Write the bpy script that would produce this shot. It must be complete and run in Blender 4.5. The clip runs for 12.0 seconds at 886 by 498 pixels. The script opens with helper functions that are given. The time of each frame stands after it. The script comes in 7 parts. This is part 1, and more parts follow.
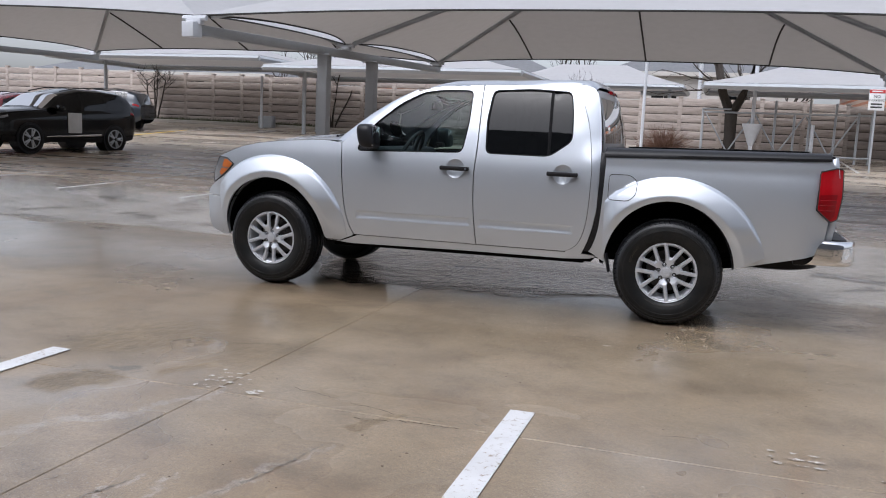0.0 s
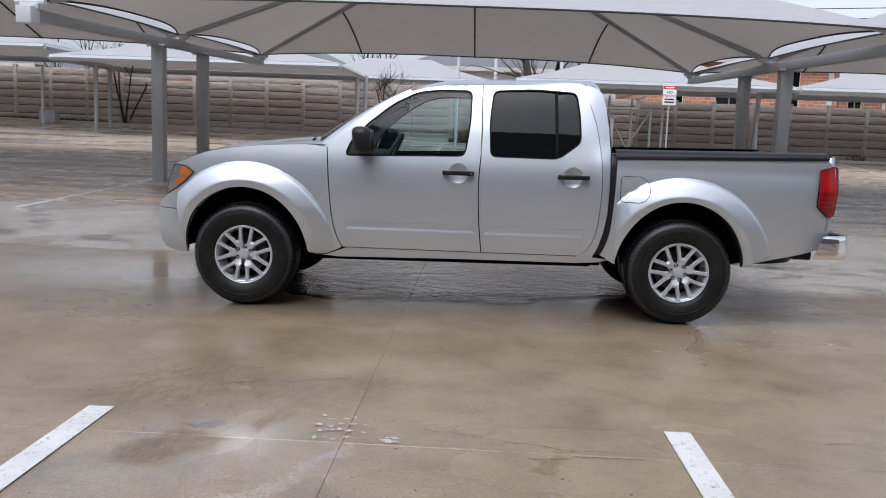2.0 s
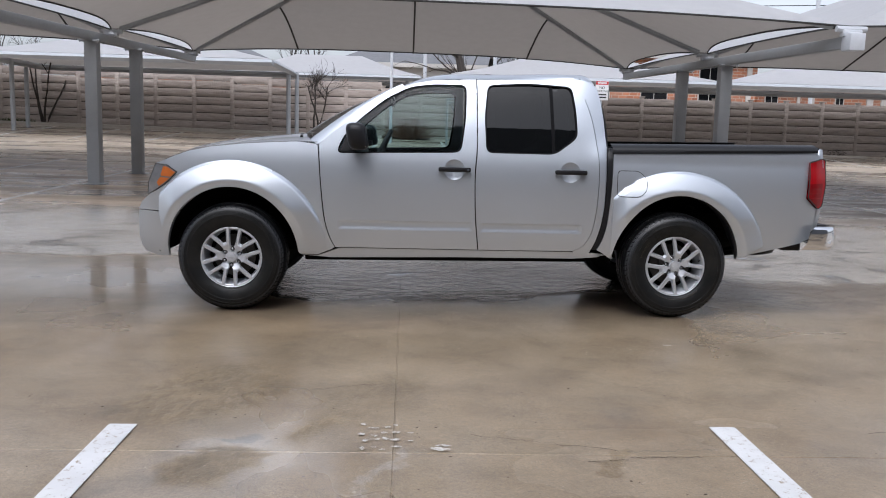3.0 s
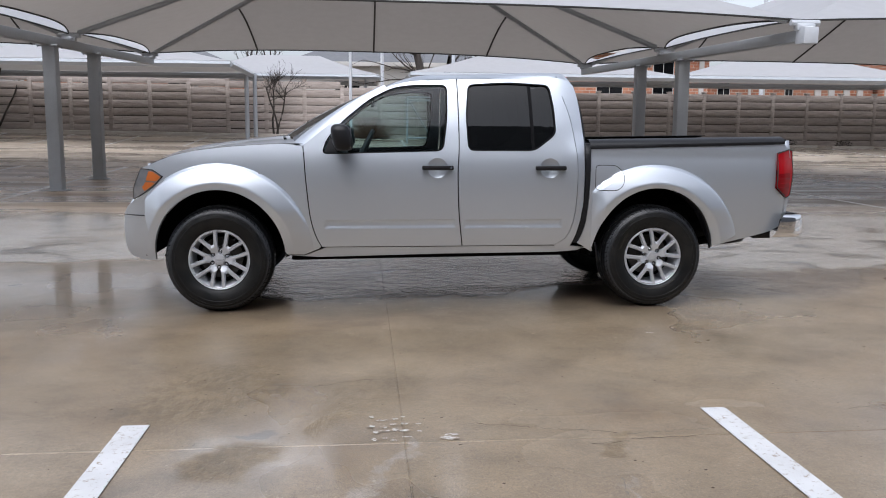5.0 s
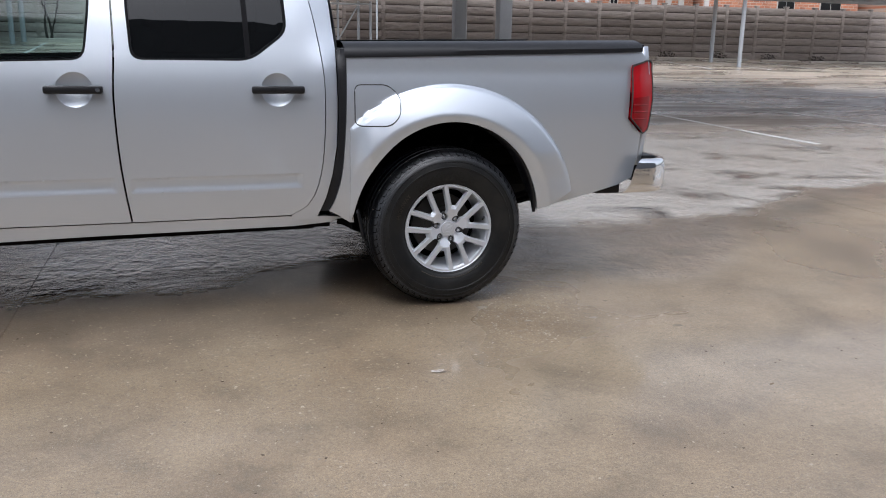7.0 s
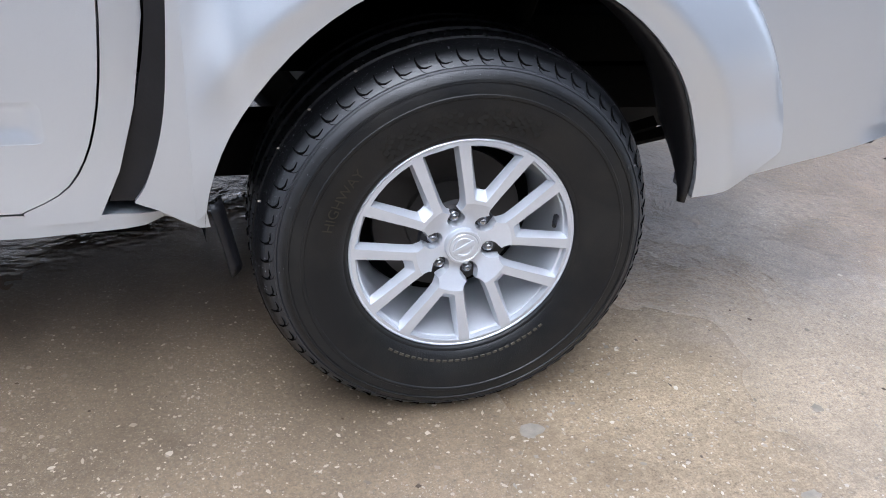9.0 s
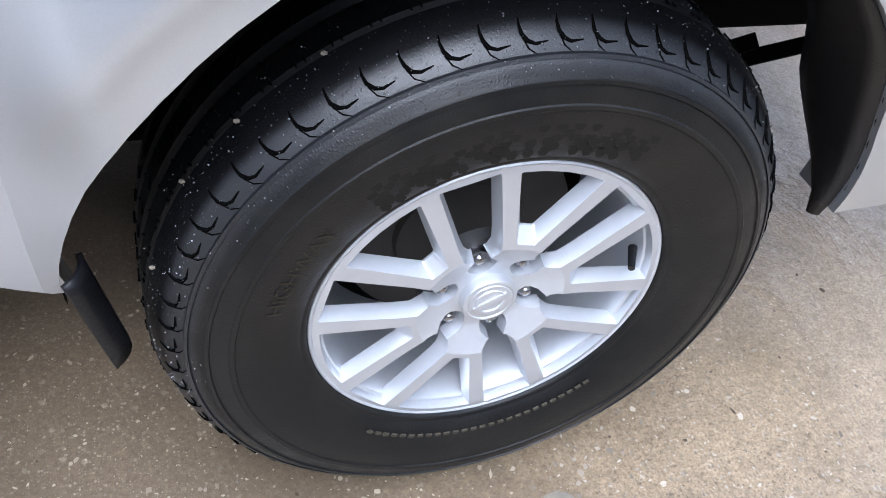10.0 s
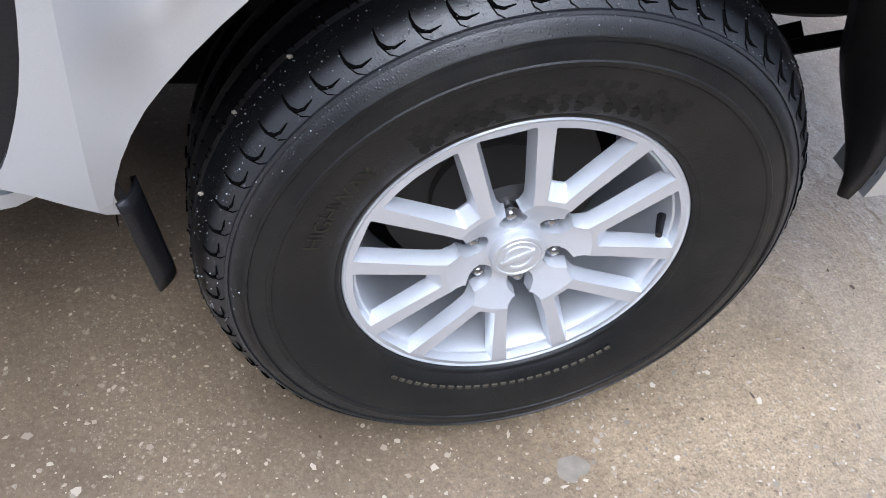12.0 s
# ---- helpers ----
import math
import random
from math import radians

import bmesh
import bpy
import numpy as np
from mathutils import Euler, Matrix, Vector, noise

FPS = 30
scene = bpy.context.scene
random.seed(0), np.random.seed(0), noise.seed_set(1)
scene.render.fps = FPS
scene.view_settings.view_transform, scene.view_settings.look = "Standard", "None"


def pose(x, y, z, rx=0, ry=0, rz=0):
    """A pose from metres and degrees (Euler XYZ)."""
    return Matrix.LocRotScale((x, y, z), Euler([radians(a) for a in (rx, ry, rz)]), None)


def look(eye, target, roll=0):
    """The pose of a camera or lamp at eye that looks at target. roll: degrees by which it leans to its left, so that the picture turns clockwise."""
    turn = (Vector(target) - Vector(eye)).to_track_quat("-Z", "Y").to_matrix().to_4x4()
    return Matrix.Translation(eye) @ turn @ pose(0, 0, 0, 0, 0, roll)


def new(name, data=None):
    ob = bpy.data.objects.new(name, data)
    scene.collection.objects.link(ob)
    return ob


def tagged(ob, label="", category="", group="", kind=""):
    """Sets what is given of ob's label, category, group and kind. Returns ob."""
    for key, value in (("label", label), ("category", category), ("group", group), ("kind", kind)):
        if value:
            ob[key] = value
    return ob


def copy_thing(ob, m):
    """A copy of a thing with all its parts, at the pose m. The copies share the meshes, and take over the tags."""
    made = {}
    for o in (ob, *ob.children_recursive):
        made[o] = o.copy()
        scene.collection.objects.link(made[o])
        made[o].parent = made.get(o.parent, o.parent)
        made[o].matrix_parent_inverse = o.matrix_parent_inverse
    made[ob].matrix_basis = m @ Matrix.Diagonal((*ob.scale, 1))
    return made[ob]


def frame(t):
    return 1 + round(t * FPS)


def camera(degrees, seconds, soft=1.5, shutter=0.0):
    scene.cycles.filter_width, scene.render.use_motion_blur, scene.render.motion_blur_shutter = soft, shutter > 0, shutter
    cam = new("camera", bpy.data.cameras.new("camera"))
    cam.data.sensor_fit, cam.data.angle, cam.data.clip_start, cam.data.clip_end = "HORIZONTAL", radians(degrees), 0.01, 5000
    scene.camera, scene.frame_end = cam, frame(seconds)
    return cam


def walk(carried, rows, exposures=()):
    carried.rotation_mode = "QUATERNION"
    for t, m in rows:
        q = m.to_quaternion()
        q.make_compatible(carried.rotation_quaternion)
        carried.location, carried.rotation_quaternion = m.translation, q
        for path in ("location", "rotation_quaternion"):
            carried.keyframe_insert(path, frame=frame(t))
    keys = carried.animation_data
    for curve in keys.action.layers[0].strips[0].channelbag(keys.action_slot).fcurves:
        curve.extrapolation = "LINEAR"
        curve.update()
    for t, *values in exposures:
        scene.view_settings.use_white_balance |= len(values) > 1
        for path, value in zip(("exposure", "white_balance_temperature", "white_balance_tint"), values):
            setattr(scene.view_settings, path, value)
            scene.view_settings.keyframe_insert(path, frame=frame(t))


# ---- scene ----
cam = camera(55.2, 12.0, 1.0)
PATH = [
    (0, (0.29, -7.122, 1.327), (-0.31, -5.234, 1.051), 2.5),
    (0.5, (-0.203, -7.159, 1.319), (-0.665, -5.231, 1.054), 3.2),
    (1, (-0.67, -7.196, 1.331), (-1.024, -5.245, 1.068), 3.0),
    (1.5, (-1.086, -7.148, 1.329), (-1.299, -5.178, 1.057), 2.6),
    (2, (-1.445, -7.044, 1.333), (-1.533, -5.064, 1.061), 2.1),
    (2.5, (-1.765, -6.993, 1.33), (-1.747, -5.012, 1.056), 2.0),
    (3, (-1.975, -6.911, 1.31), (-1.883, -4.932, 1.036), 1.6),
    (3.2, (-2.025, -6.902, 1.32), (-1.918, -4.923, 1.048), 1.4),
    (4.8, (-2.178, -7.117, 1.333), (-2.019, -5.141, 1.064), 1.1),
    (5, (-2.175, -7.029, 1.318), (-1.986, -5.057, 1.04), 0.4),
    (5.5, (-1.972, -6.571, 1.336), (-1.722, -4.611, 1.024), 0.0),
    (6, (-1.712, -5.996, 1.305), (-1.278, -4.077, 0.946), 0.4),
    (6.5, (-1.427, -5.373, 1.297), (-0.92, -3.479, 0.904), 0.5),
    (7, (-1.184, -4.72, 1.269), (-0.622, -2.86, 0.791), 1.0),
    (7.2, (-1.082, -4.469, 1.265), (-0.52, -2.616, 0.767), 1.3),
    (8.8, (-0.457, -2.44, 1.142), (0.022, -0.707, 0.267), 3.8),
    (9, (-0.437, -2.21, 1.128), (0.069, -0.524, 0.18), 4.5),
    (9.5, (-0.373, -1.745, 1.144), (0.185, -0.22, -0.023), 7.7),
    (10, (-0.348, -1.477, 1.121), (0.256, -0.18, -0.277), 11.1),
    (10.5, (-0.353, -1.378, 1.113), (0.31, -0.256, -0.404), 15.1),
    (11, (-0.351, -1.415, 1.117), (0.279, -0.247, -0.379), 14.7),
    (11.5, (-0.337, -1.508, 1.12), (0.197, -0.226, -0.319), 13.0),
    (12, (-0.359, -1.54, 1.111), (0.163, -0.228, -0.305), 12.8),
]
walk(cam, [(t, look(eye, target, roll)) for t, eye, target, roll in PATH], exposures=[(0, 0.68, 6030, 13), (6.5, 0.72, 5980, 12), (7.2, 0.90, 5920, 12), (8.8, 1.50, 5600, 12), (10, 1.62, 5480, 12), (12, 1.60, 5560, 12)])

# ---------------------------------------------------------------- world and sun
world = bpy.data.worlds.new("overcast")
scene.world = world
world.use_nodes = True
_n, _l = world.node_tree.nodes, world.node_tree.links
_sky = _n.new("ShaderNodeTexSky")
_sky.sky_type = "NISHITA"
_sky.sun_disc = False
_sky.sun_elevation = radians(55)
_sky.sun_rotation = radians(200)
_sky.dust_density = 4.0
_grey = _n.new("ShaderNodeHueSaturation")
_grey.inputs["Saturation"].default_value = 0.28
_l.new(_sky.outputs[0], _grey.inputs["Color"])
_l.new(_grey.outputs[0], _n["Background"].inputs["Color"])
_n["Background"].inputs["Strength"].default_value = 0.15
sun = new("sun", bpy.data.lights.new("sun", "SUN"))
sun.data.energy, sun.data.angle, sun.data.color = 0.6, radians(40), (1.0, 1.0, 1.0)
sun.matrix_world = look((-1, -2.5, 14), (0, 0, 0))


# ---------------------------------------------------------------- materials
class Mat:
    """A node material, built step by step."""

    def __init__(self, name, color=(0.5, 0.5, 0.5), rough=0.5, metal=0.0, **more):
        self.m = bpy.data.materials.new(name)
        self.m.use_nodes = True
        self.t = self.m.node_tree
        self.b = self.t.nodes["Principled BSDF"]
        self.b.inputs["Base Color"].default_value = (*color, 1)
        self.b.inputs["Roughness"].default_value = rough
        self.b.inputs["Metallic"].default_value = metal
        for key, value in more.items():
            self.b.inputs[key.replace("_", " ")].default_value = value
        self.geo = self.node("ShaderNodeNewGeometry")
        self.pos = self.geo.outputs["Position"]

    def node(self, kind, **props):
        n = self.t.nodes.new(kind)
        for key, value in props.items():
            if key == "operation":
                n.operation = value
            elif key == "blend_type":
                n.blend_type = value
            elif key == "data_type":
                n.data_type = value
        return n

    def link(self, a, b):
        self.t.links.new(a, b)

    def put(self, value, socket):
        if hasattr(value, "is_output"):
            self.link(value, socket)
        elif isinstance(value, tuple):
            socket.default_value = (*value, 1) if len(value) == 3 and socket.type == "RGBA" else value
        else:
            socket.default_value = value

    def noise(self, scale, detail=4.0, rough=0.55, vec=None, stretch=None, distort=0.0):
        n = self.node("ShaderNodeTexNoise")
        n.inputs["Scale"].default_value, n.inputs["Detail"].default_value = scale, detail
        n.inputs["Roughness"].default_value, n.inputs["Distortion"].default_value = rough, distort
        v = vec or self.pos
        if stretch:
            mp = self.node("ShaderNodeMapping")
            mp.inputs["Scale"].default_value = stretch
            self.link(v, mp.inputs["Vector"])
            v = mp.outputs[0]
        self.link(v, n.inputs["Vector"])
        return n.outputs["Fac"]

    def voronoi(self, scale, out="Distance", vec=None):
        n = self.node("ShaderNodeTexVoronoi")
        n.inputs["Scale"].default_value = scale
        self.link(vec or self.pos, n.inputs["Vector"])
        return n.outputs[out]

    def ramp(self, fac, *stops):
        n = self.node("ShaderNodeValToRGB")
        while len(n.color_ramp.elements) < len(stops):
            n.color_ramp.elements.new(0.5)
        for e, (p, c) in zip(n.color_ramp.elements, stops):
            e.position = p
            e.color = (c, c, c, 1) if isinstance(c, (int, float)) else (*c, 1)
        self.link(fac, n.inputs[0])
        return n.outputs[0]

    def math(self, op, a, b=0.0, c=0.0, clamp=False):
        n = self.node("ShaderNodeMath", operation=op)
        n.use_clamp = clamp
        for v, s in zip((a, b, c), n.inputs):
            self.put(v, s)
        return n.outputs[0]

    def mix(self, fac, a, b, blend="MIX"):
        n = self.node("ShaderNodeMix", data_type="RGBA", blend_type=blend)
        self.put(fac, n.inputs[0])
        self.put(a, n.inputs[6])
        self.put(b, n.inputs[7])
        return n.outputs[2]

    def axis(self, which):
        n = self.node("ShaderNodeSeparateXYZ")
        self.link(self.pos, n.inputs[0])
        return n.outputs[which]

    def step(self, value, lo, hi):
        n = self.node("ShaderNodeMapRange")
        n.interpolation_type = "SMOOTHSTEP"
        self.put(value, n.inputs["Value"])
        n.inputs["From Min"].default_value, n.inputs["From Max"].default_value = lo, hi
        return n.outputs[0]

    def random(self):
        return self.node("ShaderNodeObjectInfo").outputs["Random"]

    def bump(self, height, strength=0.3, dist=0.01):
        n = self.node("ShaderNodeBump")
        n.inputs["Strength"].default_value, n.inputs["Distance"].default_value = strength, dist
        self.link(height, n.inputs["Height"])
        self.link(n.outputs[0], self.b.inputs["Normal"])
        return self

    def color(self, c):
        self.put(c, self.b.inputs["Base Color"])
        return self

    def rough(self, r):
        self.put(r, self.b.inputs["Roughness"])
        return self


def simple(name, color, rough=0.5, metal=0.0, vary=0.12, scale=6.0, bump=0.0, **more):
    """One colour with two scales of wear."""
    k = Mat(name, color, rough, metal, **more)
    big, fine = k.noise(scale), k.noise(scale * 14, 3)
    dark = tuple(c * (1 - 2 * vary) for c in color)
    light = tuple(min(1, c * (1 + vary)) for c in color)
    k.color(k.mix(k.ramp(fine, (0.3, 0.0), (0.7, 0.35)), k.mix(big, dark, light), dark))
    k.rough(k.math("ADD", k.math("MULTIPLY", big, 0.16), rough - 0.08, clamp=True))
    if bump:
        k.bump(fine, bump, 0.004)
    return k.m


def concrete_material():
    k = Mat("wet_concrete")
    X, Y = k.axis(0), k.axis(1)
    big = k.noise(0.42, 5, 0.6, distort=0.6)
    mid = k.noise(1.3, 5, 0.58, distort=0.4)
    fine = k.noise(45, 3)
    wob = k.noise(0.9, 6, 0.68)
    tan = k.mix(k.ramp(big, (0.34, 0.0), (0.62, 1.0)), (0.232, 0.160, 0.091), (0.345, 0.268, 0.180))
    tan = k.mix(k.ramp(mid, (0.36, 0.0), (0.66, 0.7)), tan, (0.300, 0.230, 0.148))
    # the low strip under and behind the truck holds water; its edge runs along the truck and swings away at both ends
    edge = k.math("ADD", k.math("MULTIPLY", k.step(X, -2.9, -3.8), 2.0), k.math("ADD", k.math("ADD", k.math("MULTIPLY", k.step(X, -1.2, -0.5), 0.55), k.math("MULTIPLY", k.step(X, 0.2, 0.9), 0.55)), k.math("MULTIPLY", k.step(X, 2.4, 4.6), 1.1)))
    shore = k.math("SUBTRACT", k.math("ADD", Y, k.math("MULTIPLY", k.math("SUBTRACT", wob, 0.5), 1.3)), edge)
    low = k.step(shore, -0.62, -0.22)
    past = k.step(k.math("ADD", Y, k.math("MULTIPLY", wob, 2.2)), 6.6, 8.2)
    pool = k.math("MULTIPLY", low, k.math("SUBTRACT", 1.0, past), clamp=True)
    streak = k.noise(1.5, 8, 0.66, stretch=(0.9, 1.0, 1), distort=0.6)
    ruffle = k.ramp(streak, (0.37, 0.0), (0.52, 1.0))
    # wet silt, its tone darkened further for the truck's underbody mirrored in the water
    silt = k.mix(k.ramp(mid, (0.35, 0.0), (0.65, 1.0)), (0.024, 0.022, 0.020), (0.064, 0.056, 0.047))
    # sky glare on the ruffled water away from the truck, painted as pale patches
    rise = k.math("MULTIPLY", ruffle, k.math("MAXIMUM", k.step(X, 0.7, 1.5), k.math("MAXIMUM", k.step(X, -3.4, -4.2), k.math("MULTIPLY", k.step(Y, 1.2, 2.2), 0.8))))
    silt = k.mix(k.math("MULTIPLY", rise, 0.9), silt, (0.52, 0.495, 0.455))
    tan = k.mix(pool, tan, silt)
    # a wind-ruffled skin of water runs on over the slab behind the rear wheel; its sky sheen is also painted paler
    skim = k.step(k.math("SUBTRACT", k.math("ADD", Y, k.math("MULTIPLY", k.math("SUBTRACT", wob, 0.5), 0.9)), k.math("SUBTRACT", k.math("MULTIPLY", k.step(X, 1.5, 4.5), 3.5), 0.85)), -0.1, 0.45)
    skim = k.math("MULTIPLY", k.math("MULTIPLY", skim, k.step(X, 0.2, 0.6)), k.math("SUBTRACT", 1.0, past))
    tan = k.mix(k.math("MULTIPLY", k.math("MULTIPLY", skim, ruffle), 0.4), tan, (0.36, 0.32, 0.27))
    # far slab tones; the left one is raised in colour for the sky it reflects
    aisle = k.step(k.math("ADD", Y, k.math("MULTIPLY", wob, 1.5)), 16.5, 18.5)
    band = k.ramp(k.noise(0.5, 5, 0.65, stretch=(0.35, 1.6, 1)), (0.40, 0.0), (0.58, 1.0))
    damp = k.mix(band, (0.150, 0.127, 0.106), (0.27, 0.230, 0.192))
    worn = k.mix(band, (0.235, 0.178, 0.124), (0.46, 0.372, 0.282))
    dry = k.mix(band, (0.27, 0.222, 0.166), (0.46, 0.390, 0.310))
    tan = k.mix(past, tan, k.mix(aisle, k.mix(k.step(X, -7.0, 3.0), worn, damp), dry))
    # damp fringe before the water, darkened also for the shade along the truck; soft stains and dirt
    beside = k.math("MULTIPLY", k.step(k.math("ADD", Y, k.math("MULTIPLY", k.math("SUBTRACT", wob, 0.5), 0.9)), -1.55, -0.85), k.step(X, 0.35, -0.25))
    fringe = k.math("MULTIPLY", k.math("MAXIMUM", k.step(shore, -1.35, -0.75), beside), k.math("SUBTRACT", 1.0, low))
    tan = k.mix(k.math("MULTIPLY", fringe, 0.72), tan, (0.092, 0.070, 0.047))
    stain = k.ramp(k.noise(0.95, 6, 0.60, distort=0.4), (0.49, 0.0), (0.62, 0.26))
    near = k.mix(stain, tan, (0.150, 0.108, 0.066))
    blot = k.ramp(k.noise(2.1, 7, 0.66, distort=0.3), (0.54, 0.0), (0.76, 0.45))
    near = k.mix(blot, near, (0.150, 0.112, 0.072))
    dirt = k.ramp(k.noise(9.0, 6, 0.72, distort=0.5, stretch=(0.6, 1.5, 1)), (0.56, 0.0), (0.68, 0.75))
    spot = k.ramp(k.noise(0.8, 3), (0.56, 0.0), (0.70, 0.6))
    near = k.mix(k.math("MULTIPLY", spot, 0.6), near, (0.165, 0.118, 0.070))
    near = k.mix(k.math("MULTIPLY", dirt, spot), near, (0.060, 0.046, 0.031))
    # mud beds left by the run-off and a small puddle; reflections on water edges and a wet sheet painted pale
    WX = k.math("ADD", X, k.math("ADD", k.math("MULTIPLY", k.math("SUBTRACT", k.noise(4.0, 5, 0.6), 0.5), 0.34), k.math("MULTIPLY", k.math("SUBTRACT", k.noise(15.0, 3, 0.6), 0.5), 0.10)))
    WY = k.math("ADD", Y, k.math("MULTIPLY", k.math("SUBTRACT", k.noise(3.3, 5, 0.6, stretch=(1.2, 0.9, 1)), 0.5), 0.40))

    def bed_of(cx, cy, rx, ry, deg, inner=0.35):
        """One soft-edged uneven patch."""
        c, q = math.cos(radians(deg)), math.sin(radians(deg))
        dx, dy = k.math("SUBTRACT", WX, cx), k.math("SUBTRACT", WY, cy)
        u = k.math("ADD", k.math("MULTIPLY", dx, c / rx), k.math("MULTIPLY", dy, q / rx))
        v = k.math("ADD", k.math("MULTIPLY", dx, -q / ry), k.math("MULTIPLY", dy, c / ry))
        return k.step(k.math("ADD", k.math("MULTIPLY", u, u), k.math("MULTIPLY", v, v)), 1.0, inner)

    def line_of(ax, ay, bx, by, w):
        """One wandering line from a to b."""
        ex, ey = bx - ax, by - ay
        n2 = ex * ex + ey * ey
        dx, dy = k.math("SUBTRACT", WX, ax), k.math("SUBTRACT", WY, ay)
        t = k.math("ADD", k.math("MULTIPLY", dx, ex / n2), k.math("MULTIPLY", dy, ey / n2), clamp=True)
        px, py = k.math("SUBTRACT", dx, k.math("MULTIPLY", t, ex)), k.math("SUBTRACT", dy, k.math("MULTIPLY", t, ey))
        return k.step(k.math("SQRT", k.math("ADD", k.math("MULTIPLY", px, px), k.math("MULTIPLY", py, py))), w, w * 0.45)

    def most(first, *others):
        for m in others:
            first = k.math("MAXIMUM", first, m)
        return first
    mud = most(bed_of(-2.92, -2.80, 0.42, 0.62, -25), k.math("MULTIPLY", bed_of(-2.12, -2.85, 0.27, 0.58, -25), 0.6), bed_of(-2.70, -3.72, 0.20, 0.30, -40), bed_of(-2.33, -3.25, 0.08, 0.26, -15), line_of(-1.19, -3.80, -1.05, -3.53, 0.05))
    lines_ = most(line_of(-2.50, -4.42, -2.19, -4.05, 0.055), line_of(-2.19, -4.05, -1.95, -3.60, 0.035), line_of(-1.36, -4.75, -1.27, -4.35, 0.030), line_of(-1.27, -4.35, -1.17, -3.97, 0.022), line_of(-1.72, -4.80, -1.66, -4.60, 0.018), line_of(-1.56, -4.75, -1.54, -4.54, 0.018))
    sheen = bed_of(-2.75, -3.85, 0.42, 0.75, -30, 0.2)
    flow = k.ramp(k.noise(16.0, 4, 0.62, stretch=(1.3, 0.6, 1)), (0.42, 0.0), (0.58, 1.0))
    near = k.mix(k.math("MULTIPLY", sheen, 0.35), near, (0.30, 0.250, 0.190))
    near = k.mix(k.math("MULTIPLY", mud, 0.8), near, k.mix(flow, (0.150, 0.104, 0.052), (0.250, 0.185, 0.106)))
    near = k.mix(k.math("MULTIPLY", lines_, k.ramp(k.noise(9.0, 4, 0.7), (0.36, 0.10), (0.56, 0.60))), near, (0.40, 0.355, 0.31))
    near = k.mix(k.math("MULTIPLY", bed_of(-2.62, -3.43, 0.15, 0.05, 12), 0.8), near, (0.06, 0.05, 0.04))
    # exposed fine aggregate: pale chips and dark grains of several sizes
    some_stone = None
    for scale, lo, strength, pale in ((70, 0.88, 0.55, (0.46, 0.41, 0.34)), (150, 0.78, 0.62, (0.46, 0.41, 0.335)), (290, 0.70, 0.6, (0.43, 0.38, 0.31))):
        cells = k.node("ShaderNodeTexVoronoi")
        cells.inputs["Scale"].default_value = scale
        k.link(k.pos, cells.inputs["Vector"])
        stone = k.ramp(cells.outputs["Distance"], (0.22, 1.0), (0.40, 0.0))
        pick = k.node("ShaderNodeSeparateColor")
        k.link(cells.outputs["Color"], pick.inputs[0])
        patch = k.ramp(k.noise(2.6, 4), (0.36, 0.15), (0.62, 1.0))
        some = k.math("MULTIPLY", k.ramp(pick.outputs[0], (lo, 0.0), (lo + 0.08, 1.0)), patch)
        grains = k.math("MULTIPLY", k.ramp(pick.outputs[1], (0.72, 0.0), (0.80, 1.0)), patch)
        near = k.mix(k.math("MULTIPLY", k.math("MULTIPLY", stone, some), strength), near, pale)
        near = k.mix(k.math("MULTIPLY", k.math("MULTIPLY", stone, grains), 0.6), near, (0.10, 0.078, 0.056))
        some_stone = stone
    near = k.mix(k.ramp(k.noise(210, 3, 0.7), (0.36, 0.55), (0.55, 0.0)), near, (0.115, 0.088, 0.060))
    near = k.mix(k.ramp(fine, (0.38, 0.30), (0.62, 0.0)), near, (0.13, 0.098, 0.066))
    grain = k.mix(k.noise(1.9, 4), k.ramp(k.noise(125, 4, 0.78), (0.33, 0.66), (0.50, 0.99), (0.66, 1.35)), k.ramp(k.noise(85, 5, 0.82), (0.34, 0.72), (0.50, 1.0), (0.66, 1.3)))
    near = k.mix(1.0, near, grain, "MULTIPLY")
    near = k.mix(1.0, near, k.ramp(k.noise(2.7, 6, 0.66, distort=0.2), (0.34, 0.74), (0.50, 1.0), (0.66, 1.16)), "MULTIPLY")
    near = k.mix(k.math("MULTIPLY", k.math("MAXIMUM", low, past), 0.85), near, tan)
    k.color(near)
    # a film of water: nearly still sheets before the truck, wind-ruffled patches in the low strip
    film = k.noise(0.55, 4, 0.55, distort=0.4)
    sheet_ = k.math("MULTIPLY", k.step(Y, -3.3, -1.7), k.step(Y, -1.25, -1.7))
    wet_near = k.ramp(film, (0.36, 0.30), (0.62, 0.12))
    wet_near = k.mix(k.math("MULTIPLY", most(sheet_, fringe, sheen, skim), 0.75), wet_near, (0.07, 0.07, 0.07))
    wet_far = k.ramp(k.noise(0.6, 6, 0.68, stretch=(0.35, 1.6, 1)), (0.42, 0.50), (0.60, 0.12))
    wet = k.mix(past, k.mix(low, wet_near, (0.035, 0.035, 0.035)), wet_far)
    k.rough(k.mix(low, k.ramp(film, (0.36, 0.45), (0.62, 0.25)), wet))
    rip = k.math("ADD", k.math("MULTIPLY", k.noise(24.0, 3, 0.6, stretch=(1.0, 0.8, 1), distort=0.3), 1.2), k.math("MULTIPLY", k.noise(9.0, 3, 0.55, stretch=(1.0, 0.85, 1), distort=0.5), 3.2))
    wind = k.math("ADD", 0.0002, k.math("MULTIPLY", k.math("ADD", 0.0011, k.math("MULTIPLY", ruffle, 0.0060)), k.math("MAXIMUM", k.step(Y, -0.6, 0.0), skim)))
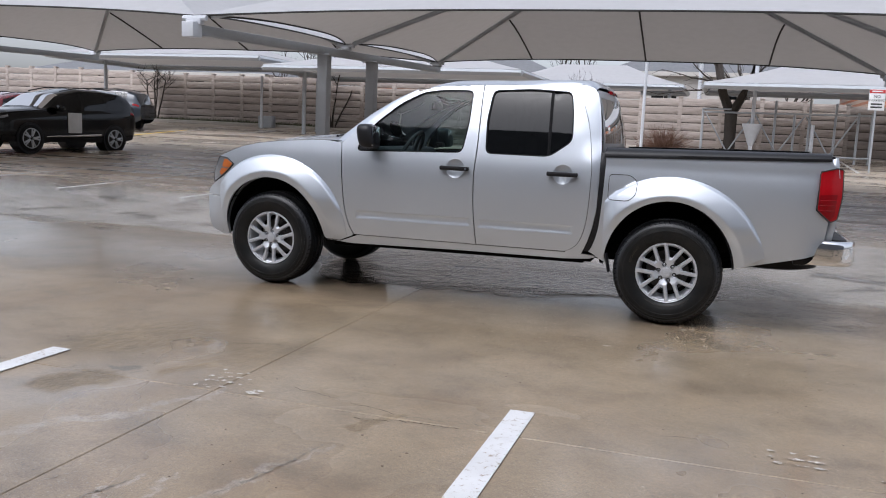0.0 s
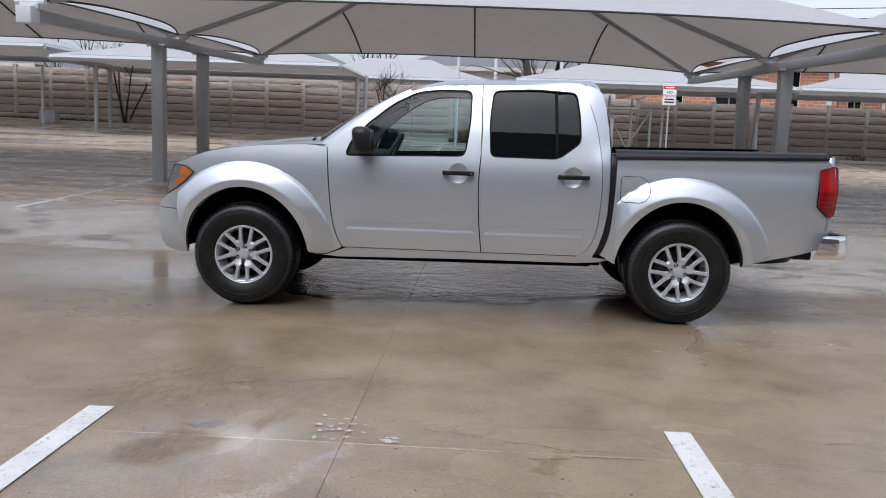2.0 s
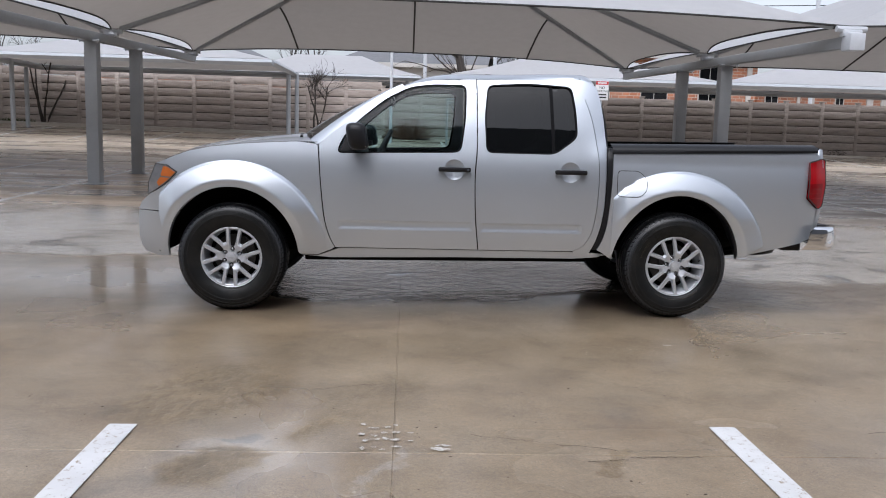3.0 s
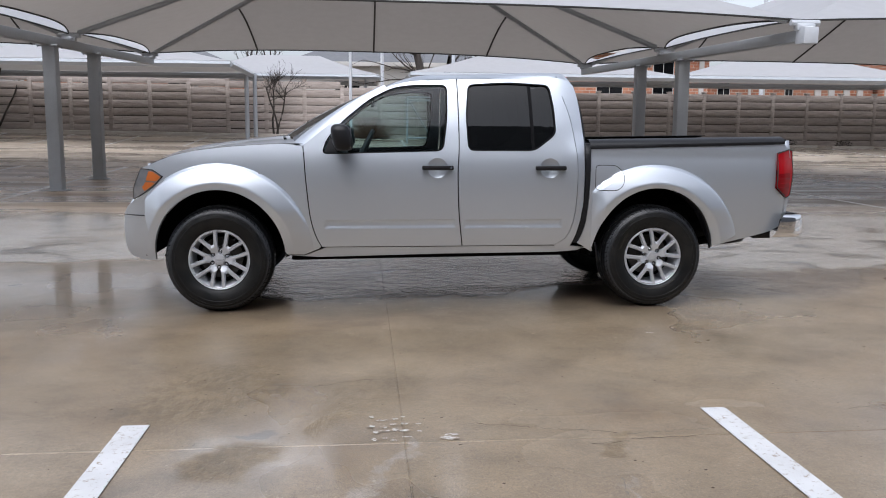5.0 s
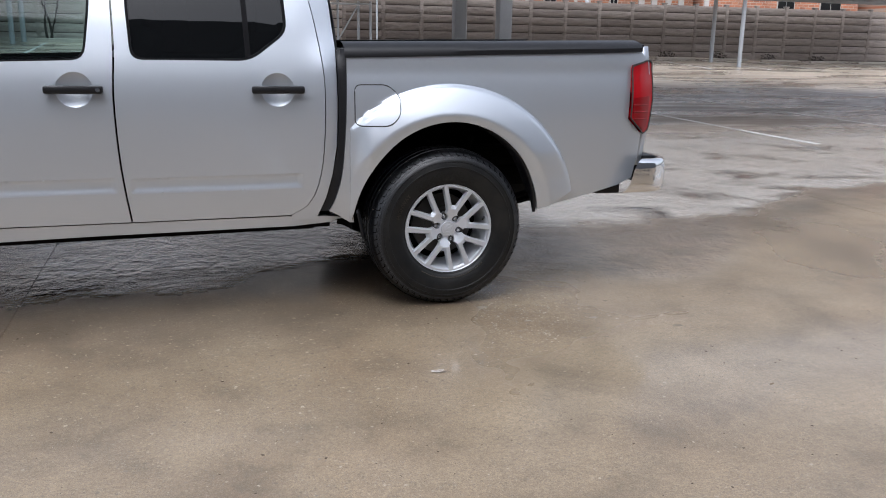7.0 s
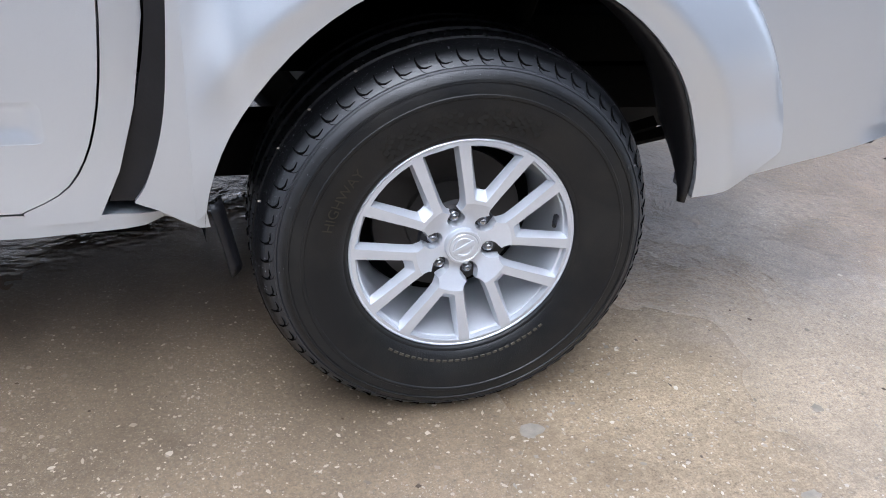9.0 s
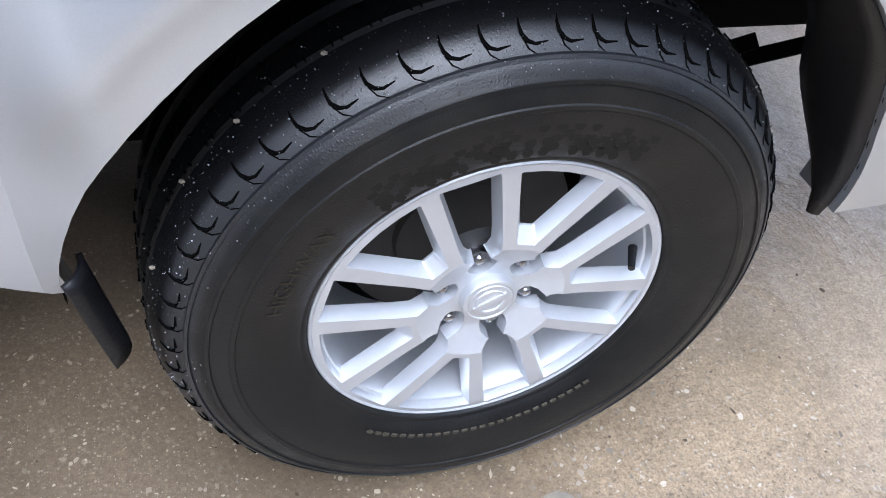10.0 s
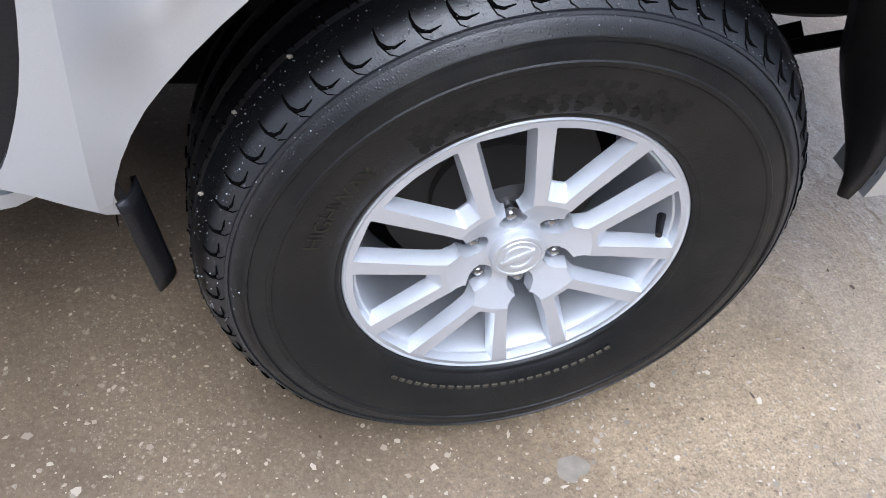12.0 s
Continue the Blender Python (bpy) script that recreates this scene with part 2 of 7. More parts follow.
    waves = k.math("MULTIPLY", k.math("MULTIPLY", rip, wind), k.math("MULTIPLY", k.math("MAXIMUM", low, k.math("MULTIPLY", skim, 0.7)), k.math("SUBTRACT", 1.0, k.math("MULTIPLY", past, 0.6))))
    grit = k.math("ADD", k.math("MULTIPLY", some_stone, 0.4), k.math("MULTIPLY", fine, 0.8))
    height = k.math("ADD", waves, k.math("MULTIPLY", k.math("ADD", k.math("MULTIPLY", grit, 0.0007), k.math("MULTIPLY", k.math("MULTIPLY", mud, flow), 0.0014)), k.math("SUBTRACT", 1.0, low)))
    k.bump(height, 1.0, 1.0)
    calm = k.node("ShaderNodeBump")
    calm.inputs["Strength"].default_value, calm.inputs["Distance"].default_value = 1.0, 1.0
    k.link(k.math("ADD", waves, k.math("MULTIPLY", k.noise(7.0, 3), 0.0006)), calm.inputs["Height"])
    k.link(calm.outputs[0], k.b.inputs["Coat Normal"])
    k.b.inputs["Specular IOR Level"].default_value = 0.4
    cover = k.math("ADD", 0.32, k.math("MULTIPLY", k.step(film, 0.40, 0.60), 0.38))
    cover = k.math("MULTIPLY", k.math("MAXIMUM", cover, sheen), k.math("SUBTRACT", 1.0, k.math("MULTIPLY", mud, 0.9)))
    cover = k.math("MAXIMUM", k.math("MAXIMUM", cover, k.math("MULTIPLY", k.math("MAXIMUM", sheet_, fringe), 0.8)), k.math("MAXIMUM", pool, skim))
    k.put(k.mix(past, cover, k.ramp(k.noise(0.6, 6, 0.68, stretch=(0.35, 1.6, 1)), (0.42, 0.15), (0.60, 0.8))), k.b.inputs["Coat Weight"])
    k.put(wet, k.b.inputs["Coat Roughness"])
    k.b.inputs["Coat IOR"].default_value = 1.33
    return k.m


def paint_silver():
    k = Mat("silver_paint", (0.60, 0.61, 0.63), 0.36, 0.75)
    fleck = k.noise(900, 2)
    k.color(k.mix(fleck, (0.482, 0.516, 0.560), (0.578, 0.618, 0.666)))
    k.b.inputs["Coat Weight"].default_value = 1.0
    k.b.inputs["Coat Roughness"].default_value = 0.04
    drops = k.ramp(k.voronoi(120), (0.05, 1.0), (0.16, 0.0))
    keep = k.ramp(k.noise(22, 3), (0.52, 0.0), (0.66, 1.0))
    k.bump(k.math("MULTIPLY", drops, keep), 0.06, 0.002)
    return k.m


def rubber_material():
    k = Mat("tyre_rubber", (0.012, 0.012, 0.013), 0.5)
    own = k.node("ShaderNodeTexCoord").outputs["Object"]
    sep = k.node("ShaderNodeSeparateXYZ")
    k.link(own, sep.inputs[0])
    r = k.math("SQRT", k.math("ADD", k.math("POWER", sep.outputs[0], 2.0), k.math("POWER", sep.outputs[2], 2.0)))
    # the shoulder is rinsed by rain and shines, with a bluish sheen put in its colour; the side wall keeps a brown film
    # of dust; the crown is darker
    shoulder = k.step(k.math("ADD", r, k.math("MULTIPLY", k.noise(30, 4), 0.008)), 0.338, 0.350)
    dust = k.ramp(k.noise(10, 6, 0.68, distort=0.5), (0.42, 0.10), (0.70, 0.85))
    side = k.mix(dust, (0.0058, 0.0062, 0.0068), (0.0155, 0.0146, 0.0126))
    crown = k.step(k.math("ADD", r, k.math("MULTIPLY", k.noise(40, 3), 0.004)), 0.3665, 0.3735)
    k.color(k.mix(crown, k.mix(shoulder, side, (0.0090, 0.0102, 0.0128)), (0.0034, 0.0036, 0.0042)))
    wet = k.ramp(k.noise(6, 5, 0.65, distort=0.8), (0.44, 0.0), (0.60, 1.0))
    k.rough(k.mix(shoulder, k.mix(wet, k.mix(dust, (0.40, 0.40, 0.40), (0.60, 0.60, 0.60)), (0.30, 0.30, 0.30)), (0.40, 0.40, 0.40)))
    k.put(k.math("SUBTRACT", k.math("ADD", 0.24, k.math("MULTIPLY", shoulder, 0.40)), k.math("MULTIPLY", crown, 0.48)), k.b.inputs["Specular IOR Level"])
    grit = k.math("ADD", k.math("MULTIPLY", k.noise(420, 3), 0.7), k.math("MULTIPLY", k.ramp(k.voronoi(210), (0.10, 1.0), (0.30, 0.0)), 0.5))
    k.bump(grit, 0.4, 0.0013)
    return k.m


def glass_material(name, tint, opacity, rough=0.0):
    """A pane: a tinted see-through film under a fresnel gloss."""
    m = bpy.data.materials.new(name)
    m.use_nodes = True
    t = m.node_tree
    t.nodes.remove(t.nodes["Principled BSDF"])
    out = t.nodes["Material Output"]
    clear, body, gloss = t.nodes.new("ShaderNodeBsdfTransparent"), t.nodes.new("ShaderNodeBsdfDiffuse"), t.nodes.new("ShaderNodeBsdfGlossy")
    clear.inputs[0].default_value = (*tint, 1)
    body.inputs[0].default_value = (0.004, 0.0045, 0.005, 1)
    gloss.inputs["Roughness"].default_value = rough
    a, b, f = t.nodes.new("ShaderNodeMixShader"), t.nodes.new("ShaderNodeMixShader"), t.nodes.new("ShaderNodeFresnel")
    f.inputs[0].default_value = 1.5 if opacity < 0.5 else 1.45
    a.inputs[0].default_value = opacity
    t.links.new(clear.outputs[0], a.inputs[1])
    t.links.new(body.outputs[0], a.inputs[2])
    t.links.new(f.outputs[0], b.inputs[0])
    t.links.new(a.outputs[0], b.inputs[1])
    t.links.new(gloss.outputs[0], b.inputs[2])
    t.links.new(b.outputs[0], out.inputs["Surface"])
    return m


def fabric_material():
    k = Mat("shade_fabric", (0.50, 0.49, 0.47), 0.85)
    t = k.t
    weave = k.noise(5, 5)
    col = k.mix(weave, (0.39, 0.39, 0.40), (0.46, 0.465, 0.48))
    k.color(col)
    back = t.nodes.new("ShaderNodeBsdfTranslucent")
    back.inputs[0].default_value = (0.42, 0.375, 0.33, 1)
    mx = t.nodes.new("ShaderNodeMixShader")
    mx.inputs[0].default_value = 0.24
    t.links.new(k.b.outputs[0], mx.inputs[1])
    t.links.new(back.outputs[0], mx.inputs[2])
    t.links.new(mx.outputs[0], t.nodes["Material Output"].inputs["Surface"])
    return k.m


def plank_material(name, dark, light):
    k = Mat(name, light, 0.85)
    r = k.random()
    base = k.mix(r, dark, light)
    streak = k.noise(1.6, 6, 0.7, stretch=(1.0, 1.0, 5.0))
    base = k.mix(k.ramp(streak, (0.42, 0.0), (0.70, 0.55)), base, tuple(0.65 * c for c in dark))
    k.color(k.mix(k.ramp(k.noise(4.5, 6, 0.7, stretch=(0.5, 1, 3.5)), (0.54, 0.0), (0.68, 0.5)), base, tuple(0.5 * c for c in dark)))
    k.bump(k.noise(7, 6, 0.72, stretch=(0.7, 1, 3.5)), 1.0, 0.022)
    return k.m


def brick_material():
    k = Mat("orange_brick", (0.4, 0.16, 0.08), 0.85)
    b = k.node("ShaderNodeTexBrick")
    mp = k.node("ShaderNodeMapping")
    mp.inputs["Rotation"].default_value = (radians(90), 0, 0)
    k.link(k.pos, mp.inputs["Vector"])
    k.link(mp.outputs[0], b.inputs["Vector"])
    b.inputs["Scale"].default_value = 1.0
    b.inputs["Brick Width"].default_value, b.inputs["Row Height"].default_value, b.inputs["Mortar Size"].default_value = 0.4, 0.16, 0.014
    b.inputs["Color1"].default_value = (0.46, 0.17, 0.085, 1)
    b.inputs["Color2"].default_value = (0.27, 0.105, 0.06, 1)
    b.inputs["Mortar"].default_value = (0.45, 0.38, 0.32, 1)
    k.color(k.mix(k.ramp(k.noise(0.8, 4), (0.4, 0.0), (0.7, 0.5)), b.outputs[0], (0.42, 0.24, 0.16)))
    return k.m


def line_paint():
    k = Mat("worn_line_paint", (0.7, 0.7, 0.7), 0.5)
    worn = k.ramp(k.noise(30, 7, 0.80), (0.375, 1.0), (0.44, 0.0))
    grime = k.noise(5, 4)
    white = k.mix(grime, (0.44, 0.44, 0.435), (0.69, 0.69, 0.69))
    k.color(k.mix(worn, white, (0.27, 0.215, 0.16)))
    k.bump(k.noise(80, 3), 0.2, 0.002)
    return k.m


def old_paint():
    k = Mat("faded_floor_paint", (0.5, 0.5, 0.5), 0.5)
    worn = k.ramp(k.noise(42, 6, 0.75), (0.44, 1.0), (0.54, 0.0))
    k.color(k.mix(worn, (0.54, 0.52, 0.485), (0.26, 0.20, 0.145)))
    return k.m


M_GROUND = concrete_material()
M_FADED = old_paint()
M_PAINT = paint_silver()
M_TYRE = rubber_material()
M_FABRIC = fabric_material()
M_PLANK = plank_material("precast_concrete_plank", (0.36, 0.305, 0.268), (0.47, 0.408, 0.365))
M_PLANK_DARK = plank_material("darker_plank", (0.23, 0.195, 0.172), (0.31, 0.268, 0.238))
M_BRICK = brick_material()
M_LINE = line_paint()
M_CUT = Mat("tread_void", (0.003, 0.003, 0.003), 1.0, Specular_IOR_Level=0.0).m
M_NUT = simple("dull_steel_nut", (0.42, 0.42, 0.43), 0.25, 1.0, 0.15, 60)
# alloy darkened in colour for the shade inside the nut pockets
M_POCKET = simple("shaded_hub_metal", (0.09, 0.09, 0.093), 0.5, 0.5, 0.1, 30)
M_DISC = simple("dull_brake_disc", (0.06, 0.055, 0.05), 0.55, 0.4)
M_STEEL = simple("grey_painted_steel", (0.37, 0.39, 0.41), 0.5, 0.0, 0.10, 3)
M_PALE = simple("pale_plastic", (0.55, 0.57, 0.60), 0.5, 0.0, 0.10, 9)
# one silver in two tones: bluer and lighter for sky-facing flanks, greyer for faces
M_ALLOY = simple("alloy_wheel_silver", (0.57, 0.592, 0.628), 0.34, 0.50, 0.06, 18)
M_ALLOY_FACE = simple("dimmer_alloy_face", (0.545, 0.560, 0.585), 0.38, 0.55, 0.05, 30)
M_CHROME = simple("chrome", (0.85, 0.86, 0.88), 0.07, 1.0, 0.02, 12)
M_BLACK = simple("black_plastic", (0.009, 0.009, 0.0105), 0.42, 0.0, 0.2, 14, 0.15, Specular_IOR_Level=0.3)
M_TRIM = simple("black_rubber_trim", (0.008, 0.008, 0.009), 0.45, 0.0, 0.15, 14, 0.0, Specular_IOR_Level=0.06)
M_DARK = simple("dark_underbody", (0.005, 0.005, 0.005), 0.9, 0.0, 0.25, 10, 0.0, Specular_IOR_Level=0.06)
M_SEAM = simple("dark_cord", (0.03, 0.028, 0.026), 0.8)
M_INTERIOR = simple("grey_cabin_trim", (0.16, 0.16, 0.155), 0.75, 0.0, 0.12, 12)
M_DASH = simple("dark_dashboard", (0.035, 0.036, 0.038), 0.6, 0.0, 0.15, 12)
M_RED = simple("red_lens", (0.33, 0.004, 0.008), 0.22, 0.0, 0.12, 25, 0.0, Specular_IOR_Level=0.2)
M_REDDARK = simple("deep_red_lens", (0.20, 0.003, 0.006), 0.15, 0.0, 0.1, 25, 0.0, Specular_IOR_Level=0.25)
M_AMBER = simple("amber_lens", (0.46, 0.125, 0.028), 0.15, 0.0, 0.12, 25)
M_LENS = simple("clear_lamp_lens", (0.36, 0.37, 0.39), 0.08, 0.55, 0.3, 20)
M_WHITE = simple("white_sheet", (0.75, 0.76, 0.76), 0.6)
M_SIGNRED = simple("sign_red", (0.5, 0.03, 0.03), 0.5)
M_BARK = simple("bare_bark", (0.055, 0.045, 0.038), 0.9, 0.0, 0.25, 12)
M_ROOF = simple("grey_shingle_roof", (0.17, 0.175, 0.185), 0.9, 0.0, 0.2, 4, 0.5)
M_SIDING = simple("pale_siding", (0.52, 0.50, 0.47), 0.8, 0.0, 0.1, 2)
M_SIDE = simple("grey_reflected_wall", (0.150, 0.156, 0.166), 0.85, 0.0, 0.1, 1)
M_YELLOW = simple("yellow_kerb_paint", (0.62, 0.42, 0.06), 0.6)
M_KERB = simple("pale_concrete", (0.42, 0.38, 0.33), 0.8, 0.0, 0.15, 5, 0.3)
M_CARBLACK = simple("black_car_paint", (0.004, 0.0043, 0.005), 0.10, 0.0, 0.1, 6, 0.0, Specular_IOR_Level=0.35)
M_CARBLUE = simple("dark_blue_car_paint", (0.03, 0.04, 0.055), 0.2, 0.2, 0.1, 6, 0.0, Coat_Weight=1.0)
M_CARRED = simple("dark_red_car_paint", (0.16, 0.012, 0.015), 0.2, 0.1, 0.1, 6, 0.0, Coat_Weight=1.0)
M_GRASS = simple("rough_grass", (0.06, 0.075, 0.028), 0.95, 0.0, 0.3, 8)
M_SOIL = simple("bare_soil", (0.09, 0.065, 0.045), 0.95, 0.0, 0.3, 6, 0.6)
M_GLASS = glass_material("window_glass", (0.62, 0.76, 0.76), 0.04)
M_PRIVACY = glass_material("privacy_glass", (0.05, 0.055, 0.06), 0.85)
M_CARGLASS = glass_material("car_window_glass", (0.30, 0.32, 0.33), 0.35)
M_WINDARK = glass_material("house_window_glass", (0.05, 0.05, 0.05), 0.95)


# ---------------------------------------------------------------- mesh helpers
def part(name, bm, material, parent=None, label="", smooth=True):
    """Links a bmesh as one mesh object, under a thing or a part."""
    me = bpy.data.meshes.new(name)
    bm.normal_update()
    for f in bm.faces:
        f.smooth = smooth
    bm.to_mesh(me)
    bm.free()
    me.materials.append(material)
    if smooth:
        me.set_sharp_from_angle(angle=radians(38))
    ob = new(name, me)
    if parent is not None:
        ob.parent = parent
    if label:
        ob["label"] = label
    return ob


def share(name, ob, parent, m):
    """Another object on the same mesh."""
    o = new(name, ob.data)
    o.parent = parent
    o.matrix_basis = m
    return o


def box(bm, x0, x1, y0, y1, z0, z1, bevel=0.0, m=None):
    r = bmesh.ops.create_cube(bm, size=1.0)
    mat = Matrix.LocRotScale(((x0 + x1) / 2, (y0 + y1) / 2, (z0 + z1) / 2), None, (abs(x1 - x0), abs(y1 - y0), abs(z1 - z0)))
    if m is not None:
        mat = m @ mat
    bmesh.ops.transform(bm, matrix=mat, verts=r["verts"])
    if bevel:
        edges = {e for v in r["verts"] for e in v.link_edges}
        bmesh.ops.bevel(bm, geom=list(edges), offset=bevel, segments=2, affect="EDGES", profile=0.5)
    return bm


def boxes(*specs, bevel=0.0):
    bm = bmesh.new()
    for s in specs:
        box(bm, *s, bevel=bevel)
    return bm


def tube(bm, points, radius, sides=8, caps=True):
    """A round bar along points; radius may be one number or one for each point."""
    pts = [Vector(p) for p in points]
    rs = radius if isinstance(radius, (list, tuple)) else [radius] * len(pts)
    rings = []
    up = Vector((0, 0, 1))
    for i, p in enumerate(pts):
        d = (pts[min(i + 1, len(pts) - 1)] - pts[max(i - 1, 0)]).normalized()
        ref = up if abs(d.z) < 0.95 else Vector((1, 0, 0))
        a = d.cross(ref).normalized()
        b = d.cross(a).normalized()
        rings.append([bm.verts.new(p + rs[i] * (math.cos(2 * math.pi * k / sides) * a + math.sin(2 * math.pi * k / sides) * b)) for k in range(sides)])
    for r0, r1 in zip(rings, rings[1:]):
        for k in range(sides):
            bm.faces.new((r0[k], r0[(k + 1) % sides], r1[(k + 1) % sides], r1[k]))
    if caps:
        bm.faces.new(rings[0][::-1])
        bm.faces.new(rings[-1])
    return bm


def tubed(points, radius, sides=8):
    return tube(bmesh.new(), points, radius, sides)


def sheet(nu, nv, f, bm=None, wrap=False):
    """A grid surface: f(u, v) with u, v from 0 to 1 gives a place."""
    bm = bm or bmesh.new()
    g = [[bm.verts.new(f(i / nu, j / nv)) for j in range(nv + 1)] for i in range(nu + (0 if wrap else 1))]
    n = len(g)
    for i in range(nu):
        for j in range(nv):
            bm.faces.new((g[i][j], g[(i + 1) % n][j], g[(i + 1) % n][j + 1], g[i][j + 1]))
    return bm


def lathe(profile, sides=64, bm=None):
    """Turns (radius, y) pairs about the y axis."""
    bm = bm or bmesh.new()
    rings = [[bm.verts.new((r * math.cos(2 * math.pi * k / sides), y, r * math.sin(2 * math.pi * k / sides))) for k in range(sides)] for r, y in profile]
    for r0, r1 in zip(rings, rings[1:]):
        for k in range(sides):
            bm.faces.new((r0[k], r1[k], r1[(k + 1) % sides], r0[(k + 1) % sides]))
    return bm


def thick(ob, t, offset=-1.0):
    md = ob.modifiers.new("thickness", "SOLIDIFY")
    md.thickness, md.offset = t, offset
    return ob


def thing(name, label, category, group="", kind="", at=(0, 0, 0)):
    e = new(name)
    e.location = at
    e.empty_display_size = 0.2
    return tagged(e, label, category, group, kind)


def inside(p, poly):
    x, z = p
    hit = False
    for (x0, z0), (x1, z1) in zip(poly, poly[1:] + poly[:1]):
        if (z0 > z) != (z1 > z) and x < (x1 - x0) * (z - z0) / (z1 - z0) + x0:
            hit = not hit
    return hit


def resample(poly, step, closed=True):
    out = []
    ends = poly[1:] + poly[:1] if closed else poly[1:]
    for (x0, z0), (x1, z1) in zip(poly, ends):
        n = max(1, round(math.hypot(x1 - x0, z1 - z0) / step))
        out += [(x0 + (x1 - x0) * i / n, z0 + (z1 - z0) * i / n) for i in range(n)]
    return out if closed else out + [poly[-1]]


def curve(points, n=6, closed=False):
    """A smooth line through 2D points (Catmull-Rom)."""
    p = [Vector(q) for q in points]
    out = []
    m = len(p)
    for i in range(m if closed else m - 1):
        if closed:
            a, b, c, d = p[(i - 1) % m], p[i], p[(i + 1) % m], p[(i + 2) % m]
        else:
            a, b, c, d = p[max(i - 1, 0)], p[i], p[i + 1], p[min(i + 2, m - 1)]
        for k in range(n):
            t = k / n
            out.append(tuple(0.5 * (2 * b + (c - a) * t + (2 * a - 5 * b + 4 * c - d) * t * t + (3 * b - a - 3 * c + d) * t ** 3)))
    return out if closed else out + [tuple(p[-1])]


def rounded(points, r, n=4):
    """A polygon with its corners rounded."""
    out = []
    m = len(points)
    for i in range(m):
        a, b, c = Vector(points[i - 1]), Vector(points[i]), Vector(points[(i + 1) % m])
        rr = min(r, (a - b).length * 0.45, (c - b).length * 0.45)
        p, q = b + (a - b).normalized() * rr, b + (c - b).normalized() * rr
        for k in range(n + 1):
            t = k / n
            out.append(tuple((1 - t) ** 2 * p + 2 * t * (1 - t) * b + t * t * q))
    return out


def fill(outer, holes, step, lines=()):
    """Triangles that fill a 2D outline with holes, with points inside it every step; edges follow the closed lines."""
    from mathutils.geometry import delaunay_2d_cdt
    loops = [resample(l, step) for l in [outer] + holes]
    pts, edges = [], []
    for l in loops:
        base = len(pts)
        pts += l
        edges += [(base + i, base + (i + 1) % len(l)) for i in range(len(l))]
    xs, zs = [p[0] for p in outer], [p[1] for p in outer]
    for l in lines:
        base = len(pts)
        pts += l
        edges += [(base + i, base + (i + 1) % len(l)) for i in range(len(l))]
    border = np.array(pts)
    x = min(xs) + step / 2
    row = 0
    while x < max(xs):
        z = min(zs) + (step / 2 if row % 2 else step)
        while z < max(zs):
            if inside((x, z), loops[0]) and not any(inside((x, z), l) for l in loops[1:]):
                if np.min(np.hypot(border[:, 0] - x, border[:, 1] - z)) > step * 0.55:
                    pts.append((x, z))
            z += step
        x += step
        row += 1
    v, _, f, *_ = delaunay_2d_cdt([Vector(p) for p in pts], edges, [], 0, 1e-6)
    keep = []
    for t in f:
        c = sum((v[i] for i in t), Vector((0, 0))) / len(t)
        if inside(c, loops[0]) and not any(inside(c, l) for l in loops[1:]):
            keep.append(t)
    return v, keep


def panel(outer, holes, place, step=0.04, lip=0.03, lines=(), keep=None):
    """A shell over a 2D outline: place(x, z, depth) gives the point; its rim is turned inwards by lip."""
    v, tris = fill(outer, holes, step, lines)
    if keep:
        tris = [t for t in tris if keep(sum((v[i] for i in t), Vector((0, 0))) / len(t))]
    bm = bmesh.new()
    used = sorted({i for t in tris for i in t})
    vs = {i: bm.verts.new(place(v[i][0], v[i][1], 0.0)) for i in used}
    back = {}
    for t in tris:
        bm.faces.new([vs[i] for i in t])
    if lip:
        count = {}
        for t in tris:
            for a, b in zip(t, t[1:] + t[:1]):
                count[frozenset((a, b))] = count.get(frozenset((a, b)), 0) + 1
        for t in tris:
            for a, b in zip(t, t[1:] + t[:1]):
                if count[frozenset((a, b))] == 1:
                    for i in (a, b):
                        if i not in back:
                            back[i] = bm.verts.new(place(v[i][0], v[i][1], lip))
                    bm.faces.new((vs[b], vs[a], back[a], back[b]))
    bmesh.ops.recalc_face_normals(bm, faces=bm.faces)
    return bm


# ---------------------------------------------------------------- ground
def ease(t):
    t = min(1.0, max(0.0, t))
    return t * t * (3 - 2 * t)


def ground_z(x, y):
    """The lot is level round the truck and rises gently to the wall behind."""
    s = min(0.030, max(0.004, 0.018 - 0.001 * x))
    foot = s * 11.5
    top = min(1.25, max(0.55, 0.97 - 0.0125 * x))
    if y < 5.5:
        return 0.0
    if y < 17:
        return s * (y - 5.5)
    if y < 30:
        return foot + (top - foot) * (y - 17) / 13
    return top


def axis_lines(spots, far):
    """Grid lines: fine near the middle, wide towards far."""
    out = set(spots)
    v = 0.0
    while v < far:
        for s in (-1, 1):
            out.add(round(s * v, 4))
        v += 0.5 if v < 12 else 2.0 if v < 40 else v * 0.35
    return sorted(out)


JOINTS_X = (-8.0, -2.0, 4.0, 10.0)
JOINTS_Y = (-3.58, 2.4, 8.4, 17.0)
gx, gy = axis_lines([j + d for j in JOINTS_X for d in (-0.005, -0.0022, 0.0022, 0.005)], 900), axis_lines([j + d for j in JOINTS_Y for d in (-0.005, -0.002, 0.002, 0.005)] + [5.5, 30.0], 900)
gbm = bmesh.new()
grid = [[None] * len(gy) for _ in gx]
for i, x in enumerate(gx):
    for j, y in enumerate(gy):
        z = ground_z(x, y)
        if any(abs(x - s) < 0.004 for s in JOINTS_X) or any(abs(y - s) < 0.003 for s in JOINTS_Y):
            z -= 0.004
        grid[i][j] = gbm.verts.new((x, y, z))
